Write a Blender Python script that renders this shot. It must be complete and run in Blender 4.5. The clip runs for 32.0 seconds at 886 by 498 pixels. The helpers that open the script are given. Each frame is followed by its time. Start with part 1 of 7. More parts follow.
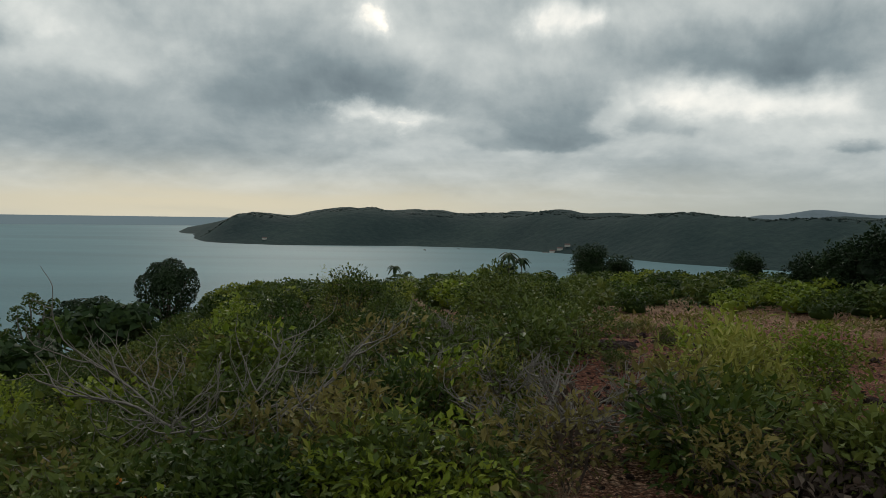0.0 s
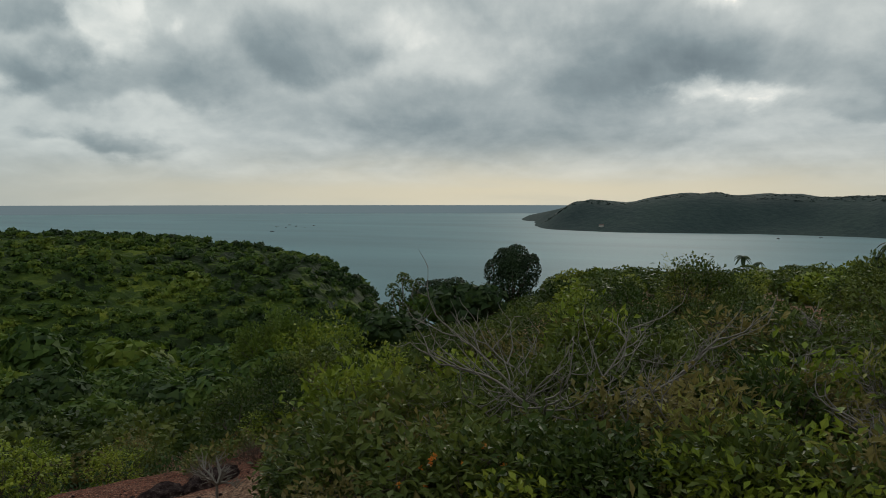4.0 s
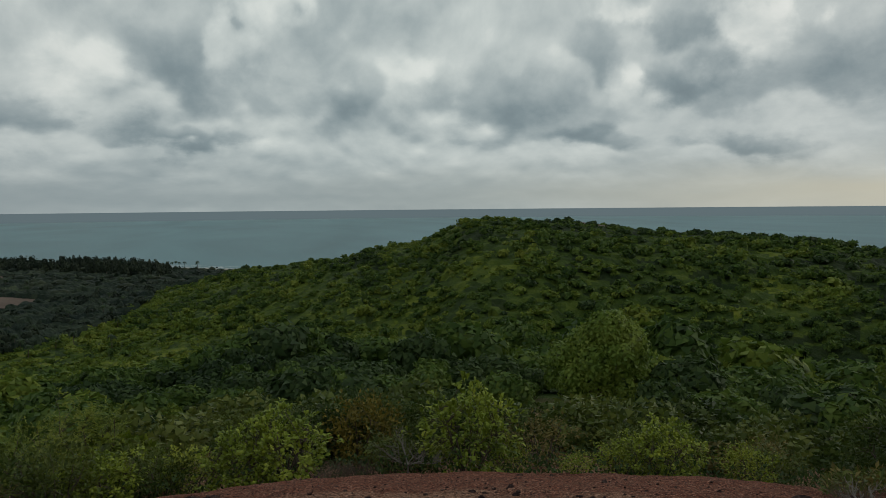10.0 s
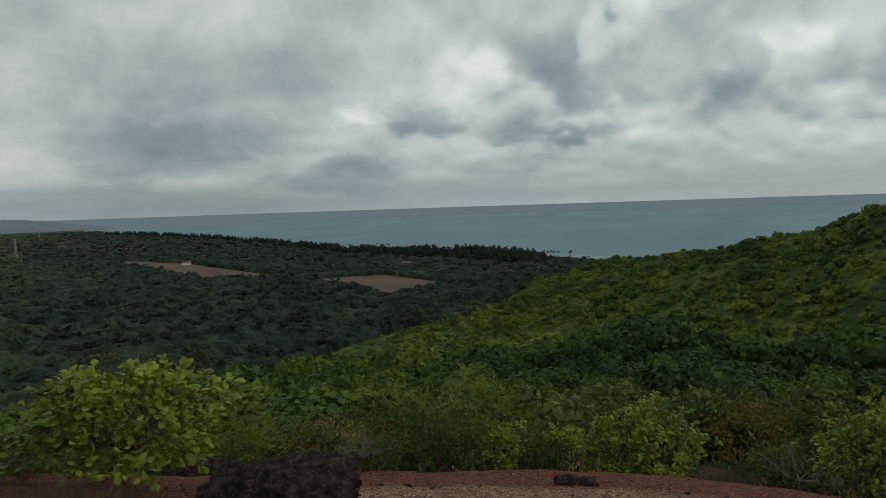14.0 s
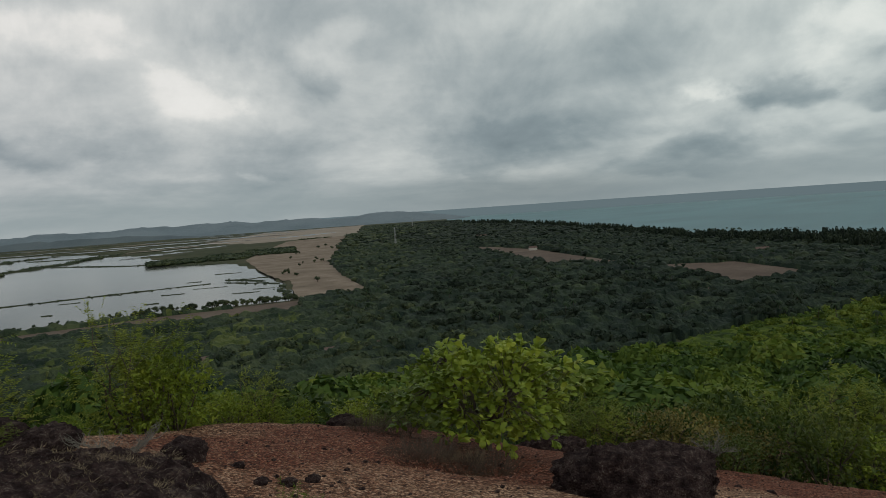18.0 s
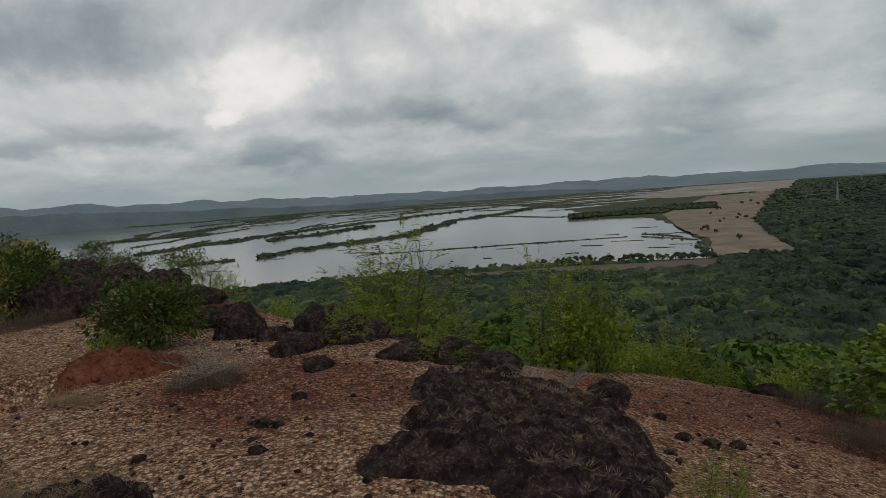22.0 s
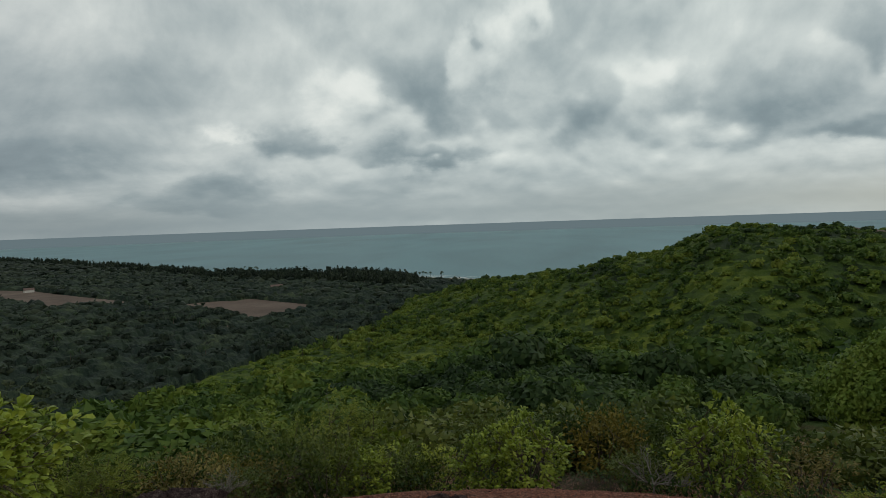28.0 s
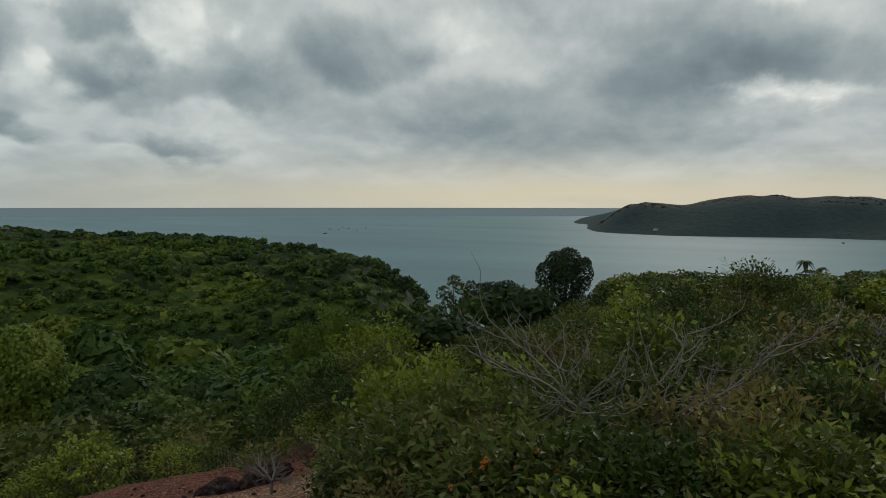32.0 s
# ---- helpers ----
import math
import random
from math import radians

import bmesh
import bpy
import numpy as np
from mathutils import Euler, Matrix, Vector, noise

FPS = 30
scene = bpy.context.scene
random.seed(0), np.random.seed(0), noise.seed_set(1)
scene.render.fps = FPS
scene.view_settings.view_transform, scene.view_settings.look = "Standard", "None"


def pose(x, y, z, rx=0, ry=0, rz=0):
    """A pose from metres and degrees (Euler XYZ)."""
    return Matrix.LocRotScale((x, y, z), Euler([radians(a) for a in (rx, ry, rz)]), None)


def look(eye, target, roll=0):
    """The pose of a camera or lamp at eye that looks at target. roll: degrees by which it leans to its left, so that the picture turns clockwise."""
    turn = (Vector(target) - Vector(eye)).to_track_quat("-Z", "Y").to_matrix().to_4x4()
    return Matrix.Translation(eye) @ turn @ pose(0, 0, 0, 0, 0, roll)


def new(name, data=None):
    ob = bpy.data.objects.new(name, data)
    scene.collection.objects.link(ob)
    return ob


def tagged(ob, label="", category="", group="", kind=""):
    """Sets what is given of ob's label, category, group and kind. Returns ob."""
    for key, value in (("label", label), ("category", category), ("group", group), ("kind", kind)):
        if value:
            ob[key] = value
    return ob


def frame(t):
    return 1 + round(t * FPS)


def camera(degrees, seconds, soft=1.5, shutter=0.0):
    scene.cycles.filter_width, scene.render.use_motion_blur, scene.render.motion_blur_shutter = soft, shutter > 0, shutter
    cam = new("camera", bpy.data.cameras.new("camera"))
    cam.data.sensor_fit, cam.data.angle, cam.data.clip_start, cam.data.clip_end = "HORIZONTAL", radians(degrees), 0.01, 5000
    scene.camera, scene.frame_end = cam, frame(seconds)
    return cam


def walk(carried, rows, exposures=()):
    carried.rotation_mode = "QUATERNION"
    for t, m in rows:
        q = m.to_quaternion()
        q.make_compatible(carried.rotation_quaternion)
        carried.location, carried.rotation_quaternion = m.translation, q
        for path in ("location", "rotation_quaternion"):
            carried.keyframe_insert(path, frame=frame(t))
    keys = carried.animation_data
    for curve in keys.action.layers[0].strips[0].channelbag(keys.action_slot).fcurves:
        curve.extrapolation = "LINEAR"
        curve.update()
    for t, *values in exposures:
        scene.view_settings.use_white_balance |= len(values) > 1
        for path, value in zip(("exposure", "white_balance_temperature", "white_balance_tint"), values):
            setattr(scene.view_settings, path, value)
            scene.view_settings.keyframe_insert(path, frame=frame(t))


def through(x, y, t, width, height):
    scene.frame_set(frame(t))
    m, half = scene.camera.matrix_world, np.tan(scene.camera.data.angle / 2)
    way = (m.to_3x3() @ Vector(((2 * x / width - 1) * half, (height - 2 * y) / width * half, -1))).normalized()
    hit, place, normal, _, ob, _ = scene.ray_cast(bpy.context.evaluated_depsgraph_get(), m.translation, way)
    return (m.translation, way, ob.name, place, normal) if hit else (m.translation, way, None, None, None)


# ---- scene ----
# The camera: held at arm's length by somebody who turns on the spot, on a hilltop.
cam = camera(65.3, 32.0, soft=0.5)
EYE, ARM = 1.6, 0.2
TURNS = [  # seconds, yaw, pitch, roll
    (0, 0.00, -2.63, 0.88), (0.5, 2.83, -2.87, 0.70), (1, 6.22, -2.86, 0.60), (1.5, 10.15, -2.90, 0.54),
    (2, 14.04, -3.05, 0.68), (2.5, 17.73, -3.31, 0.51), (4.5, 31.38, -3.87, 0.17), (5, 36.36, -3.85, 0.37),
    (5.5, 41.47, -4.12, -0.04), (6, 44.07, -3.87, 0.09), (6.5, 47.85, -3.93, -0.21), (7, 52.56, -4.13, -0.30),
    (7.5, 55.67, -4.21, -0.46), (8, 60.03, -4.14, -0.79), (8.5, 65.37, -3.21, -0.40), (9, 70.43, -3.24, -0.63),
    (9.5, 73.76, -3.54, -0.35), (10, 76.90, -3.55, -0.54), (10.5, 80.14, -3.57, -0.19), (11, 83.32, -3.68, -0.54),
    (11.5, 86.99, -3.97, -0.70), (12, 91.14, -4.02, -0.90), (12.5, 96.07, -4.00, -0.89), (13, 99.97, -3.92, -1.15),
    (13.5, 103.39, -3.70, -1.76), (14, 106.97, -3.71, -1.88), (14.5, 109.84, -3.69, -1.84), (16.5, 122.57, -3.57, -2.70),
    (17, 126.18, -2.53, -3.50), (17.5, 131.07, -3.01, -3.68), (18, 134.81, -3.50, -3.87), (18.5, 140.37, -3.17, -4.02),
    (19, 145.19, -3.64, -4.04), (19.5, 148.88, -4.54, -4.11), (20, 153.20, -5.15, -3.96), (20.5, 156.99, -5.52, -3.92),
    (21, 161.39, -5.87, -4.50), (21.5, 164.62, -4.83, -4.50), (22, 168.60, -4.90, -4.09), (22.5, 172.15, -4.40, -3.83),
    (23, 174.24, -3.81, -3.86), (23.5, 172.57, -3.86, -3.89), (24, 165.55, -4.13, -3.35), (24.5, 157.66, -4.23, -3.64),
    (26.5, 124.71, -3.20, -2.60), (27, 113.49, -3.31, -2.43), (27.5, 104.05, -2.72, -2.05), (28, 96.35, -2.28, -1.92),
    (28.5, 86.54, -2.63, -1.50), (29, 77.77, -2.53, -1.43), (29.5, 68.86, -2.92, -1.18), (30, 60.39, -3.21, -1.04),
    (30.5, 54.37, -3.39, -1.25), (31, 48.44, -3.96, -1.02), (31.5, 39.70, -3.77, -0.73), (32, 31.61, -3.68, 0.05),
]
walk(cam, [(t, pose(-ARM * math.sin(radians(a)), ARM * math.cos(radians(a)), EYE, 90 + p, 0, a) @ pose(0, 0, 0, 0, 0, r))
           for t, a, p, r in TURNS], [(0, 0.06), (2.5, 0.08), (5, 0.04), (8, -0.04), (10, -0.08), (13, -0.03), (16, 0.03), (18, 0.0), (21, 0.02), (24.5, 0.04), (27, 0.10), (28, 0.08), (29, -0.05), (30, -0.09), (31, -0.12), (32, -0.04)])

# ---- sky and sun ----
SUN_AZ, SUN_EL = 11.0, 24.0


class Nodes:
    """Short calls to fill a node tree."""

    def __init__(self, tree):
        self.tree = tree
        tree.nodes.clear()

    def add(self, kind, inputs=(), **props):
        node = self.tree.nodes.new(kind)
        for k, v in props.items():
            setattr(node, k, v)
        for k, v in dict(inputs).items():
            if isinstance(v, bpy.types.NodeSocket):
                self.tree.links.new(v, node.inputs[k])
            else:
                node.inputs[k].default_value = v
        return node

    def math(self, op, a, b=0.0, c=0.0, clamp=False):
        n = self.add("ShaderNodeMath", operation=op, use_clamp=clamp)
        for i, v in enumerate((a, b, c)):
            if isinstance(v, bpy.types.NodeSocket):
                self.tree.links.new(v, n.inputs[i])
            elif i < len(n.inputs):
                n.inputs[i].default_value = v
        return n.outputs[0]

    def mix(self, fac, a, b, blend="MIX"):
        n = self.add("ShaderNodeMix", data_type="RGBA", blend_type=blend, clamp_factor=True)
        for i, v in ((0, fac), (6, a), (7, b)):
            if isinstance(v, bpy.types.NodeSocket):
                self.tree.links.new(v, n.inputs[i])
            else:
                n.inputs[i].default_value = v if i == 0 else (*v, 1)
        return n.outputs[2]

    def ramp(self, fac, stops, interpolation="LINEAR"):
        n = self.add("ShaderNodeValToRGB", {"Fac": fac})
        n.color_ramp.interpolation = interpolation
        for i, (p, c) in enumerate(stops):
            e = n.color_ramp.elements[i] if i < 2 else n.color_ramp.elements.new(p)
            e.position = p
            e.color = (*c, 1) if len(c) == 3 else c
        return n.outputs["Color"]

    def noise(self, vector, scale, detail=4.0, rough=0.55, distort=0.0):
        n = self.add("ShaderNodeTexNoise", {"Scale": scale, "Detail": detail, "Roughness": rough, "Distortion": distort})
        if vector is not None:
            self.tree.links.new(vector, n.inputs["Vector"])
        return n.outputs["Fac"]


def make_world():
    world = bpy.data.worlds.new("overcast_evening")
    world.use_nodes = True
    scene.world = world
    n = Nodes(world.node_tree)
    way = n.add("ShaderNodeTexCoord").outputs["Generated"]
    xyz = n.add("ShaderNodeSeparateXYZ", {0: way})
    x, y, z = xyz.outputs
    az = n.math("MULTIPLY", n.math("ARCTAN2", n.math("MULTIPLY", x, -1.0), y), 57.2958)
    az = n.math("WRAP", az, 300.0, -60.0)
    el = n.math("MULTIPLY", n.math("ARCSINE", z), 57.2958)
    # a layer of cloud that flattens towards the horizon
    lift = n.math("MULTIPLY", n.math("LOGARITHM", n.math("ADD", n.math("MAXIMUM", z, 0.0), 0.08), math.e), 0.30)
    flat = n.add("ShaderNodeCombineXYZ", {0: x, 1: y, 2: lift}).outputs[0]
    over = n.add("ShaderNodeVectorMath", {0: flat, 1: (0.0, 0.0, 0.022)}, operation="ADD").outputs[0]
    streak = n.add("ShaderNodeVectorMath", {0: flat, 1: (1.0, 1.0, 2.6)}, operation="MULTIPLY").outputs[0]
    swirl = n.add("ShaderNodeTexNoise", {"Vector": flat, "Scale": 5.0, "Detail": 9.0, "Roughness": 0.585}).outputs["Color"]
    swirl = n.add("ShaderNodeSeparateColor", {0: swirl}).outputs
    bent = n.add("ShaderNodeTexNoise", {"Vector": flat, "Scale": 11.0, "Detail": 3.0}).outputs["Color"]
    knobs = n.add("ShaderNodeVectorMath", {0: bent, 1: (0.05, 0.05, 0.05), 2: flat}, operation="MULTIPLY_ADD").outputs[0]
    raised = n.add("ShaderNodeVectorMath", {0: knobs, 1: (0.0, 0.0, 0.03)}, operation="ADD").outputs[0]
    puff = puff_over = 0.0
    for scale, weight in ((7.0, 0.55), (15.0, 0.30), (33.0, 0.15)):
        d = n.add("ShaderNodeTexVoronoi", {"Vector": knobs, "Scale": scale, "Smoothness": 0.9}, feature="SMOOTH_F1").outputs["Distance"]
        puff = n.math("MULTIPLY_ADD", d, -weight, puff)
        d = n.add("ShaderNodeTexVoronoi", {"Vector": raised, "Scale": scale, "Smoothness": 0.9}, feature="SMOOTH_F1").outputs["Distance"]
        puff_over = n.math("MULTIPLY_ADD", d, -weight, puff_over)
    # knobbly heaps over the open sea, smooth sheets elsewhere
    heap = n.math("DIVIDE", n.math("SUBTRACT", az, 84.0), 34.0)
    heap = n.math("EXPONENT", n.math("MULTIPLY", n.math("MULTIPLY", heap, heap), -1.0))
    knob = n.math("MULTIPLY", n.math("ADD", puff, 0.42), n.math("MULTIPLY_ADD", heap, 0.9, 0.3))
    a2 = n.math("ADD", az, n.math("ADD", n.math("MULTIPLY_ADD", swirl[0], 15.0, -7.5), n.math("MULTIPLY", knob, 13.0)))
    e2 = n.math("ADD", el, n.math("ADD", n.math("MULTIPLY_ADD", swirl[1], 6.5, -3.25), n.math("MULTIPLY", knob, -7.5)))
    # the large cloud forms: bearing, height, half width, half height in degrees, and light (+) or dark (-)
    total = 0.0
    for a0, e0, wa, we, gain in CLOUDS:
        da = n.math("DIVIDE", n.math("SUBTRACT", a2, a0), wa * 1.15)
        de = n.math("DIVIDE", n.math("SUBTRACT", e2, e0), we * 1.2)
        d2 = n.math("MULTIPLY_ADD", da, da, n.math("MULTIPLY", de, de))
        g = n.math("EXPONENT", n.math("MULTIPLY", n.math("POWER", d2, 2.0), -1.0))
        if gain < 0:
            g = n.math("MULTIPLY", g, n.math("MULTIPLY_ADD", de, -0.55, 0.9))
        total = n.math("MULTIPLY_ADD", g, gain * ((0.52 if 50 < a0 < 106 else 0.8) if gain > 0 else 1.1), total)
    body, body_over = n.noise(flat, 6.0, 9.0, 0.57, 0.2), n.noise(over, 6.0, 9.0, 0.57, 0.2)
    wisp = n.noise(streak, 4.0, 6.0, 0.55, 0.2)
    grain = n.math("ADD", n.math("MULTIPLY_ADD", body, -0.62, 0.31), n.math("MULTIPLY", n.math("SUBTRACT", wisp, 0.5), n.math("MULTIPLY_ADD", heap, -0.34, 0.46)))
    lit = n.math("MULTIPLY", n.math("SUBTRACT", body, body_over), 0.9)
    lit = n.math("MULTIPLY_ADD", n.math("MULTIPLY", n.math("SUBTRACT", puff, puff_over), heap), 0.75, lit)
    level = n.math("ADD", n.math("MULTIPLY_ADD", total, 0.44, n.math("MULTIPLY_ADD", heap, 0.03, 0.60)), n.math("ADD", grain, lit))
    sheet = n.ramp(level, [(0.02, (0.145, 0.187, 0.210)), (0.28, (0.238, 0.292, 0.312)), (0.50, (0.378, 0.428, 0.435)), (0.74, (0.585, 0.622, 0.605)), (1.0, (0.93, 0.925, 0.865))])
    inland = n.math("MULTIPLY_ADD", az, 0.02, -2.4, clamp=True)
    sheet = n.mix(inland, sheet, n.mix(1.0, sheet, (1.045, 1.0, 1.015), "MULTIPLY"))
    sheet = n.mix(heap, sheet, n.mix(1.0, sheet, (0.965, 1.0, 1.0), "MULTIPLY"))
    clear = n.add("ShaderNodeTexSky", sky_type="NISHITA", sun_disc=False, sun_elevation=radians(SUN_EL),
                  sun_rotation=radians(-SUN_AZ), dust_density=3.0).outputs[0]
    gap = n.mix(1.0, clear, (0.09, 0.09, 0.09), "MULTIPLY")
    sky = n.mix(n.math("MULTIPLY_ADD", level, -1.2, 2.0, clamp=True), gap, sheet)
    # pale band over the sea, warm round the hidden sun
    low = n.math("ADD", el, n.math("MULTIPLY_ADD", wisp, 3.0, -1.5))
    band = n.math("EXPONENT", n.math("MULTIPLY", n.math("POWER", n.math("DIVIDE", n.math("SUBTRACT", low, 0.6), 2.3), 2.0), -1.0))
    off = n.math("DIVIDE", n.math("SUBTRACT", az, SUN_AZ + 8), 42.0)
    glow = n.math("EXPONENT", n.math("MULTIPLY", n.math("MULTIPLY", off, off), -1.0))
    warm = n.ramp(glow, [(0.0, (0.255, 0.310, 0.325)), (0.15, (0.325, 0.370, 0.362)), (0.6, (0.52, 0.51, 0.42)), (1.0, (0.66, 0.60, 0.445))])
    # the band is darker about bearing 127
    dimming = n.math("DIVIDE", n.math("SUBTRACT", az, 127.0), 13.0)
    dimming = n.math("MULTIPLY", n.math("EXPONENT", n.math("MULTIPLY", n.math("MULTIPLY", dimming, dimming), -1.0)), 0.75)
    warm = n.mix(dimming, warm, (0.165, 0.205, 0.218))
    sky = n.mix(n.math("MULTIPLY", band, n.math("MULTIPLY_ADD", glow, 0.15, 0.80)), sky, warm)
    # the sea goes on to the true horizon, past the end of its sheet
    below = n.math("LESS_THAN", z, -0.0047)
    sky = n.mix(below, sky, (0.122, 0.165, 0.180))
    out = n.add("ShaderNodeBackground", {"Color": sky, "Strength": 1.0})
    n.add("ShaderNodeOutputWorld", {"Surface": out.outputs[0]})


CLOUDS = [  # over the bay
    (23.6, 7.5, 12.3, 3.1, -0.5), (10.5, 12.2, 8.2, 2.8, -0.6), (3.2, 10.7, 5.6, 2.3, -0.5), (-9.8, 9.0, 5.0, 2.5, -0.5), (-6.6, 6.5, 5.1, 0.8, -0.4), (7.7, 9.0, 2.1, 0.8, 1.1),
    (3.8, 7.8, 2.8, 0.7, 0.8), (-10.5, 15.6, 2.5, 1.3, 0.9), (5.5, 16.1, 1.6, 1.0, 0.6), (-23.6, 13.2, 9.0, 2.4, -0.9), (-24.1, 9.8, 6.9, 1.7, 0.8), (-28.2, 7.3, 4.2, 2.1, 0.5),
    (-13.5, 8.7, 1.8, 1.8, 0.6), (-16.8, 7.3, 2.0, 1.1, -0.4), (-30.8, 4.8, 1.5, 0.6, -0.5), (29.1, 12.1, 7.6, 2.1, 0.25), (38.5, 12.6, 5.6, 2.1, -0.7), (31.2, 14.3, 4.2, 1.4, 0.35),
]
CLOUDS += [  # over the open sea
    (53.2, 13.4, 2.2, 2.4, 1.1), (65.6, 12.0, 3.0, 1.9, -0.6), (66.5, 6.6, 4.2, 1.8, -0.4), (56.0, 10.3, 3.6, 1.6, -0.8), (57.8, 14.0, 2.6, 1.1, -0.5), (47.5, 9.2, 4.8, 1.6, -0.6),
    (51.1, 4.8, 4.0, 0.9, -0.7), (63.2, 5.1, 4.8, 0.9, -0.6), (62.8, 10.1, 2.0, 1.3, 0.7), (58.2, 8.4, 2.9, 0.9, 0.5), (63.4, 14.9, 2.7, 0.8, 0.9), (95.6, 11.4, 5.2, 3.3, -0.75),
    (90.9, 14.3, 1.6, 1.8, 0.9), (104.2, 10.6, 2.4, 2.4, 0.55), (106.5, 7.3, 2.3, 1.5, -0.6), (98.7, 5.1, 4.6, 1.0, -0.7), (72.8, 8.4, 4.6, 2.2, -0.6), (81.5, 10.7, 2.8, 2.1, 0.4), (86.5, 8.0, 4.0, 1.8, -0.35),
]
CLOUDS += [  # over the plain and the lagoon
    (124.9, 9.5, 9.2, 3.9, -0.45), (115.0, 3.0, 5.3, 1.0, -0.6), (130.2, 5.1, 5.6, 2.1, -0.5), (110.6, 7.5, 3.0, 0.9, 0.6), (154.5, 9.8, 3.8, 1.6, 0.5), (143.1, 12.7, 2.8, 1.6, 0.5), (139.3, 14.7, 2.2, 1.0, 0.35),
    (163.6, 6.5, 6.5, 1.3, -0.35), (144.1, 10.8, 2.3, 1.6, -0.3), (149.6, 3.3, 1.8, 0.5, 0.5), (149.0, 4.8, 7.3, 2.0, -0.3), (181.0, 9.5, 3.7, 2.6, 0.75), (184.5, 6.7, 1.8, 0.9, 0.75),
    (163.2, 14.1, 4.6, 1.6, 0.55), (172.5, 10.8, 3.3, 2.1, 0.45), (196.5, 12.7, 8.6, 2.2, -0.8), (196.0, 5.2, 7.9, 0.9, -0.4), (170.4, 6.5, 5.5, 0.9, -0.3), (180.4, 4.0, 3.7, 1.0, -0.5),
]
make_world()

sun = new("sun", bpy.data.lights.new("sun", "SUN"))
sun.data.energy, sun.data.angle, sun.data.color = 0.6, radians(20), (1.0, 0.93, 0.82)
sun.matrix_world = look((0, 0, 0), (math.sin(radians(SUN_AZ)) * math.cos(radians(SUN_EL)), -math.cos(radians(SUN_AZ)) * math.cos(radians(SUN_EL)), -math.sin(radians(SUN_EL))))

# ---- materials ----
def material(name, rough=0.8, bump=None):
    m = bpy.data.materials.new(name)
    m.use_nodes = True
    n = Nodes(m.node_tree)
    bsdf = n.add("ShaderNodeBsdfPrincipled", {"Roughness": rough})
    n.add("ShaderNodeOutputMaterial", {"Surface": bsdf.outputs[0]})
    return m, n, bsdf


def set_bump(n, bsdf, height, strength, distance):
    b = n.add("ShaderNodeBump", {"Height": height, "Strength": strength, "Distance": distance})
    n.tree.links.new(b.outputs[0], bsdf.inputs["Normal"])


def foliage(name, dark, mid, light, patch=0.05, per="island", gloss=0.6, through=0.25, relief=0.0):
    """Leaves: colour differs from leaf to leaf and, more slowly, from place to place."""
    m, n, bsdf = material(name, gloss)
    where = n.add("ShaderNodeNewGeometry")
    one = where.outputs["Random Per Island"]
    if per == "object":
        one = n.math("ADD", n.math("MULTIPLY", one, 0.7), n.math("MULTIPLY", n.add("ShaderNodeObjectInfo").outputs["Random"], 0.3))
    wide = n.noise(where.outputs["Position"], patch, 3.0)
    fac = n.math("ADD", n.math("MULTIPLY", one, 0.55), n.math("MULTIPLY_ADD", wide, 1.5, -0.5))
    col = n.ramp(fac, [(0.1, dark), (0.5, mid), (0.95, light)])
    n.tree.links.new(col, bsdf.inputs["Base Color"])
    bsdf.inputs["Specular IOR Level"].default_value = 0.16
    if relief:
        set_bump(n, bsdf, n.noise(where.outputs["Position"], relief, 4.0, 0.65), 1.0, 1.2 / relief)
    tr = n.add("ShaderNodeBsdfTranslucent", {"Color": col})
    mixed = n.add("ShaderNodeMixShader", {0: through, 1: bsdf.outputs[0], 2: tr.outputs[0]})
    for node in n.tree.nodes:
        if node.type == "OUTPUT_MATERIAL":
            n.tree.links.new(mixed.outputs[0], node.inputs["Surface"])
    return m


def canopy(name, dark, mid, light, cell, relief):
    """Close-set crowns seen from afar: colour differs from crown to crown and from stand to stand."""
    m, n, bsdf = material(name, 0.7)
    p = n.add("ShaderNodeNewGeometry").outputs["Position"]
    bent = n.add("ShaderNodeTexNoise", {"Vector": p, "Scale": 2.0 / cell, "Detail": 3.0}).outputs["Color"]
    p2 = n.add("ShaderNodeVectorMath", {0: bent, 1: (cell * 0.8,) * 3, 2: p}, operation="MULTIPLY_ADD").outputs[0]
    crown = n.add("ShaderNodeTexVoronoi", {"Vector": p2, "Scale": 1.0 / cell})
    one = n.add("ShaderNodeSeparateColor", {0: crown.outputs["Color"]}).outputs[0]
    wide, fine = n.noise(p, 0.15 / cell, 4.0), n.noise(p, 7.0 / cell, 5.0, 0.7)
    fac = n.math("ADD", n.math("MULTIPLY", one, 0.42), n.math("ADD", n.math("MULTIPLY_ADD", wide, 1.3, -0.66), n.math("MULTIPLY_ADD", fine, 1.1, -0.30)))
    n.tree.links.new(n.ramp(fac, [(0.1, dark), (0.5, mid), (0.95, light)]), bsdf.inputs["Base Color"])
    bsdf.inputs["Specular IOR Level"].default_value = 0.05
    set_bump(n, bsdf, n.noise(p, relief, 5.0, 0.7), 0.8, 0.6 / relief)
    return m


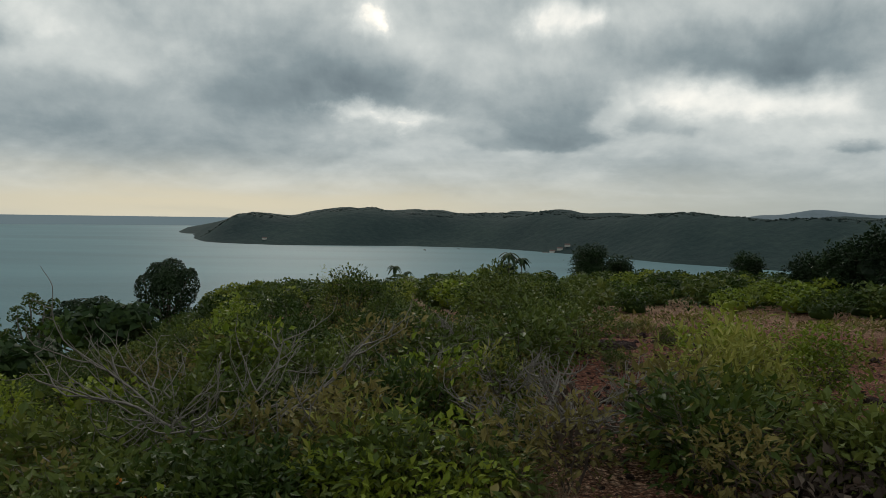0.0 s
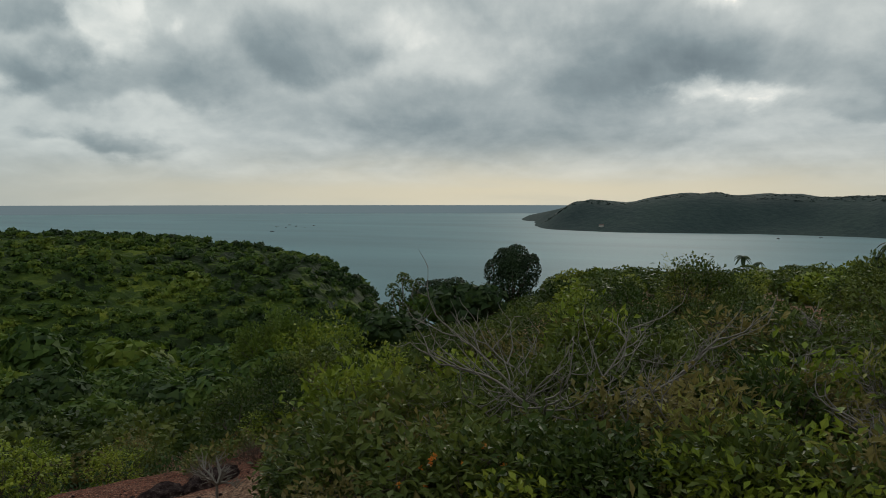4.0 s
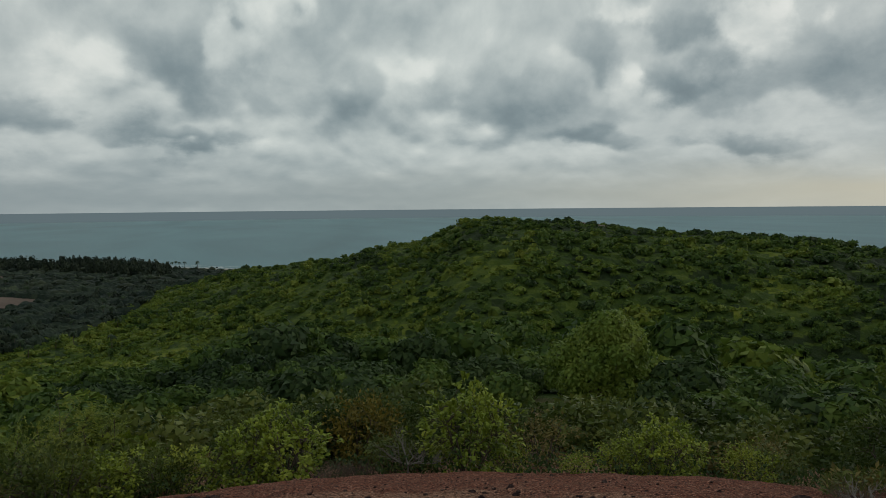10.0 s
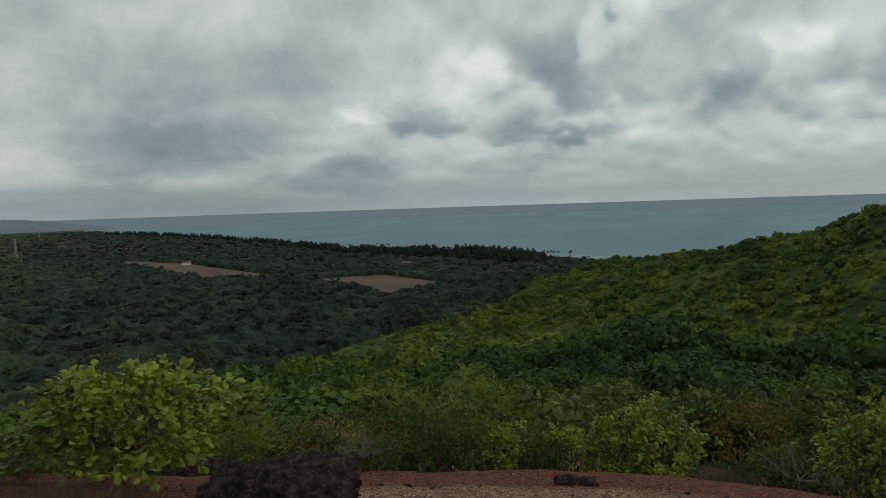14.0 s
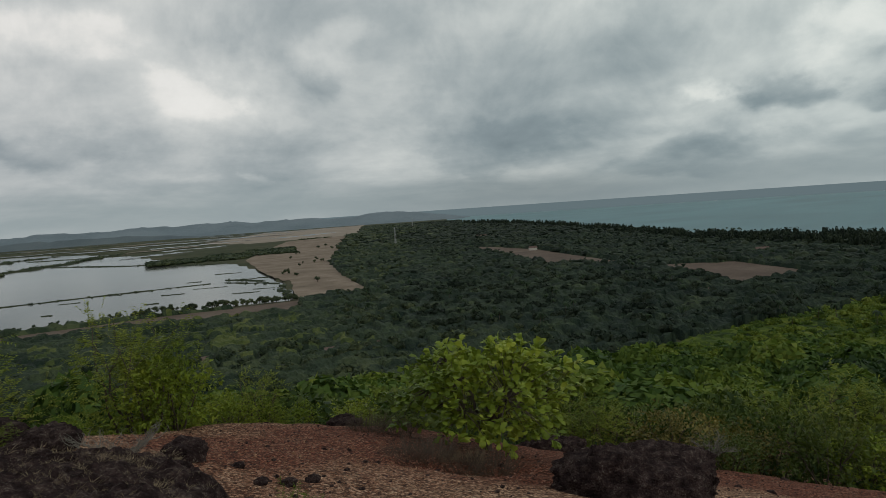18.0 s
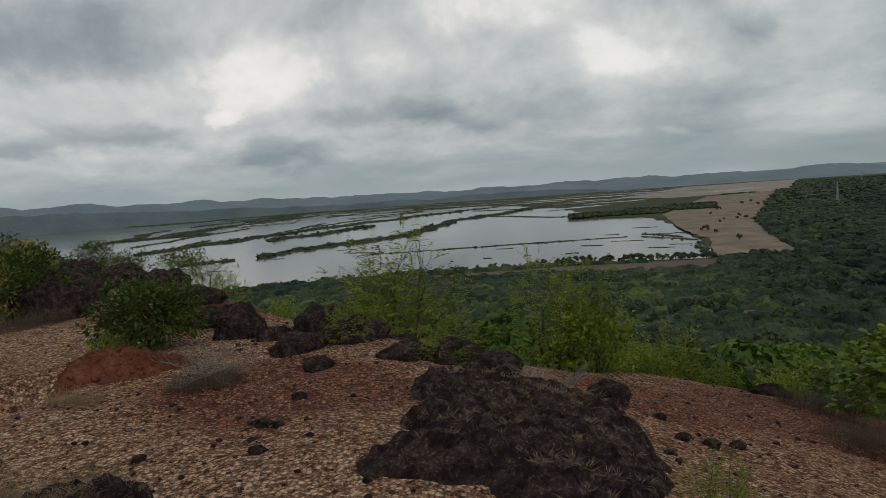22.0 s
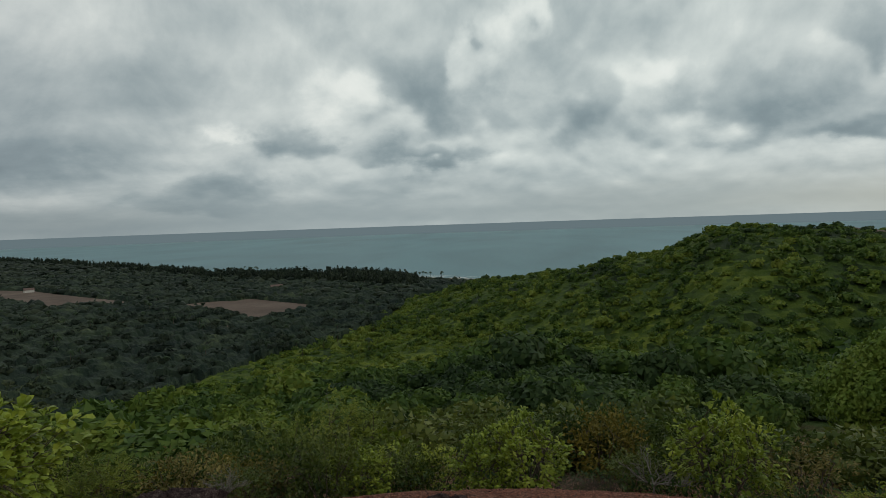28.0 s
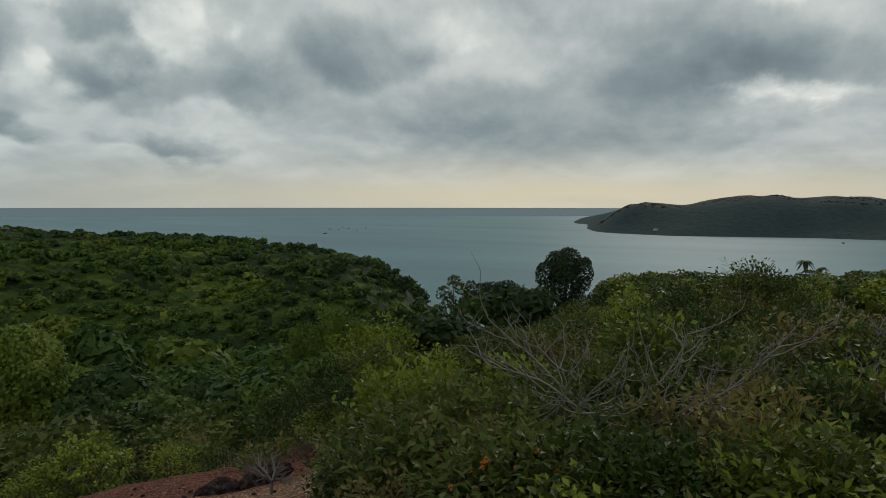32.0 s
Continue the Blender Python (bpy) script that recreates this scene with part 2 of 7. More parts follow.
def earth(name, colours, scale, bump_scale, bump_depth, rough=0.9):
    m, n, bsdf = material(name, rough)
    bsdf.inputs["Specular IOR Level"].default_value = 0.06
    p = n.add("ShaderNodeNewGeometry").outputs["Position"]
    wide, fine = n.noise(p, scale, 4.0), n.noise(p, scale * 17, 4.0)
    fac = n.math("ADD", n.math("MULTIPLY", wide, 0.65), n.math("MULTIPLY", fine, 0.35))
    col = n.ramp(fac, [(0.3 + 0.4 * i / max(1, len(colours) - 1), c) for i, c in enumerate(colours)])
    n.tree.links.new(col, bsdf.inputs["Base Color"])
    set_bump(n, bsdf, n.noise(p, bump_scale, 5.0), 0.7, bump_depth)
    return m


RED_SPOTS = [(44, 10.5, 2.2), (55, 12, 2.6), (68, 11.5, 2.8), (84, 12, 2.8), (98, 12, 2.6), (112, 11.5, 2.0), (133, 9.6, 2.6), (139, 10.2, 2.2), (124, 11, 2.2), (-14, 11.5, 4.0), (-24, 14.5, 4.6), (-20, 8.5, 3.0), (-28, 4.2, 1.2), (2, 3.6, 1.6), (187, 13, 2.0), (152, 8.2, 1.2), (179, 6.4, 1.3), (184.5, 6.9, 1.1)]


def ground_material():
    """Laterite near the lookout: dry tan crust with dark pits and red earth; further off, soil between shrubs."""
    m, n, bsdf = material("laterite_ground", 0.95)
    bsdf.inputs["Specular IOR Level"].default_value = 0.1
    p = n.add("ShaderNodeNewGeometry").outputs["Position"]
    wide = n.noise(p, 0.35, 4.0)
    mid = n.noise(p, 2.2, 5.0, 0.6)
    fine = n.noise(p, 26.0, 5.0, 0.7)
    coarse = n.noise(p, 8.0, 6.0, 0.75)
    speck = n.math("ADD", n.math("MULTIPLY", fine, 0.5), n.math("MULTIPLY", coarse, 0.5))
    jog = n.add("ShaderNodeTexNoise", {"Vector": p, "Scale": 30.0, "Detail": 2.0}).outputs["Color"]
    p2 = n.add("ShaderNodeVectorMath", {0: jog, 1: (0.02, 0.02, 0.02), 2: p}, operation="MULTIPLY_ADD").outputs[0]
    grit = n.add("ShaderNodeTexVoronoi", {"Vector": p2, "Scale": 30.0, "Randomness": 1.0})
    pits = n.add("ShaderNodeTexVoronoi", {"Vector": p2, "Scale": 68.0, "Randomness": 1.0})
    stone = n.add("ShaderNodeSeparateColor", {0: grit.outputs["Color"]}).outputs[0]
    crumb = n.add("ShaderNodeSeparateColor", {0: pits.outputs["Color"]}).outputs[0]
    tone = n.math("ADD", n.math("MULTIPLY", stone, 0.50), n.math("ADD", n.math("MULTIPLY", crumb, 0.42), n.math("MULTIPLY_ADD", speck, 2.6, -1.24)))
    crust = n.ramp(tone, [(0.12, (0.052, 0.025, 0.017)), (0.38, (0.24, 0.122, 0.074)), (0.60, (0.49, 0.295, 0.185)), (0.92, (0.68, 0.475, 0.325))])
    red = n.ramp(tone, [(0.10, (0.035, 0.014, 0.010)), (0.40, (0.150, 0.048, 0.028)), (0.65, (0.26, 0.095, 0.058)), (0.95, (0.42, 0.24, 0.17))])
    redness = n.math("MULTIPLY_ADD", n.math("ADD", n.math("MULTIPLY", wide, 0.6), n.math("MULTIPLY", mid, 0.4)), 5.0, -2.35, clamp=True)
    for az, r, wide in RED_SPOTS:
        c = (-r * math.sin(radians(az)), r * math.cos(radians(az)), 0)
        flat = n.add("ShaderNodeVectorMath", {0: p, 1: (1, 1, 0)}, operation="MULTIPLY").outputs[0]
        d = n.add("ShaderNodeVectorMath", {0: flat, 1: c}, operation="DISTANCE").outputs["Value"]
        redness = n.math("ADD", redness, n.math("MULTIPLY_ADD", n.math("ADD", d, n.math("MULTIPLY", mid, wide)), -1.6 / wide, 2.6, clamp=True), clamp=True)
    col = n.mix(redness, crust, red)
    edge = n.math("MULTIPLY_ADD", n.math("ADD", grit.outputs["Distance"], n.math("MULTIPLY", fine, 0.5)), 4.5, -2.9, clamp=True)
    col = n.mix(n.math("MULTIPLY", edge, 0.7), col, (0.040, 0.024, 0.018))
    # away from the lookout
    r = n.add("ShaderNodeVectorMath", {0: p}, operation="LENGTH").outputs["Value"]
    far = n.math("MULTIPLY_ADD", n.math("ADD", r, n.math("MULTIPLY", mid, 14.0)), 0.05, -1.5, clamp=True)
    soil = n.ramp(n.noise(p, 0.08, 5.0), [(0.3, (0.020, 0.038, 0.008)), (0.58, (0.036, 0.062, 0.012)), (0.78, (0.10, 0.07, 0.04))])
    col = n.mix(far, col, soil)
    n.tree.links.new(col, bsdf.inputs["Base Color"])
    h = n.math("ADD", n.math("MULTIPLY", speck, 1.2), n.math("ADD", n.math("MULTIPLY", grit.outputs["Distance"], -0.7), n.math("MULTIPLY", pits.outputs["Distance"], -0.3)))
    set_bump(n, bsdf, h, 1.0, 0.03)
    return m


def water(name, base, rough, wave, depth, shine):
    m, n, bsdf = material(name, rough)
    p = n.add("ShaderNodeNewGeometry").outputs["Position"]
    streak = n.add("ShaderNodeMapping", {"Vector": p, "Scale": (0.0011, 0.0042, 1.0), "Rotation": (0, 0, 0.5)}).outputs[0]
    s = n.noise(streak, 1.0, 5.0, 0.55, 0.5)
    col = n.mix(n.math("MULTIPLY_ADD", s, 2.0, -0.5, clamp=True), tuple(c * 0.8 for c in base), tuple(c * 1.2 for c in base))
    n.tree.links.new(col, bsdf.inputs["Base Color"])
    n.tree.links.new(n.math("MULTIPLY_ADD", s, 0.12, rough - 0.06), bsdf.inputs["Roughness"])
    bsdf.inputs["IOR"].default_value = 1.33
    bsdf.inputs["Specular IOR Level"].default_value = shine
    set_bump(n, bsdf, n.noise(p, wave, 4.0, 0.6), 0.5, depth)
    return m


def bark(name, a, b):
    m, n, bsdf = material(name, 0.9)
    p = n.add("ShaderNodeTexCoord").outputs["Object"]
    f = n.noise(p, 25.0, 5.0)
    n.tree.links.new(n.mix(f, a, b), bsdf.inputs["Base Color"])
    set_bump(n, bsdf, n.noise(p, 60.0, 3.0), 0.6, 0.004)
    return m


def rock_material():
    m, n, bsdf = material("black_laterite_rock", 0.9)
    p = n.add("ShaderNodeNewGeometry").outputs["Position"]
    f, g = n.noise(p, 9.0, 8.0, 0.72), n.noise(p, 46.0, 5.0, 0.7)
    col = n.ramp(f, [(0.3, (0.016, 0.011, 0.011)), (0.46, (0.050, 0.033, 0.033)), (0.60, (0.105, 0.070, 0.066)), (0.78, (0.20, 0.135, 0.115))])
    lichen = n.math("MULTIPLY_ADD", n.math("ADD", n.math("MULTIPLY", g, 0.6), n.math("MULTIPLY", f, 0.4)), 12.0, -6.5, clamp=True)
    col = n.mix(n.math("MULTIPLY", lichen, 0.7), col, (0.30, 0.255, 0.21))
    n.tree.links.new(col, bsdf.inputs["Base Color"])
    pit = n.add("ShaderNodeTexVoronoi", {"Vector": p, "Scale": 42.0}).outputs["Distance"]
    bsdf.inputs["Specular IOR Level"].default_value = 0.05
    set_bump(n, bsdf, n.math("ADD", n.math("MULTIPLY", pit, 0.8), n.math("ADD", g, f)), 1.0, 0.10)
    return m


GROUND = ground_material()
SEA = water("sea_water", (0.150, 0.245, 0.265), 0.45, 0.12, 0.9, 0.03)
LAGOON = water("lagoon_water", (0.085, 0.09, 0.08), 0.10, 0.2, 0.06, 0.24)
ROCK = rock_material()
CRUMB = earth("laterite_crumbs", [(0.085, 0.040, 0.027), (0.27, 0.145, 0.090), (0.50, 0.33, 0.225)], 9.0, 60.0, 0.01)
RED_EARTH = earth("red_earth", [(0.050, 0.017, 0.011), (0.140, 0.046, 0.028), (0.25, 0.105, 0.066)], 3.0, 45.0, 0.06)
FIELD = earth("dry_field", [(0.125, 0.096, 0.074), (0.205, 0.160, 0.122), (0.29, 0.235, 0.185)], 0.03, 0.5, 0.05)
DULL_FIELD = earth("dull_field", [(0.085, 0.064, 0.052), (0.125, 0.094, 0.076), (0.17, 0.135, 0.11)], 0.02, 0.5, 0.05)
PALE_FIELD = earth("pale_field", [(0.22, 0.18, 0.145), (0.32, 0.275, 0.225)], 0.01, 0.5, 0.05)
BUND = earth("mud_bund", [(0.018, 0.026, 0.014), (0.036, 0.046, 0.026), (0.070, 0.070, 0.046)], 0.05, 0.25, 1.5)
PLAIN = earth("plain_soil", [(0.035, 0.042, 0.024), (0.055, 0.062, 0.034), (0.10, 0.085, 0.055)], 0.008, 0.3, 0.3)
SAND = earth("beach_sand", [(0.30, 0.27, 0.22), (0.45, 0.41, 0.34)], 0.02, 2.0, 0.02)
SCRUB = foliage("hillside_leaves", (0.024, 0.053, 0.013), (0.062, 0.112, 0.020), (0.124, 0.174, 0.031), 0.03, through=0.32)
# lighter copy: random crowns, plus sun-side brightness put into the leaf colour
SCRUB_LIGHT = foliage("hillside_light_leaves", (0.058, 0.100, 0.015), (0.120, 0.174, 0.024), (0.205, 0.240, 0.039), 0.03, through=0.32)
# one canopy in three tones; the second has sunlight put into its colour
CANOPY = [canopy("slope_canopy", (0.011, 0.024, 0.006), (0.041, 0.068, 0.011), (0.091, 0.117, 0.018), 4.0, 1.5), canopy("sun_toned_slope_canopy", (0.026, 0.047, 0.008), (0.085, 0.115, 0.014), (0.155, 0.172, 0.026), 3.5, 1.5),
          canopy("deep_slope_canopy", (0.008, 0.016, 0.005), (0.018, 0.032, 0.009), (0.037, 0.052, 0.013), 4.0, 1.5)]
# woods of the plain, lightened a little by haze put into the tones
WOOD = [canopy("plain_wood_canopy", (0.013, 0.024, 0.016), (0.034, 0.050, 0.029), (0.076, 0.092, 0.045), 8.0, 0.7), canopy("lighter_plain_wood_canopy", (0.026, 0.043, 0.016), (0.074, 0.094, 0.030), (0.141, 0.150, 0.049), 8.0, 0.7),
        canopy("deep_plain_wood_canopy", (0.010, 0.019, 0.015), (0.024, 0.037, 0.024), (0.049, 0.065, 0.035), 8.0, 0.7)]
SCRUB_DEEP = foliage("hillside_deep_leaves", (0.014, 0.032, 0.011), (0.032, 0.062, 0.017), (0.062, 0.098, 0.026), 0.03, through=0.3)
WOOD_LEAF = foliage("plain_wood_leaves", (0.020, 0.035, 0.020), (0.043, 0.062, 0.032), (0.090, 0.108, 0.047), 0.016)
WOOD_DARK = foliage("coconut_wood_leaves", (0.009, 0.018, 0.012), (0.020, 0.033, 0.020), (0.044, 0.058, 0.031), 0.016)
# headland: bluish haze over the bay is mixed into slope and leaf colours
FAR_WOOD = earth("haze_tinted_wooded_slope", [(0.024, 0.040, 0.041), (0.034, 0.054, 0.052), (0.050, 0.072, 0.064)], 0.004, 0.05, 5.0)
FAR_LEAF = foliage("haze_tinted_headland_leaves", (0.020, 0.036, 0.034), (0.030, 0.050, 0.044), (0.044, 0.066, 0.054), 0.004, through=0.1)
# inland hills: the haze of distance is painted into these blue-grey base colours
FAR_HILL = earth("haze_tinted_far_hill", [(0.130, 0.165, 0.185), (0.165, 0.205, 0.230), (0.20, 0.238, 0.262)], 0.0035, 0.012, 9.0)
LOW_HILL = earth("haze_tinted_low_hill", [(0.082, 0.106, 0.120), (0.108, 0.134, 0.148), (0.135, 0.160, 0.168)], 0.006, 0.03, 5.0)
LEAF_DARK = foliage("dark_broad_leaves", (0.030, 0.050, 0.012), (0.076, 0.106, 0.020), (0.160, 0.180, 0.040), 0.5, "object", 0.45)
LEAF_GREEN = foliage("green_leaves", (0.016, 0.034, 0.007), (0.043, 0.072, 0.012), (0.102, 0.124, 0.022), 0.5, "object", 0.5)
LEAF_LIME = foliage("yellow_green_leaves", (0.068, 0.108, 0.012), (0.162, 0.216, 0.021), (0.297, 0.324, 0.045), 0.7, "object", 0.5)
LEAF_FINE = foliage("fine_bright_leaves", (0.064, 0.098, 0.014), (0.146, 0.185, 0.024), (0.252, 0.275, 0.044), 0.7, "object", 0.6)
LEAF_DRY = foliage("ochre_leaves", (0.085, 0.076, 0.026), (0.150, 0.130, 0.040), (0.25, 0.205, 0.064), 0.7, "object", 0.6)
LEAF_CASHEW = foliage("cashew_leaves", (0.065, 0.105, 0.013), (0.185, 0.245, 0.027), (0.36, 0.40, 0.055), 0.7, "object", 0.45)
LEAF_LANCE = foliage("olive_lance_leaves", (0.085, 0.098, 0.018), (0.190, 0.200, 0.036), (0.33, 0.315, 0.075), 0.7, "object", 0.5)
LEAF_RUST = foliage("rust_leaves", (0.085, 0.075, 0.014), (0.165, 0.135, 0.022), (0.26, 0.195, 0.034), 0.7, "object", 0.6)
LEAF_TREE = foliage("tree_leaves", (0.046, 0.080, 0.013), (0.095, 0.145, 0.021), (0.165, 0.215, 0.036), 0.5, "object", 0.5, 0.3)
LEAF_NIGHT = foliage("deep_green_leaves", (0.012, 0.024, 0.010), (0.022, 0.042, 0.016), (0.040, 0.065, 0.022), 0.3, "object", 0.5, 0.15)
STRAW = foliage("dry_grass", (0.14, 0.10, 0.065), (0.25, 0.19, 0.12), (0.38, 0.31, 0.21), 0.9, "object", 0.8)
PETAL = foliage("orange_petals", (0.45, 0.12, 0.02), (0.60, 0.20, 0.03), (0.70, 0.32, 0.06), 0.9)
BRUSH = foliage("dry_brush", (0.055, 0.042, 0.034), (0.105, 0.080, 0.062), (0.17, 0.135, 0.10), 0.9, "object", 0.9)
TWIG = bark("brown_twig", (0.045, 0.033, 0.025), (0.11, 0.085, 0.065))
DEADWOOD = bark("grey_dead_wood", (0.090, 0.080, 0.066), (0.24, 0.218, 0.188))

# ---- the lie of the land ----
SEA_Z, PLAIN_Z = -80.0, -78.0
rng = np.random.default_rng(4)


def value_noise(x, y, scale, seed=0):
    """Smooth noise from -1 to 1 on a grid of that many metres."""
    x, y = np.asarray(x, float) / scale, np.asarray(y, float) / scale
    i, j = np.floor(x), np.floor(y)
    u, v = x - i, y - j
    u, v = u * u * (3 - 2 * u), v * v * (3 - 2 * v)

    def corner(a, b):
        h = np.sin(a * 127.1 + b * 311.7 + seed * 74.7) * 43758.5453
        return h - np.floor(h)

    low = corner(i, j) * (1 - u) + corner(i + 1, j) * u
    high = corner(i, j + 1) * (1 - u) + corner(i + 1, j + 1) * u
    return 2 * (low * (1 - v) + high * v) - 1


def polar(x, y):
    az = np.degrees(np.arctan2(-x, y))
    return np.where(az < -60, az + 360, az), np.hypot(x, y)


def at(az, r):
    return -r * np.sin(np.radians(az)), r * np.cos(np.radians(az))


def along(az, *pairs, soft=0.5):
    """A value that changes smoothly with the bearing: pairs of bearing and value."""
    a, b = np.array([p[0] for p in pairs], float), [p[1] for p in pairs]
    return sum(np.interp(np.asarray(az) + d, a, b) for d in (-soft, -soft / 2, 0, soft / 2, soft)) / 5


def step(lo, hi, v):
    k = np.clip((v - lo) / (hi - lo), 0, 1)
    return k * k * (3 - 2 * k)


def lagoon_reach(az):
    return along(az, (145, 600), (147, 700), (148, 860), (149.5, 1080), (152, 1400), (156, 1500), (160, 2300), (165, 2900), (172, 3300), (178, 3800), (184, 4300), (220, 4300))


def land(x, y):
    """Height of the ground."""
    x, y = np.asarray(x, float), np.asarray(y, float)
    az, r = polar(x, y)
    # lookout hill: flat laterite top, a bare shoulder to the west, a lip, and slopes
    lip = along(az, (-40, 60), (15, 46), (28, 36), (40, 15), (46, 13.5), (148, 12), (158, 9), (166, 8), (173, 8.5), (179, 9.5), (184, 12), (190, 18), (196, 36), (215, 60), soft=4)
    tip = along(az, (-40, 0.05), (-25, 0.055), (0, 0.070), (10, 0.080), (16, 0.086), (20, 0.102), (24, 0.132), (32, 0.18), (39, 0.22), (46, 0.288), (60, 0.30), (75, 0.312), (110, 0.31), (122, 0.293), (133, 0.25), (141, 0.205), (148, 0.185), (156, 0.13), (166, 0.05), (174, 0.02), (240, 0.0), soft=4)
    fall = along(az, (-40, 0.3), (25, 0.30), (40, 0.26), (60, 0.21), (90, 0.20), (110, 0.235), (128, 0.27), (160, 0.33), (190, 0.36), (210, 0.3))
    near = -tip * np.clip(np.minimum(r, lip) - 2.0, 0, None) - fall * np.clip(r - lip, 0, None)
    near = near - 0.6 * step(lip - 0.5, lip + 3, r)
    pit = np.exp(-((az - 201.0) / 2.8) ** 4 - ((r - 8.1) / 0.5) ** 4) * 0.45 + np.exp(-((az - 134) / 6) ** 2 - ((r - 8.6 - (134 - az) * 0.05) / 0.5) ** 2) * 0.22
    near = near - pit
    # the wooded hill across the hollow, between the lookout and the sea
    crest = along(az, (24, 260), (34, 330), (48, 400), (63, 440), (75, 450), (82, 480), (88, 540), (95, 600), (110, 640))
    top = along(az, (24, -90), (30.5, -82), (31.8, -62), (32.6, -47), (34, -39.5), (36, -31.5), (38.4, -24.8), (40, -23.2), (44, -20.6), (48, -18), (55, -14.5), (62, -11), (67, -7.8), (70, -7), (74.5, -7), (76.2, -13), (79, -22.5), (82, -27), (84, -32), (87, -38.5), (89, -42), (93, -50), (97, -62), (104, -79)) - 2.2
    off = r - crest
    width = np.where(off < 0, 235.0, 95.0)
    shore = along(az, (-60, 0), (80, 0), (87, 700), (90, 860), (93, 940), (100, 1040), (104, 1110), (115, 1320), (123, 1850), (132.5, 3000), (134.5, 4500), (136, 9000), (300, 9000))
    shore = shore + 18 * value_noise(x, y, 90, 3)
    floor = np.where(r < shore, PLAIN_Z, -92.0) + 0 * x
    floor = floor + (-92 - floor) * step(shore - 30, shore + 20, r)
    lagoon = step(672, 700, r + 16 * value_noise(x, y, 70, 8)) * step(0, 60, lagoon_reach(az) - r) * step(145.5, 147.5, az + 0.4 * value_noise(x, y, 60, 5))
    floor = floor - 5 * lagoon
    back = floor + np.clip(top - floor, 0, None) * np.exp(-((off / width) ** 2))
    # the headland across the bay, and its far cape
    foot = along(az, (-60, 1150), (-35, 1180), (-24, 1260), (-18, 1345), (-10, 1610), (-4, 1820), (4, 1880), (13, 1850), (19, 2010), (20, 2100))
    rise = along(az, (-60, 95), (-31, 93), (-23, 93), (-16, 103), (-12, 99), (-8.4, 103), (-4, 95), (0, 105), (1.6, 112), (3.2, 104), (6, 111), (9, 108), (11, 98), (12.2, 88), (14, 91), (16.8, 86), (17.6, 66), (19.2, 20), (19.8, 0))
    head = SEA_Z - 12 + (rise + 6 + 6 * value_noise(x, y, 120, 9)) * step(-25, 330, r - foot) * (1 - step(700, 1300, r - foot)) * (az < 20)
    cape = SEA_Z - 12 + (12 + along(az, (14, 70), (17, 62), (18.6, 40), (20.7, 14), (21.2, 0))) * np.exp(-(((r - 3300) / 330) ** 2)) * step(12, 15, az) * step(0, 0.4, 21.2 - az)
    head = head + (3.5 * value_noise(x, y, 46, 12) + 6 * value_noise(x, y, 130, 13) + 9 * value_noise(az * 60, r, 190, 14) * step(40, 200, r - foot)) * (head > SEA_Z + 10)
    back = np.maximum(back, np.maximum(head, cape))
    k = 5.0
    big = np.maximum(near, back)
    z = big + k * np.log(np.exp((near - big) / k) + np.exp((back - big) / k)) - k * np.log(2) * np.exp(-np.abs(near - back) / 20) * 0
    z = np.where(near > back + 25, near, z)
    rough = 0.03 * value_noise(x, y, 0.45, 1) + 0.05 * value_noise(x, y, 1.7, 2) + 0.012 * value_noise(x, y, 0.16, 6)
    slope = 1.6 * value_noise(x, y, 38, 4) * step(30, 160, r) * step(6, 30, z - PLAIN_Z) * (r < 900)
    return z + rough * (1 - step(25, 60, r)) + slope


def mesh_of(name, verts, faces, mat=None, smooth=False):
    """A mesh from arrays: faces all with the same number of corners."""
    me = bpy.data.meshes.new(name)
    verts, faces = np.asarray(verts, np.float32), np.asarray(faces, np.int32)
    k = faces.shape[1]
    me.vertices.add(len(verts))
    me.vertices.foreach_set("co", verts.ravel())
    me.loops.add(faces.size)
    me.loops.foreach_set("vertex_index", faces.ravel())
    me.polygons.add(len(faces))
    me.polygons.foreach_set("loop_start", np.arange(0, faces.size, k, dtype=np.int32))
    me.polygons.foreach_set("use_smooth", np.full(len(faces), smooth))
    me.update(calc_edges=True)
    if mat:
        me.materials.append(mat)
    return me


def grid_faces(rows, cols, wrap=False):
    i = np.arange(rows - 1)[:, None]
    j = np.arange(cols if wrap else cols - 1)[None]
    a, b = i * cols + j, i * cols + (j + 1) % cols
    return np.stack([a, b, b + cols, a + cols], -1).reshape(-1, 4)


def build_ground():
    az = np.concatenate([np.arange(-42, 212, 0.7), np.arange(212, 318, 3.0)])
    r = np.concatenate([np.linspace(0.02, 2, 8), np.arange(2.1, 17, 0.115), 17 * 1.025 ** np.arange(0, 230)])
    a, q = np.meshgrid(az, r)
    x, y = at(a, q)
    z = land(x, y)
    faces = grid_faces(len(r), len(az), True)[:, ::-1]
    me = mesh_of("ground", np.stack([x, y, z], -1).reshape(-1, 3), faces, GROUND, True)
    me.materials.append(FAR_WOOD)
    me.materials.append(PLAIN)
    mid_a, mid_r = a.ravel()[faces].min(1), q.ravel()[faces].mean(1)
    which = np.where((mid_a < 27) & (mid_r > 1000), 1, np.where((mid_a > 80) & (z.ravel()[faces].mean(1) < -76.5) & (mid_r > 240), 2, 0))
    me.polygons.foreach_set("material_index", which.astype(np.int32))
    tagged(new("ground", me), "sloping laterite hilltop, wooded slopes and coastal plain", "ground", kind="structure")


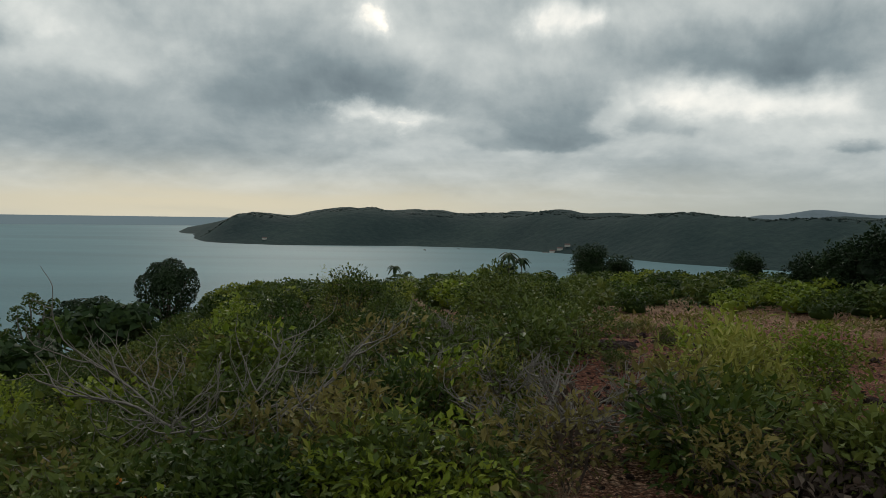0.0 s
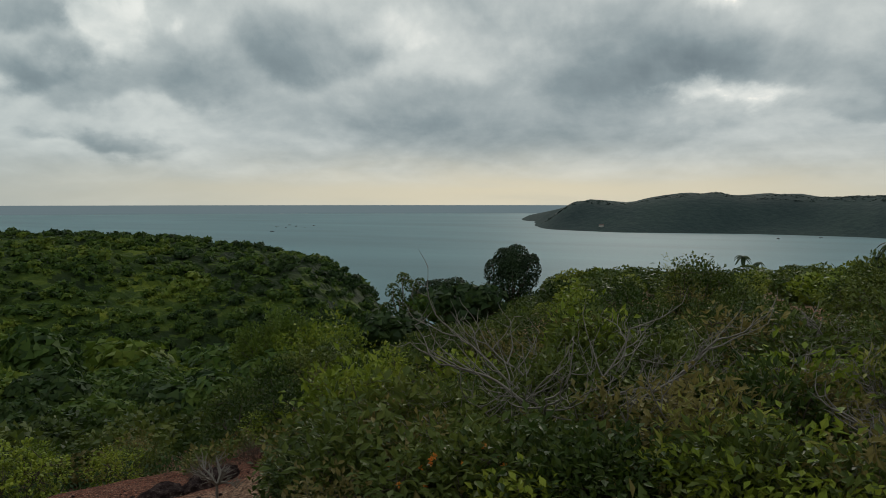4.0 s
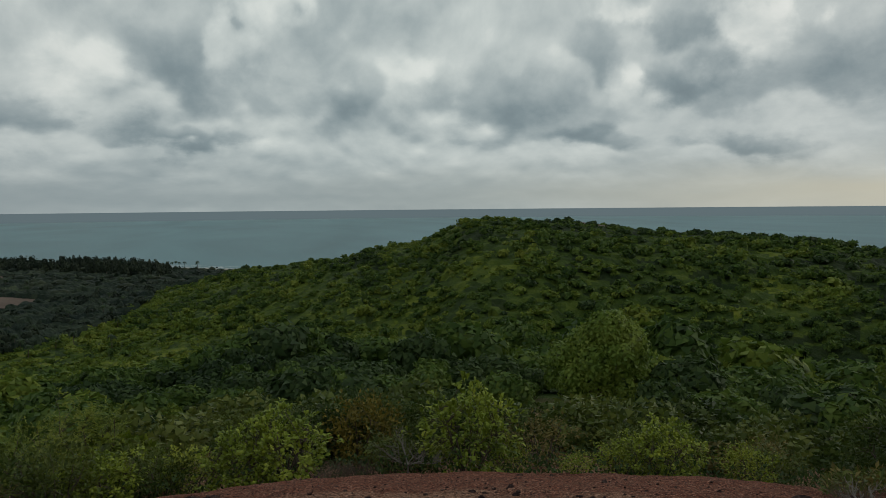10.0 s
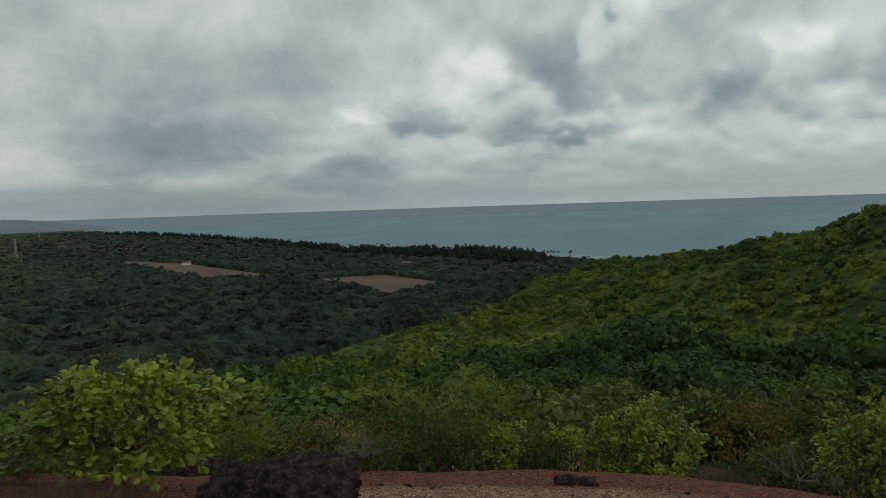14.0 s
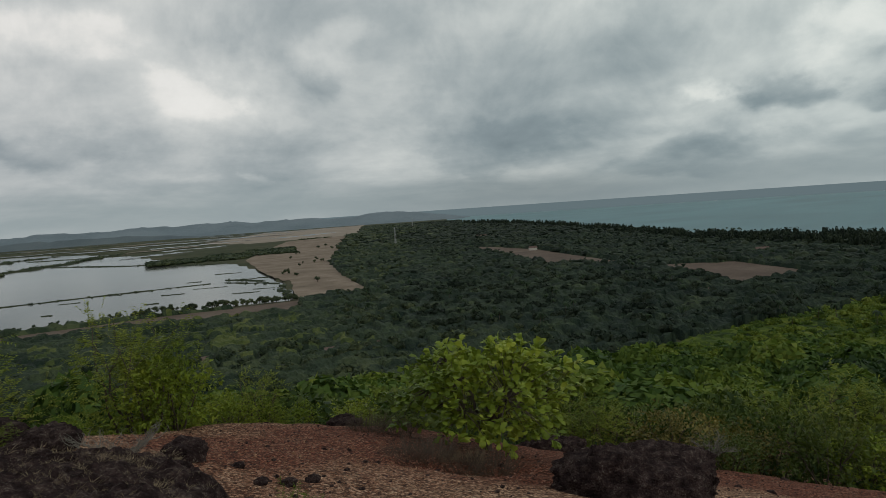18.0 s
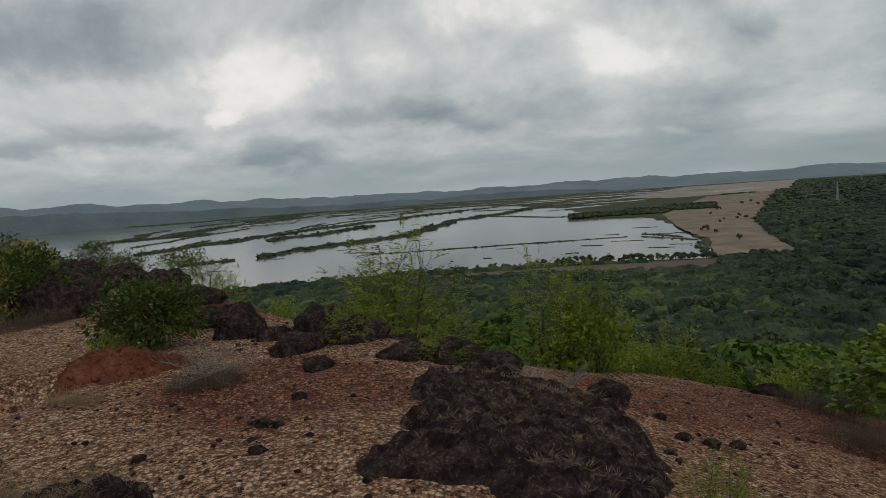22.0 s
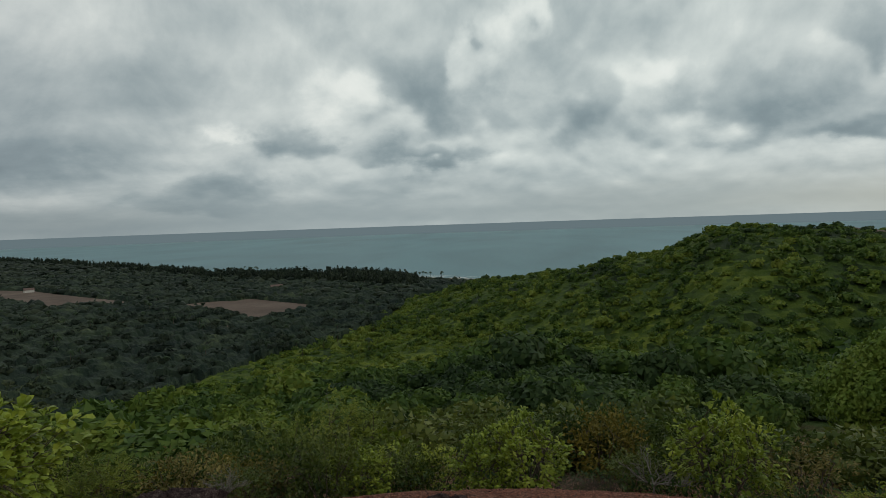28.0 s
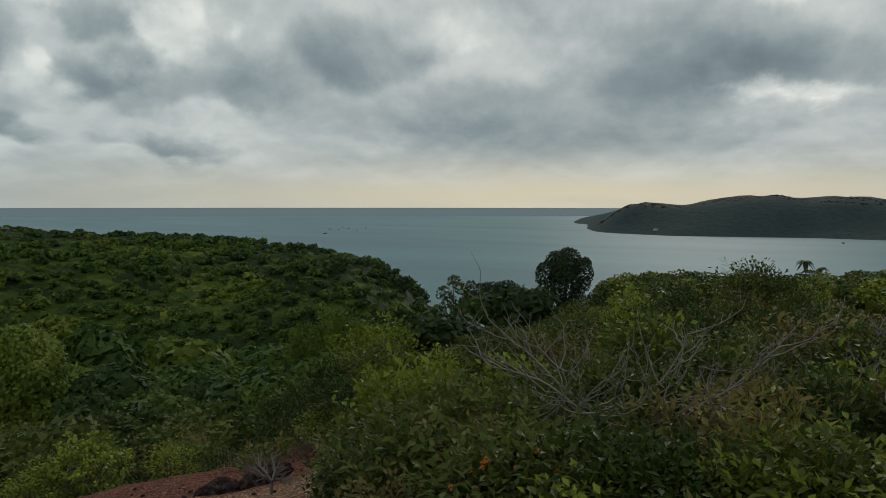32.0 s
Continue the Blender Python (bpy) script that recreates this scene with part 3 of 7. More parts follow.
def build_water():
    a = np.linspace(0, 2 * np.pi, 97)[:-1]
    rings = np.concatenate([[30], np.geomspace(120, 4960, 30)])
    x, y = np.outer(rings, np.cos(a)), np.outer(rings, np.sin(a))
    me = mesh_of("sea", np.stack([x, y, x * 0 + SEA_Z], -1).reshape(-1, 3), grid_faces(len(rings), len(a), True), SEA)
    tagged(new("sea", me), "calm grey-blue sea with faint wind streaks", "sea", kind="structure")
    az, r = np.linspace(144, 215, 120), np.geomspace(640, 4700, 40)
    q, b = np.meshgrid(r, az)
    x, y = at(b, q)
    me = mesh_of("lagoon_water", np.stack([x, y, x * 0 + SEA_Z + 0.5], -1).reshape(-1, 3), grid_faces(len(az), len(r)), LAGOON)
    me.flip_normals()
    tagged(new("lagoon_water", me), "still pale lagoon water behind mud banks", "lagoon", kind="structure")


build_ground()
build_water()

# ---- growth in the distance ----
def lumpy(seed, subdivisions, lump, flat=0.8):
    """A lumpy closed crown about 1 across, as vertices and triangles."""
    bm = bmesh.new()
    bmesh.ops.create_icosphere(bm, subdivisions=subdivisions, radius=0.5)
    for v in bm.verts:
        d = noise.noise(v.co * 3.1 + Vector((seed * 7.3, seed, 0))) + 0.6 * noise.noise(v.co * 7 + Vector((0, seed * 3.1, 5)))
        v.co *= 1 + lump * d
        v.co.z *= flat
    vs = np.array([v.co[:] for v in bm.verts])
    fs = np.array([[v.index for v in f.verts] for f in bm.faces])
    bm.free()
    return vs, fs


def sprays(seed, count, size, flat=0.8, spread=1.0):
    """Triangular sprays of leaves that stand out from a crown."""
    g = np.random.default_rng(seed)
    d = g.normal(size=(count, 3))
    d[:, 2] = np.abs(d[:, 2]) * 0.9 - 0.15
    d /= np.linalg.norm(d, axis=1)[:, None]
    at0 = d * 0.47 * spread * g.uniform(0.9, 1.08, (count, 1))
    side = np.cross(d, g.normal(size=(count, 3)))
    side /= np.linalg.norm(side, axis=1)[:, None]
    up = np.cross(side, d) * 0.6 + d * 0.7
    s = size * g.uniform(0.6, 1.4, (count, 1))
    v = np.stack([at0 - side * s * 0.5, at0 + side * s * 0.5, at0 + up * s], 1)
    v[..., 2] *= flat
    return v.reshape(-1, 3), np.arange(count * 3).reshape(-1, 3)


def joined(*pieces):
    vs, fs, n = [], [], 0
    for v, f in pieces:
        vs.append(v), fs.append(f + n)
        n += len(v)
    return np.concatenate(vs), np.concatenate(fs)


def moved(piece, size, by):
    return piece[0] * size + by, piece[1]


def scatter(protos, x, y, z, size, tall, seed):
    """All copies of a few crowns in one pair of arrays, turned, scaled and set on the ground."""
    g = np.random.default_rng(seed)
    which = g.integers(0, len(protos), len(x))
    vs, fs, n = [], [], 0
    for k, (pv, pf) in enumerate(protos):
        m = which == k
        c = int(m.sum())
        if not c:
            continue
        t = g.uniform(0, 2 * np.pi, c)
        s = size[m][:, None]
        px = (pv[None, :, 0] * np.cos(t)[:, None] - pv[None, :, 1] * np.sin(t)[:, None]) * s + x[m][:, None]
        py = (pv[None, :, 0] * np.sin(t)[:, None] + pv[None, :, 1] * np.cos(t)[:, None]) * s + y[m][:, None]
        pz = pv[None, :, 2] * (s * tall[m][:, None]) + z[m][:, None]
        vs.append(np.stack([px, py, pz], -1).reshape(-1, 3))
        fs.append((pf[None] + (np.arange(c) * len(pv))[:, None, None]).reshape(-1, 3) + n)
        n += c * len(pv)
    return np.concatenate(vs), np.concatenate(fs)


def sow(az0, az1, r0, r1, gap, seed, keep=None):
    """Uneven points over a sector, about gap metres apart."""
    g = np.random.default_rng(seed)
    count = int(radians(az1 - az0) * (r1 * r1 - r0 * r0) / 2 / gap**2)
    az, r = g.uniform(az0, az1, count), np.sqrt(g.uniform(r0 * r0, r1 * r1, count))
    x, y = at(az, r)
    z = land(x, y)
    ok = np.ones(count, bool) if keep is None else keep(x, y, z, az, r)
    return x[ok], y[ok], z[ok]


def stuff(name, arrays, mat, label, category):
    return tagged(new(name, mesh_of(name, *arrays, mat, True)), label, category, kind="stuff")


def leafy_lobes(lobes, leaves, leaf, seed, core=0.8, flat=1.0, under=-0.35):
    """A crown of rounded lobes (x, y, z, radius), each a shell of single leaf sprays that face outwards, round a close dark inside."""
    g = np.random.default_rng(seed)
    lobes = np.asarray(lobes, float)
    share = lobes[:, 3] ** 2 / (lobes[:, 3] ** 2).sum()
    own = g.choice(len(lobes), int(leaves * 1.5), p=share)
    d = g.normal(size=(len(own), 3))
    d /= np.linalg.norm(d, axis=1)[:, None]
    d[:, 2] = np.where(d[:, 2] < under, -d[:, 2], d[:, 2])
    p = lobes[own, :3] + d * (lobes[own, 3] * g.uniform(0.84, 1.10, len(own)))[:, None] * [1, 1, flat]
    deep = np.min(np.linalg.norm((p[:, None] - lobes[None, :, :3]) / [1, 1, flat], axis=2) / lobes[None, :, 3], axis=1)
    keep = np.flatnonzero(deep > 0.84)[:leaves]
    p, d = p[keep], d[keep]
    face = d + g.normal(size=d.shape) * 0.42
    face /= np.linalg.norm(face, axis=1)[:, None]
    u = np.cross(face, g.normal(size=d.shape))
    u /= np.linalg.norm(u, axis=1)[:, None]
    w = np.cross(face, u)
    s = leaf * g.uniform(0.6, 1.35, (len(p), 1))
    v = np.stack([p - u * s * 0.55, p + u * s * 0.55 - w * s * 0.15, p + w * s * 0.95], 1).reshape(-1, 3)
    pieces = [(v, np.arange(len(v)).reshape(-1, 3))]
    for k, (a, b, c, r) in enumerate(lobes):
        if core and r > 0.19:
            pieces.append(moved(lumpy(seed * 3 + k, 1, 0.25, flat), 2 * r * core, (a, b, c)))
    return joined(*pieces)


def round_crown(seed, lobes, leaves, leaf):
    """A broad low crown about 1 across."""
    g = np.random.default_rng(seed + 700)
    rows = [(0, 0, 0.02, 0.34)]
    for k in range(lobes):
        a, q = 6.283 * (k + g.uniform(-0.3, 0.3)) / lobes, g.uniform(0.16, 0.32)
        rows.append((math.cos(a) * q, math.sin(a) * q, g.uniform(-0.12, 0.16), g.uniform(0.14, 0.25)))
    return leafy_lobes(rows, leaves, leaf, seed, 0.74, 0.9)


def cells(x, y, size, seed):
    """Distance to the nearest of scattered crown centres, in cell widths, and a random number of that crown."""
    u, v = x / size, y / size
    i, j = np.floor(u), np.floor(v)
    best, who = np.full(x.shape, 9.0), np.zeros(x.shape)
    for di in (-1, 0, 1):
        for dj in (-1, 0, 1):
            a, b = i + di, j + dj
            h = np.sin(a * 127.1 + b * 311.7 + seed * 17.3) * 43758.5453
            k = np.sin(a * 269.5 + b * 183.3 + seed * 9.1) * 28001.8384
            h, k = h - np.floor(h), k - np.floor(k)
            d = np.hypot(a + h - u, b + k - v) * (0.75 + 0.5 * np.abs(h - k))
            near = d < best
            best, who = np.where(near, d, best), np.where(near, (h * 7.13 + k * 3.7) % 1.0, who)
    return best, who


def crown_height(x, y, size, seed):
    d, who = cells(x, y, size, seed)
    lobe, _ = cells(x, y, size * 0.38, seed + 1)
    h = np.sqrt(np.clip(1 - (d / 0.66) ** 2, 0.0, 1)) * (0.35 + 0.8 * who) * 0.52 + np.sqrt(np.clip(1 - (lobe / 0.8) ** 2, 0, 1)) * 0.15 + 0.06 * value_noise(x, y, size * 0.12, seed)
    return h * size, who


def canopy_sheet(name, az, reach, rows, r0, size, mats, light, keep, label, seed, power=1.0, rise=1.0):
    """A closed canopy of domed crowns over the ground, from distance r0 out to reach."""
    u = np.linspace(0, 1, rows)[:, None] ** power
    r = r0 + (reach[None] - r0) * u
    a = np.broadcast_to(az[None], r.shape)
    x, y = at(a, r)
    z = land(x, y)
    grow = keep(x, y, z, a, r)
    h, who = crown_height(x, y, size, seed)
    h = h * rise
    top = z - 0.8 + np.where(grow, h + 0.06 * size + 0.8, 0) * step(0, 0.05, u)
    faces = grid_faces(rows, len(az))
    me = mesh_of(name, np.stack([x, y, top], -1).reshape(-1, 3), faces, mats[0])
    for m in mats[1:]:
        me.materials.append(m)
    # tone by bearing, and each crown at random, picks the brighter or deeper copy
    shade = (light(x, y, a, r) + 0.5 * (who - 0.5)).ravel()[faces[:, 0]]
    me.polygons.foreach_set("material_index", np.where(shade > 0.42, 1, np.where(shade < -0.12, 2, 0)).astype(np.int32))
    me.flip_normals()
    tagged(new(name, me), label, "canopy", kind="stuff")
    g = np.random.default_rng(seed)
    return x, y, top, grow, g


def slope_edge(az):
    """How far the scrub of the slopes reaches before the woods of the plain begin."""
    return along(az, (60, 3000), (86, 3000), (88, 900), (92, 830), (95, 700), (100, 600), (104, 500), (112, 430), (120, 352), (130, 306), (145, 292), (160, 285), (200, 280))


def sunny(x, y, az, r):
    # bearing puts sun-side brightness into the colour; crest darker, stands uneven
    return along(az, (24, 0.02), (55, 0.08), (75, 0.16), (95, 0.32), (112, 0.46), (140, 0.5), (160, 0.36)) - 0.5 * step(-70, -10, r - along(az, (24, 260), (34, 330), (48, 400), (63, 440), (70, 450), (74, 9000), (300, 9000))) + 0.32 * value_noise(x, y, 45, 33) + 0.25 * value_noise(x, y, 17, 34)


def crest_line(az):
    return along(az, (48, 400), (63, 440), (75, 450))


def bare_crest():
    """The hill's flat top, bare brown crust."""
    az = np.linspace(56, 75, 150)
    rows = []
    for k in np.linspace(-13, 18, 8):
        x, y = at(az, crest_line(az) + k + 3 * value_noise(az * 8, az * 0 + k, 1.0, 5))
        rows.append(np.stack([x, y, land(x, y) + 0.9 - 2.5 * (k < -12) - 2.5 * (k > 17) + 0.3 * value_noise(x, y, 3, 6)], -1))
    me = mesh_of("bare_crest", np.concatenate(rows), grid_faces(8, 150)[:, ::-1], DULL_FIELD, True)
    tagged(new("bare_crest", me), "bare brown laterite crust along the hill's crest", "bare ground", kind="structure")


def hillside():
    near_p = [round_crown(s, 7, 560, 0.082) for s in range(5)]
    mid_p = [round_crown(s + 9, 6, 400, 0.090) for s in range(6)]
    far_p = [round_crown(s + 15, 5, 135, 0.165) for s in range(6)]
    back_p = [round_crown(s + 25, 3, 52, 0.25) for s in range(6)]

    def on_slope(x, y, z, az, r):
        bare = value_noise(x, y, 26, 21) + 0.5 * value_noise(x, y, 9, 22)
        edge = slope_edge(az) + 14 * value_noise(x, y, 24, 36)
        return ((z > -76.5) & (r < edge + 30) | (r < edge) & (az > 88) & (z > -79)) & (bare < np.where((az > 110) & (az < 132) & (r < 150), 0.72, 0.98)) & ~((az > 60.5) & (az < 69) & (r > 25) & (r < 42)) & ~((az > 57) & (az < 74.6) & (r > crest_line(az) - 7) & (r < crest_line(az) + 16))

    az = np.arange(24, 180, 0.3)
    reach = along(az, (24, 290), (34, 360), (48, 430), (63, 470), (75, 480), (82, 510), (88, 565), (95, 605), (100, 620), (106, 500), (112, 450), (120, 380), (130, 335), (160, 310), (190, 300))
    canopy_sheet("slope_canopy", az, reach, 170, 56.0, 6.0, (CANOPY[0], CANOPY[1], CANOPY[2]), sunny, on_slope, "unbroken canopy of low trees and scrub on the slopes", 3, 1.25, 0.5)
    for (a0, a1, r0, r1, gap, protos, lo, hi, seed) in (
            (24, 186, 24, 62, 2.5, near_p, 1.8, 4.6, 1), (24, 176, 60, 150, 4.1, mid_p, 2.4, 7.0, 2), (24, 176, 145, 265, 5.1, far_p, 3.2, 7.8, 3), (24, 112, 260, 640, 5.6, back_p, 3.4, 7.0, 4), (112, 176, 260, 360, 5.2, back_p, 3.4, 7.5, 5)):
        x, y, z = sow(a0, a1, r0, r1, gap, seed, on_slope)
        g = np.random.default_rng(seed + 50)
        s = (lo + (hi - lo) * g.random(len(x)) ** 2.0) * (1 + 0.3 * value_noise(x, y, 30, 31))
        tall = g.uniform(0.7, 1.05, len(x)) * np.where((g.random(len(x)) < 0.07) & (r0 < 250), 1.35, 1.0)
        az, r = polar(x, y)
        # rings farther out lean lighter: distance haze goes into the leaf colour
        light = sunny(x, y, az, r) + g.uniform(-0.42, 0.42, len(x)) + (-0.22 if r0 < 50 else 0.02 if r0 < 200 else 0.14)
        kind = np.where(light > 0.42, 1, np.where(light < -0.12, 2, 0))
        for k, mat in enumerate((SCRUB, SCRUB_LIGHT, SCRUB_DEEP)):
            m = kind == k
            label = ("dense green scrub and low trees covering the slopes", "yellow-green scrub with sun-side brightness in its leaf colour", "deep green tree crowns in the slope's darker tone")[k]
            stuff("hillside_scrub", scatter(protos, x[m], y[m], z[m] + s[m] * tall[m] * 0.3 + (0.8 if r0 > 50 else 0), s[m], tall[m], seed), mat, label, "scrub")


FIELDS = [  # plan corners as bearing and distance: dry fields on the plain
    ("dry_field", FIELD, ((141, 700), (147, 690), (147.4, 860), (149.2, 1000), (150.8, 1420), (147.5, 2300), (142.5, 2500), (143.4, 1500), (144.2, 1150), (143.2, 900))),
    ("dry_field", DULL_FIELD, ((134, 1400), (127.2, 1140), (120.2, 835), (126, 860), (130.5, 1110), (133.6, 1350))),
    ("dry_field", DULL_FIELD, ((118, 790), (112, 800), (106.4, 690), (111.8, 620), (114, 690))),
    ("dry_field", DULL_FIELD, ((146.5, 588), (160, 594), (172, 606), (171.6, 640), (159, 648), (147, 662))),
    ("pale_field", PALE_FIELD, ((141.6, 2500), (150, 2350), (154, 2700), (149, 4000), (141.2, 4200))),
]


def inside(az, r, corners):
    """Which points lie in a plan outline."""
    x, y = at(az, r)
    px, py = at(np.array([c[0] for c in corners], float), np.array([c[1] for c in corners], float))
    hit = np.zeros(len(x), bool)
    for i in range(len(px)):
        x0, y0, x1, y1 = px[i], py[i], px[i - 1], py[i - 1]
        cross = (y0 > y) != (y1 > y)
        hit ^= cross & (x < (x1 - x0) * (y - y0) / (y1 - y0 + 1e-9) + x0)
    return hit


def fields():
    for name, mat, corners in FIELDS:
        bm = bmesh.new()
        pts = []
        for i, (a, r) in enumerate(corners):
            b, q = corners[(i + 1) % len(corners)]
            x0, y0 = at(a, r)
            x1, y1 = at(b, q)
            for k in range(8):
                u = k / 8
                w = 0.016 * r * (noise.noise(Vector((x0 + u * 50, y0, u * 9))) + 0.7 * noise.noise(Vector((x0, y0 + u * 90, u * 31))))
                pts.append((x0 + (x1 - x0) * u + w, y0 + (y1 - y0) * u + w, PLAIN_Z + 0.5))
        bm.faces.new([bm.verts.new(p) for p in pts])
        bmesh.ops.triangulate(bm, faces=bm.faces[:])
        bmesh.ops.recalc_face_normals(bm, faces=bm.faces[:])
        if bm.faces[0].normal.z < 0:
            bmesh.ops.reverse_faces(bm, faces=bm.faces[:])
        me = bpy.data.meshes.new(name)
        bm.to_mesh(me)
        me.materials.append(mat)
        tagged(new(name, me), "bare brown field of dry stubble on the plain", "field", kind="structure")


def plain_woods():
    protos = [leafy_lobes(((0, 0, 0, 0.36), (0.22, 0.1, 0.06, 0.24), (-0.2, 0.12, 0.02, 0.25), (0.02, -0.22, 0.08, 0.22)), 56, 0.20, k + 40, 0.82, 0.95) for k in range(6)]
    low = [joined(lumpy(s + 60, 1, 0.6, 0.85), sprays(s + 60, 4, 0.38, 0.9, 1.1)) for s in range(4)]

    def wooded(x, y, z, az, r):
        shore = along(az, (80, 700), (90, 860), (93, 940), (100, 1040), (104, 1110), (115, 1320), (123, 1850), (130, 9000))
        ok = (z > PLAIN_Z - 0.7) & (z < -71) & ((r > slope_edge(az) - 12) | (az < 87)) & ~((az < 105) & (r > shore - 75))
        for _, _, corners in FIELDS:
            for gap in ((0, 14) if corners[0][1] > 600 else (0,)):
                ok &= ~inside(az, r + gap, corners)
        ok &= ~((az > 146.5) & (r > 655))
        return ok & (value_noise(x, y, 60, 41) + 0.4 * value_noise(x, y, 17, 42) < 0.95)

    def stand(x, y, az, r):
        # lighter copy past bearing 140 carries haze in its colour; stands vary too
        return along(az, (80, -0.42), (130, -0.42), (142, -0.05), (148, 0.12), (200, 0.16)) + 0.3 * value_noise(x, y, 120, 43) + 0.25 * value_noise(x, y, 40, 44)

    def closed(x, y, z, az, r):
        return wooded(x.ravel(), y.ravel(), z.ravel(), az.ravel(), r.ravel()).reshape(x.shape)

    az = np.arange(80, 196, 0.2)
    canopy_sheet("plain_canopy", az[az > 146.4], np.full(int((az > 146.4).sum()), 690.0), 120, 255.0, 9.0, WOOD, stand, closed, "dark closed woods of mango and coconut on the plain", 6, 1.3)
    az = az[az <= 146.6]
    canopy_sheet("plain_canopy", az, along(az, (80, 700), (92, 930), (104, 1080), (115, 1290), (123, 1500), (150, 1500)), 230, 255.0, 9.0, WOOD, stand, closed, "dark closed woods of mango and coconut on the plain", 6, 1.3)

    for a0, a1, r0, r1, gap, pr, lo, hi, seed in ((80, 200, 250, 700, 10.0, protos, 4, 11.0, 11), (80, 150, 700, 1500, 17.0, low, 6, 15, 12), (110, 147, 1500, 3600, 22, low, 14, 30, 13)):
        x, y, z = sow(a0, a1, r0, r1, gap, seed, wooded)
        g = np.random.default_rng(seed)
        s = lo + (hi - lo) * g.random(len(x)) ** 1.4
        az, r = polar(x, y)
        tall = np.minimum(g.uniform(0.6, 1.25, len(x)), np.where((az > 144) & (r > 430), 4.5, 10.0) / s)
        for inland, mat, label in ((True, WOOD_LEAF, "mango and cashew woods at the foot of the hill"), (False, WOOD_DARK, "dark coconut woods on the coastal plain")):
            m = (az + 6 * value_noise(x, y, 70, 46) + np.where(r < 420, 12, 0) > 138) == inland
            if m.any():
                stuff("plain_wood", scatter(pr, x[m], y[m], z[m] + s[m] * tall[m] * 0.42, s[m], tall[m], seed), mat, label, "woods")


def shelter_belt():
    """Tall dark trees behind the beach."""
    g, n = np.random.default_rng(14), 1100
    az = np.sort(g.uniform(98.5, 133, n))
    shore = along(az, (90, 860), (93, 940), (100, 1040), (104, 1110), (115, 1320), (123, 1850), (132.5, 3000))
    r = shore - 75 - g.uniform(0, 1, n) ** 1.5 * 130
    x, y = at(az, r)
    keep = value_noise(x, y, 45, 15) > -0.55
    x, y, az = x[keep], y[keep], az[keep]
    s = g.uniform(7, 11, len(x))
    tall = along(az, (98, 11), (101, 17), (104, 17), (108, 16), (113, 14), (118, 14.5), (126, 17), (133, 20)) * g.uniform(0.75, 1.08, len(x)) / s
    protos = [leafy_lobes(((0, 0, 0.30, 0.34), (0.05, 0.05, 0.62, 0.26), (-0.03, 0, 0.86, 0.15), (0.2, -0.1, 0.4, 0.2), (-0.2, 0.1, 0.45, 0.2)), 46, 0.22, k + 70, 0.84, 1.0, -0.5) for k in range(4)]
    stuff("shelter_belt", scatter(protos, x, y, land(x, y), s, tall, 16), WOOD_DARK, "tall dark casuarina and mango trees behind the beach", "woods")


BANK_SCRUB = []


def ribbon(name, start, end, width, height, mat, label, category, seed=0, bend=0.0):
    """A low bank between two plan points (bearing, distance), with a rounded uneven top."""
    (x0, y0), (x1, y1) = at(*start), at(*end)
    n = 90
    u = np.linspace(0, 1, n)
    length = math.hypot(x1 - x0, y1 - y0)
    nx, ny = -(y1 - y0) / length, (x1 - x0) / length
    wob = width * 0.5 * value_noise(u * length, u * 0 + seed * 13, length / 9, seed) + bend * np.sin(np.pi * u)
    cx, cy = x0 + (x1 - x0) * u + nx * wob, y0 + (y1 - y0) * u + ny * wob
    w = width * (0.75 + 0.45 * value_noise(u * length, u * 0, length / 13, seed + 5)) * np.minimum(1, 12 * np.minimum(u, 1 - u) + 0.15)
    if "bank" in name:
        g = np.random.default_rng(seed)
        pick = g.integers(2, n - 2, int(length / 9))
        off = w[pick] * g.uniform(-0.34, 0.34, len(pick))
        BANK_SCRUB.append(np.stack([cx[pick] + nx * off + g.normal(size=len(pick)) * 5, cy[pick] + ny * off + g.normal(size=len(pick)) * 5, np.full(len(pick), height)], -1))
    rows = []
    for k, h in ((-0.5, -1.0), (-0.33, 0.8), (0.0, 1.0), (0.33, 0.8), (0.5, -1.0)):
        z = SEA_Z + 0.5 + height * h * (1 + 0.35 * value_noise(u * length, u * 0 + k * 9, 30, seed + 2) + 0.3 * value_noise(u * length, u * 0 + k * 9, 9, seed + 2))
        rows.append(np.stack([cx + nx * w * k, cy + ny * w * k, z], -1))
    me = mesh_of(name, np.concatenate(rows), grid_faces(5, n), mat, True)
    return tagged(new(name, me), label, category, "banks in the lagoon", "structure")


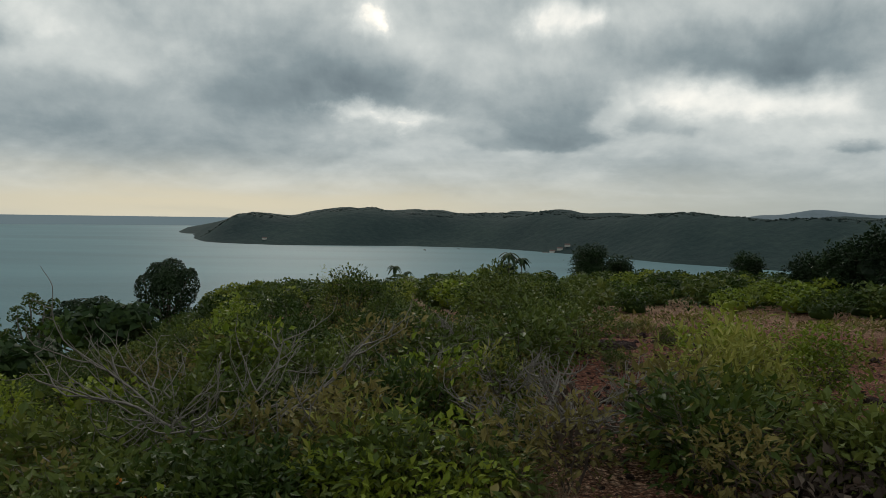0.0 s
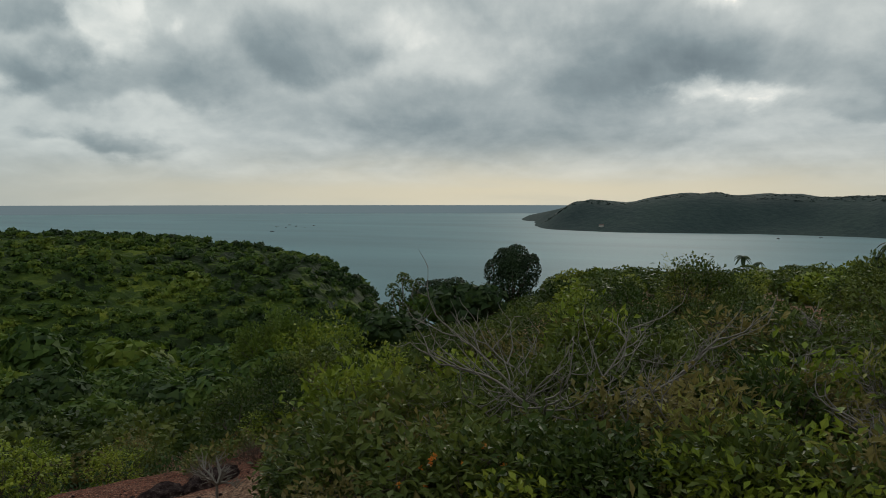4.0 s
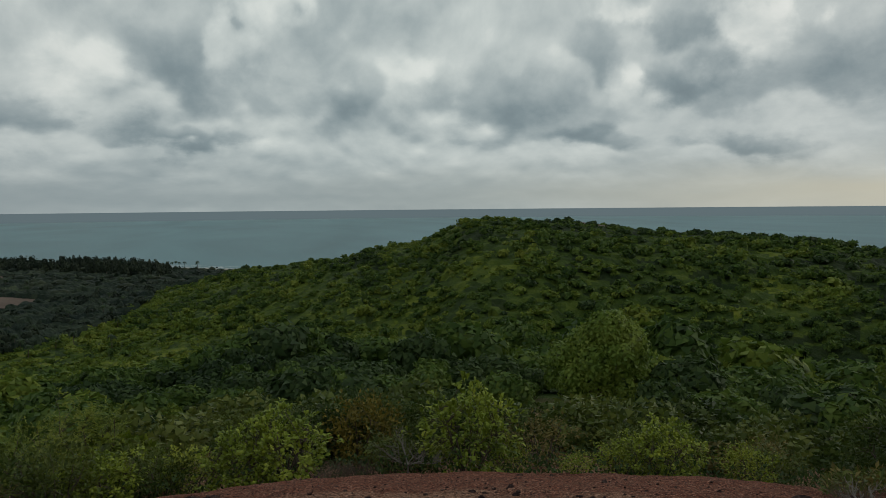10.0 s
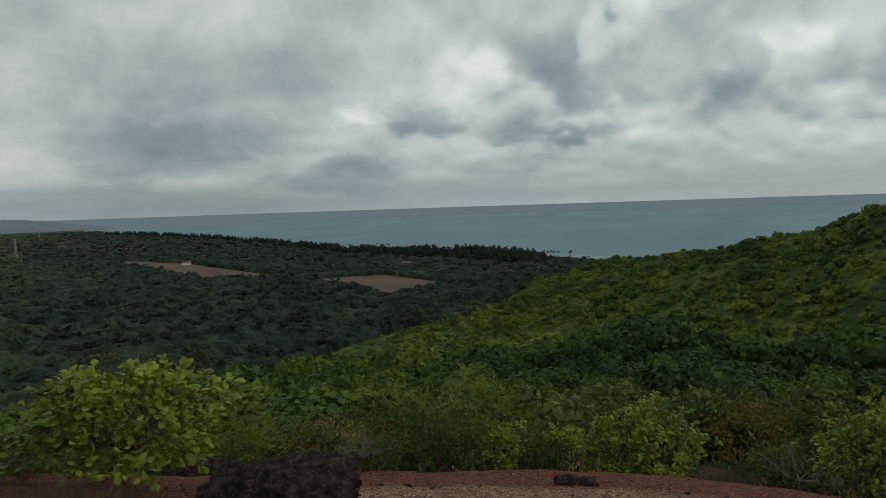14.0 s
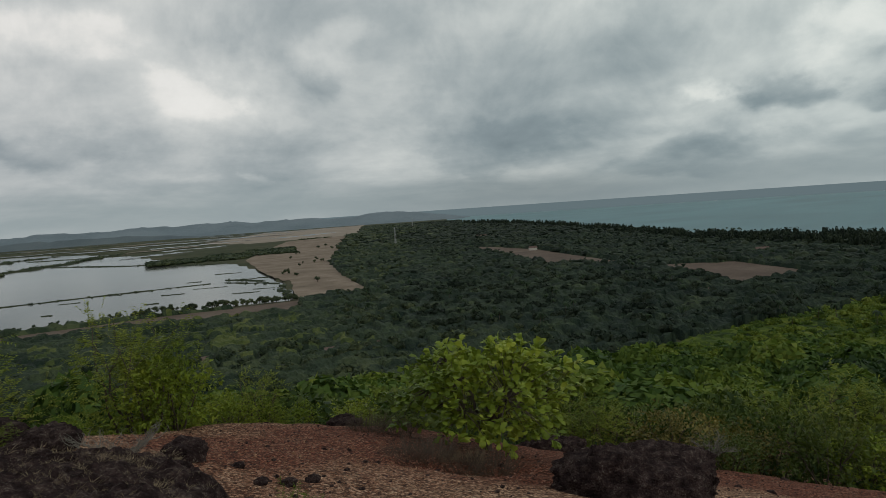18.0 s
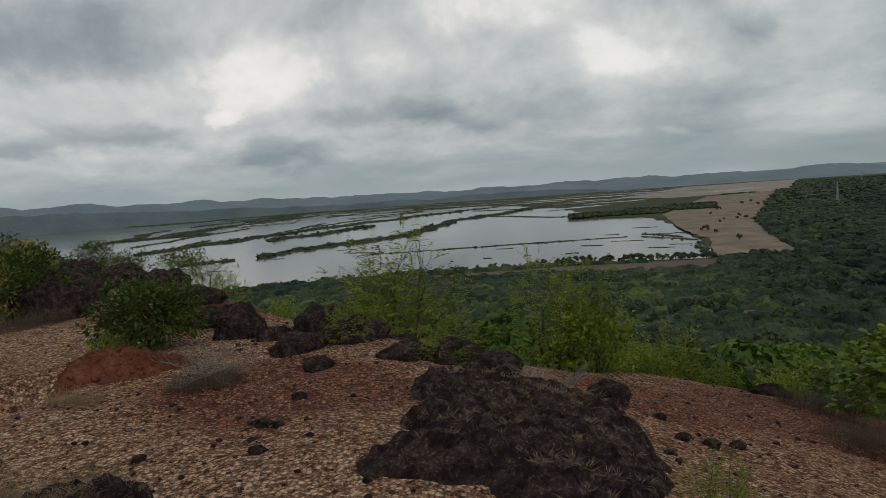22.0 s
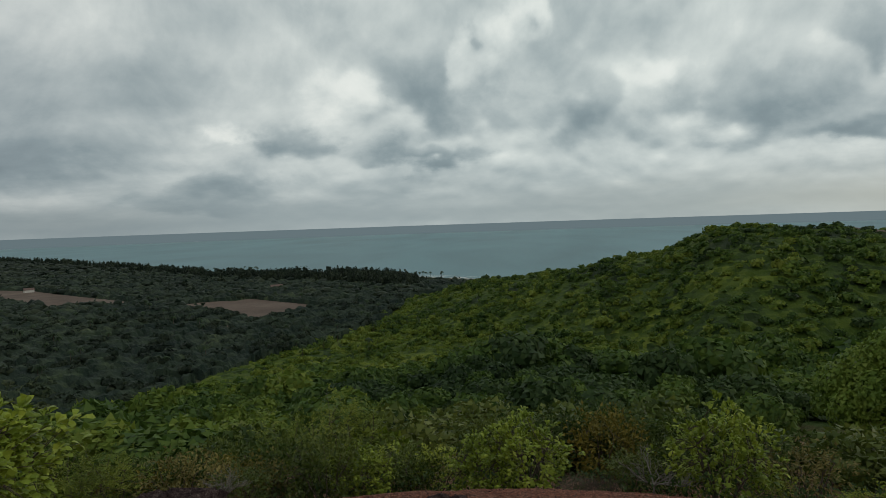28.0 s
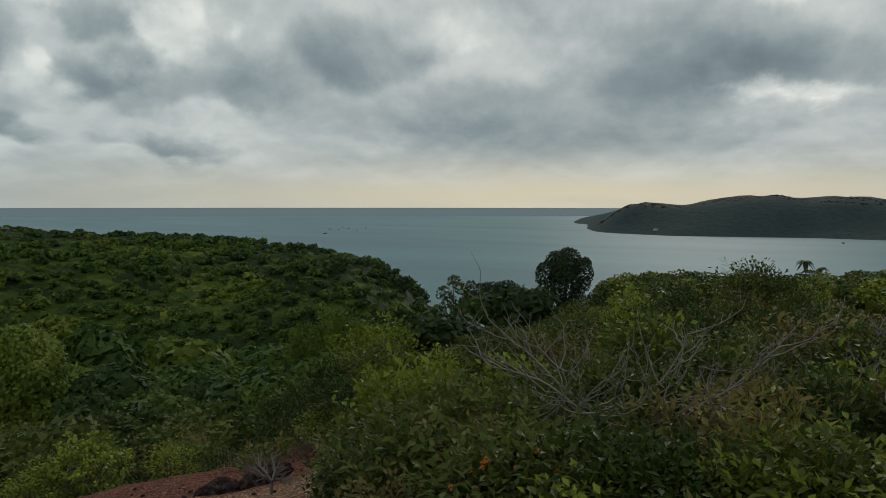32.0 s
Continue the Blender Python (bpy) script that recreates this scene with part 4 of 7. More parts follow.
def lagoon_banks():
    mud = "dark mud bank overgrown with low scrub between lagoon ponds"
    banks = ()  # from, to, width, height, bend
    banks += (
            ((184.7, 1072), (171.0, 1360), 62, 3.0, -25), ((171.0, 1360), (167.2, 1767), 44, 2.6, 0), ((167.2, 1767), (159.5, 2400), 60, 2.4, 0),
            ((175.0, 945), (153.6, 965), 5, 0.8, 0), ((183.1, 1480), (174.1, 1785), 60, 2.8, 0), ((173.6, 955), (176.8, 1010), 8, 0.6, 0),
            ((193.0, 1411), (181.0, 1792), 70, 2.6, 0), ((181.0, 1792), (165.0, 2584), 80, 2.4, 0), ((185.4, 1051), (189.5, 1052), 34, 2, 0),
    )
    banks += (
            ((192.0, 2050), (181.0, 3300), 230, 3.2, 0), ((181.0, 3300), (174.0, 3900), 200, 2.8, 0), ((186, 3750), (168, 3950), 330, 1.6, 0), ((178, 2950), (163, 3050), 150, 1.8, 0), ((193, 4050), (170, 4450), 330, 2.4, 0), ((176, 3550), (160, 3650), 170, 2.0, 0), ((193.0, 1700), (184.0, 2350), 30, 1.2, 0), ((152.4, 1000), (149.3, 930), 12, 0.8, 0),
            ((152.5, 955), (148.2, 880), 8, 0.8, 0), ((147.6, 700), (147.6, 860), 12, 1.0, 6), ((153, 1395), (166, 1950), 18, 1.0, 0),
            ((176, 2500), (162, 3300), 70, 1.4, 0), ((180, 3400), (165, 3900), 120, 1.6, 0), ((172, 2250), (164, 2650), 40, 1.2, 0),
    )
    banks += (
            ((168, 3000), (157, 3000), 50, 1.2, 0), ((162, 2300), (156.5, 2480), 26, 1.2, 0), ((188, 3000), (178, 4200), 120, 2, 0),
            ((186, 1500), (178, 2250), 20, 1.2, 0), ((179, 2050), (170, 2750), 24, 1.2, 0), ((176, 2900), (166, 3300), 60, 1.3, 0), ((171, 3250), (160, 2750), 60, 1.3, 0), ((190, 1500), (187, 1750), 30, 1.2, 0),
            ((166, 2350), (159, 2200), 30, 1.2, 0), ((164, 2750), (157, 2350), 40, 1.2, 0), ((183, 3300), (174, 3700), 70, 1.4, 0), ((178, 3150), (170, 3500), 50, 1.3, 0), ((196, 1900), (190, 2900), 60, 1.4, 0),
    )
    for i, (s, e, w, h, bend) in enumerate(banks):
        ribbon("mud_bank", s, e, w, h, BUND, mud, "mud bank", i, bend)


def bank_scrub():
    p = np.concatenate(BANK_SCRUB)
    g = np.random.default_rng(8)
    s = g.uniform(4, 11, len(p)) * np.clip(p[:, 2] / 2.2, 0.35, 1.3)
    protos = [joined(lumpy(k + 130, 1, 0.5, 0.6), sprays(k + 130, 6, 0.35, 0.7, 1.1)) for k in range(4)]
    stuff("bank_scrub", scatter(protos, p[:, 0], p[:, 1], SEA_Z + 0.3 + p[:, 2], s, g.uniform(0.5, 1.0, len(p)), 9), WOOD_LEAF, "low scrub growing along the lagoon's mud banks", "scrub")


def far_hills():
    """Low hills all round the inland horizon."""
    az = np.linspace(128, 300, 400)
    r = np.linspace(4250, 4900, 9)
    a, q = np.meshgrid(az, r)
    x, y = at(a, q)
    el = along(a, (128, -1.3), (132, -1.1), (135, -0.7), (137.5, -0.3), (139.5, -0.05), (141.5, -0.3), (145, -0.35), (150, -0.2), (158, -0.12), (166, -0.2), (174, -0.05), (180, 0.1), (184, 0.3), (188, 0.5), (192, 0.4), (196, 0.8), (199, 0.7), (204, 1.1), (212, 1.2), (330, 1.2))
    ridge = EYE + 4700 * np.tan(np.radians(el)) + 9 * value_noise(a * 40, q * 0, 60, 71) + 6 * value_noise(a * 40, q * 0.2, 21, 72) + 3 * value_noise(a * 40, q * 0.3, 8, 74)
    z = PLAIN_Z - 3 + (ridge - PLAIN_Z + 3) * step(4250, 4700, q)
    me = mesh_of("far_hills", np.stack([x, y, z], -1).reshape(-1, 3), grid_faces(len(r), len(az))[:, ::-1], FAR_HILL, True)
    tagged(new("far_hills", me), "wooded hills painted haze-blue along the horizon", "hills", kind="structure")
    r = np.linspace(4120, 4300, 7)
    az = np.linspace(150, 215, 300)
    a, q = np.meshgrid(az, r)
    x, y = at(a, q)
    el = along(a, (150, -1.25), (153, -1.0), (160, -0.72), (170, -0.62), (178, -0.55), (184, -0.35), (190, -0.1), (196, 0.15), (204, 0.35), (215, 0.4)) + 0.16 * value_noise(a * 40, q * 0, 130, 75) + 0.07 * value_noise(a * 40, q * 0.1, 25, 76)
    z = PLAIN_Z - 3 + (EYE + 4250 * np.tan(np.radians(el)) - PLAIN_Z + 3) * step(4120, 4260, q)
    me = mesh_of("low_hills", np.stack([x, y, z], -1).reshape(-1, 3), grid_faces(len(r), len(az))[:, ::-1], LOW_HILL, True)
    tagged(new("low_hills", me), "low wooded rises, painted with haze, edging the flats", "hills", kind="structure")
    az = np.linspace(-40, -22.5, 60)
    a, q = np.meshgrid(az, np.linspace(4300, 4900, 9))
    x, y = at(a, q)
    el = along(a, (-40, 0.4), (-35, 0.5), (-31.5, 0.62), (-28.6, 0.98), (-27.4, 0.85), (-26, 0.55), (-24.3, 0.5), (-22.8, 0.1))
    z = PLAIN_Z + (EYE + 4800 * np.tan(np.radians(el)) + 4 * value_noise(a * 30, q, 40, 73) - PLAIN_Z) * step(4300, 4800, q)
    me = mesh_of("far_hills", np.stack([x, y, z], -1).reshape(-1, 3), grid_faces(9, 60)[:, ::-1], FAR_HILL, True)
    tagged(new("far_hills", me), "hill painted haze-blue far behind the headland", "hills", kind="structure")


hillside()
bare_crest()
fields()
plain_woods()
shelter_belt()
lagoon_banks()
bank_scrub()
far_hills()

# ---- plants, built from stems and single leaves ----
def part(name, me, parent, label=""):
    ob = new(name, me)
    ob.parent = parent
    return tagged(ob, label)


def tubes(paths, sides=4):
    """Tapered round stems along paths of (points, radius at the start, radius at the end)."""
    vs, fs, n = [], [], 0
    ring = np.linspace(0, 2 * np.pi, sides + 1)[:-1]
    for pts, r0, r1 in paths:
        pts = np.asarray(pts, float)
        k = len(pts)
        t = np.gradient(pts, axis=0)
        t /= np.linalg.norm(t, axis=1)[:, None] + 1e-9
        ref = np.where(np.abs(t[:, 2:3]) > 0.8, [[1.0, 0, 0]], [[0, 0, 1.0]])
        u = np.cross(t, ref)
        u /= np.linalg.norm(u, axis=1)[:, None] + 1e-9
        w = np.cross(t, u)
        r = np.linspace(r0, r1, k)[:, None, None]
        vs.append((pts[:, None] + r * (u[:, None] * np.cos(ring)[None, :, None] + w[:, None] * np.sin(ring)[None, :, None])).reshape(-1, 3))
        fs.append(grid_faces(k, sides, True) + n)
        n += k * sides
    return np.concatenate(vs), np.concatenate(fs)


def curve_path(a, b, sag, g, n=5, wild=0.06):
    u = np.linspace(0, 1, n)[:, None]
    a, b = np.asarray(a, float), np.asarray(b, float)
    p = a + (b - a) * u
    p[:, 2:] += sag * np.linalg.norm(b - a) * 4 * u * (1 - u)
    return p + g.normal(size=(n, 3)) * wild * np.linalg.norm(b - a) * u * (1 - 0.5 * u)


def leaf_arrays(base, way, length, width, g, broad=False, fold=0.25):
    """Single leaves from base points along their ways."""
    n = len(base)
    way = way / (np.linalg.norm(way, axis=1)[:, None] + 1e-9)
    side = np.cross(way, g.normal(size=(n, 3)) * 0.35 + [0, 0, 1.0])
    side /= np.linalg.norm(side, axis=1)[:, None] + 1e-9
    up = np.cross(side, way)
    length, width = length[:, None], width[:, None]
    if broad:
        v = np.stack([base, base + way * length * 0.45 - side * width * 0.36 + up * width * fold, base + way * length * 0.8 - side * width * 0.5 + up * width * fold * 0.6,
                      base + way * length - up * width * 0.15, base + way * length * 0.8 + side * width * 0.5 + up * width * fold * 0.6,
                      base + way * length * 0.45 + side * width * 0.36 + up * width * fold], 1)
        f = np.array([[0, 5, 1], [1, 5, 4], [1, 4, 2], [2, 4, 3]])
    else:
        v = np.stack([base, base + way * length * 0.45 - side * width * 0.5 + up * width * fold, base + way * length, base + way * length * 0.45 + side * width * 0.5 + up * width * fold], 1)
        f = np.array([[0, 2, 1], [0, 3, 2]])
    k = v.shape[1]
    return v.reshape(-1, 3), (f[None] + (np.arange(n) * k)[:, None, None]).reshape(-1, 3)


class Plant:
    """The shared meshes of one kind of bush or tree, about as high and wide as given."""

    def __init__(self, seed, high, wide, leaf, mat, tips=150, per=8, leaf_length=0.065, leaf_width=0.03, base=0.02, stems=6,
                 broad=False, frond=False, droop=0.25, wood=None, trunk=0.0, twig_share=0.15, lump=0.35, core=0.0):
        g = np.random.default_rng(seed)
        d = g.normal(size=(tips, 3))
        d /= np.linalg.norm(d, axis=1)[:, None]
        d[:, 2] = np.abs(d[:, 2]) ** 0.8 * np.where(g.random(tips) < 0.66, 1, -0.9)
        shell = g.uniform(0.2, 1.0, tips) ** 0.5
        bumps = np.array([noise.noise(Vector(v * 2.2) + Vector((seed * 3.7, 0, 0))) for v in d])
        shell = shell * (1 + lump * bumps * 1.6)
        mid = high * (base + (1 - base) * 0.42)
        p = np.stack([d[:, 0] * wide / 2 * shell, d[:, 1] * wide / 2 * shell, mid + d[:, 2] * np.where(d[:, 2] > 0, high - mid, mid - high * base) * shell], -1)
        # stems from the foot, twigs from the stems
        paths, ends = [], []
        foot = np.array([0, 0, -0.1 * high])
        crotch = np.array([0, 0, max(trunk * high, 0.02)])
        if trunk:
            paths.append((curve_path(foot, crotch, 0, g, 4, 0.03), 0.045 * high, 0.03 * high))
        for i in range(stems):
            a = 2 * np.pi * (i + g.uniform(-0.3, 0.3)) / stems
            e = np.array([math.cos(a) * wide * 0.3, math.sin(a) * wide * 0.3, high * g.uniform(0.45, 0.75)])
            paths.append((curve_path(crotch if trunk else foot + [math.cos(a) * 0.05, math.sin(a) * 0.05, 0], e, 0.06, g, 6), 0.018 * high, 0.007 * high))
            ends.append(paths[-1][0])
        nodes = np.concatenate([e[2:] for e in ends])
        for q in p[: int(tips * twig_share)]:
            s = nodes[np.argmin(((nodes - q) ** 2).sum(1))]
            paths.append((curve_path(s, q, 0.05, g, 3), 0.005 * high ** 0.5, 0.002 * high ** 0.5))
        self.wood = mesh_of("stem", *tubes(paths, 3), wood or TWIG, True)
        out = p - [0, 0, mid * 0.7]
        out /= np.linalg.norm(out, axis=1)[:, None]
        if frond:
            base_p, ways = [], []
            for q, o in zip(p, out):
                for _ in range(2):
                    w = o + g.normal(size=3) * 0.5
                    w /= np.linalg.norm(w)
                    s = np.cross(w, [0, 0, 1.0])
                    for k in range(per):
                        u = (k // 2 + 1) / (per / 2)
                        base_p.append(q + w * u * leaf_length * 3 - np.array([0, 0, 0.4 * leaf_length * u * u]))
                        ways.append(w * 0.6 + s * (1 if k % 2 else -1) + [0, 0, -droop])
            base_p, ways = np.array(base_p), np.array(ways)
        else:
            base_p = np.repeat(p, per, 0) + g.normal(size=(tips * per, 3)) * leaf_length * (0.25 if broad else 0.75)
            ways = np.repeat(out, per, 0) * 0.9 + g.normal(size=(tips * per, 3)) * 0.75 + [0, 0, -droop]
        n = len(base_p)
        size = leaf_length * g.uniform(0.6, 1.25, n)
        arrays = leaf_arrays(base_p, ways, size, size * leaf_width / leaf_length, g, broad)
        core_v, core_f = lumpy(seed, 2, 0.5, 1.0)  # close-set inner leaves, seen only as dark depth
        core_v = core_v * [wide * core, wide * core, (high - high * base) * core] + [0, 0, mid * 0.9]
        arrays = joined(arrays, (core_v, core_f)) if core else arrays
        self.mat = mat
        self.leaf = mesh_of("foliage", *arrays, mat)
        self.names = leaf

    def put(self, az, r, size, label, category="shrub", group="", squash=1.0, name="shrub", sink=0.0, lift=None, turn=None):
        x, y = at(az, r)
        z = float(land(np.array([x]), np.array([y]))[0]) if lift is None else lift
        ob = tagged(new(name), label, category, group)
        k = math.sin(az * 12.9898 + r * 78.233) * 43758.5453
        ob.matrix_world = Matrix.Translation((x, y, z - sink)) @ Matrix.Rotation(2 * math.pi * (k - math.floor(k)) if turn is None else radians(az) + turn, 4, "Z") @ Matrix.Diagonal((size, size, size * squash, 1))
        part("trunk" if category == "tree" else "stem", self.wood, ob)
        part(self.names, self.leaf, ob)
        return ob


class LobedTree(Plant):
    """A tree 1 high whose crown is made of rounded lobes (x, y, z, radius) on limbs that rise from one trunk."""

    def __init__(self, seed, lobes, leaves, leaf, mat, core=0.8, wood=None):
        g = np.random.default_rng(seed)
        low = min(z for _, _, z, _ in lobes)
        fork = np.array([0.0, 0.0, max(0.08, low * 0.5)])
        paths = [(curve_path((0, 0, -0.1), fork, 0, g, 4, 0.03), 0.036, 0.026)]
        for x, y, z, r in lobes:
            tip = np.array([x, y, z + 0.3 * r])
            paths.append((curve_path(fork, tip, -0.04, g, 6, 0.04), 0.016, 0.005))
            for _ in range(4):
                d = g.normal(size=3)
                paths.append((curve_path(np.array([x, y, z]), np.array([x, y, z]) + d / np.linalg.norm(d) * r * 0.9, 0.03, g, 3), 0.005, 0.002))
        self.wood = mesh_of("trunk", *tubes(paths, 5), wood or TWIG, True)
        self.leaf = mesh_of("crown", *leafy_lobes(lobes, leaves, leaf, seed, core, 1.0, -0.7), mat)
        self.mat, self.names = mat, "crown"


# near scrub has fewer and larger leaves for its size
BROAD_S = [Plant(s, 1.0, 1.3, "foliage", LEAF_DARK, 190, 6, 0.13, 0.068, twig_share=0.3) for s in (21, 22, 23)]
GREEN_S = [Plant(s, 1.0, 1.25, "foliage", LEAF_GREEN, 190, 6, 0.125, 0.06, twig_share=0.3) for s in (24, 25)]
LIME_S = [Plant(s, 1.0, 1.2, "foliage", LEAF_LIME, 110, 6, 0.14, 0.075, twig_share=0.5) for s in (27, 28)]
OCHRE_S = [Plant(s, 1.0, 1.2, "foliage", LEAF_DRY, 100, 5, 0.12, 0.055, twig_share=0.7) for s in (29, 30)]
LANCE_S = [Plant(s, 1.0, 1.15, "foliage", LEAF_LANCE, 120, 8, 0.17, 0.04, droop=0.45, twig_share=0.8, lump=0.5) for s in (35, 36)]
BROAD = [Plant(s, 1.0, 1.25, "foliage", LEAF_DARK, 210, 7, 0.082, 0.044) for s in (1, 2, 3)]
GREEN = [Plant(s, 1.0, 1.2, "foliage", LEAF_GREEN, 210, 7, 0.08, 0.042) for s in (4, 5, 6)]
LIME = [Plant(s, 1.0, 1.15, "foliage", LEAF_LIME, 200, 7, 0.068, 0.038) for s in (7, 8)]
FINE = [Plant(s, 1.0, 0.95, "foliage", LEAF_FINE, 300, 10, 0.036, 0.013, frond=True, droop=0.5, lump=0.5) for s in (9, 10)]
OCHRE = [Plant(s, 1.0, 1.1, "foliage", LEAF_DRY, 150, 6, 0.07, 0.034) for s in (11, 12)]
CASHEW = Plant(13, 1.0, 1.42, "foliage", LEAF_CASHEW, 380, 9, 0.082, 0.046, base=0.16, stems=7, broad=True, droop=0.05, trunk=0.22, twig_share=0.9, lump=0.3)
CASHEW_LOW = Plant(14, 1.0, 1.5, "foliage", LEAF_CASHEW, 230, 9, 0.085, 0.046, base=0.02, stems=7, broad=True, droop=0.05, twig_share=0.9, lump=0.35)
DENSE = Plant(31, 1.0, 1.5, "foliage", LEAF_GREEN, 460, 9, 0.085, 0.05, lump=0.2, twig_share=0.05)
TREE = [Plant(s, 1.0, 1.15, "crown", LEAF_TREE, 1700, 9, 0.044, 0.028, base=0.02, stems=8, trunk=0.16, twig_share=0.1, lump=0.36, core=0.82) for s in (15, 16)]
TREE_LIME = Plant(33, 1.0, 1.1, "crown", LEAF_LIME, 420, 9, 0.06, 0.034, base=0.02, stems=8, trunk=0.16, twig_share=0.1, lump=0.5)
RUST = Plant(34, 1.0, 1.1, "foliage", LEAF_RUST, 220, 7, 0.075, 0.04)
NIGHT = [Plant(s, 1.0, 1.0, "crown", LEAF_NIGHT, 560, 9, 0.054, 0.038, base=0.14, stems=7, trunk=0.25, twig_share=0.1, lump=0.32, core=0.66) for s in (17, 18)]
LEAF_HOLLOW = foliage("hollow_tree_leaves", (0.058, 0.105, 0.016), (0.120, 0.185, 0.026), (0.205, 0.260, 0.045), 0.5, "object", 0.5, 0.3)
BIG_TREE = LobedTree(61, ((0.10, 0, 0.74, 0.24), (0.29, 0, 0.62, 0.22), (-0.10, 0.05, 0.57, 0.24), (-0.30, 0, 0.45, 0.21), (-0.39, 0, 0.27, 0.16), (0.34, 0, 0.37, 0.20), (0, -0.15, 0.40, 0.26), (0.19, -0.18, 0.52, 0.20),
                            (-0.2, -0.2, 0.27, 0.21), (0.25, -0.16, 0.22, 0.19), (0, -0.2, 0.17, 0.18), (0.16, 0.1, 0.86, 0.12), (-0.02, 0, 0.80, 0.12)), 9000, 0.034, LEAF_HOLLOW, 0.7)
ROUND_TREE = LobedTree(62, ((0, 0, 0.70, 0.24), (0.17, 0, 0.68, 0.18), (-0.18, 0, 0.64, 0.18), (0.05, 0, 0.84, 0.15), (-0.10, 0.05, 0.80, 0.14), (0.18, 0, 0.55, 0.14), (-0.2, 0, 0.50, 0.13), (0, -0.15, 0.55, 0.18), (0.24, 0, 0.78, 0.09), (-0.26, 0, 0.72, 0.08), (0, 0, 0.42, 0.16), (0.13, 0, 0.36, 0.13), (-0.12, 0, 0.33, 0.13)), 7500, 0.024, LEAF_NIGHT, 0.86)
DOME_TREE = LobedTree(63, ((0, 0, 0.66, 0.28), (0.28, 0, 0.58, 0.22), (-0.28, 0, 0.60, 0.22), (0.42, 0, 0.45, 0.16), (-0.42, 0, 0.46, 0.17), (0.1, -0.2, 0.5, 0.25), (0.14, 0, 0.80, 0.17), (-0.15, 0, 0.78, 0.16)), 6000, 0.030, LEAF_NIGHT, 0.84)
THIN_TREE = LobedTree(64, ((0.0, 0, 0.90, 0.07), (0.09, 0, 0.82, 0.08), (-0.10, 0, 0.78, 0.08), (0.13, 0, 0.68, 0.07), (-0.05, 0, 0.68, 0.09), (-0.16, 0, 0.60, 0.07), (0.06, 0, 0.58, 0.09), (0.17, 0.05, 0.86, 0.05)), 1100, 0.022, LEAF_GREEN, 0.0, DEADWOOD)

L_BROAD = "dark green broad-leaved shrub in dense hilltop scrub"
L_GREEN = "mid-green leafy shrub on the laterite slope"
L_LIME = "yellow-green shrub with oval leaves on dry ground"
L_FINE = "bright green feathery shrub with fine drooping leaves"
L_LANCE = "open shrub with long drooping olive-yellow leaves"
L_OCHRE = "thin ochre-leaved shrub going dry on the slope"
KINDS = {"b": (BROAD, L_BROAD), "g": (GREEN, L_GREEN), "l": (LIME, L_LIME), "f": (FINE, L_FINE), "o": (OCHRE, L_OCHRE), "v": (LANCE_S, L_LANCE)}


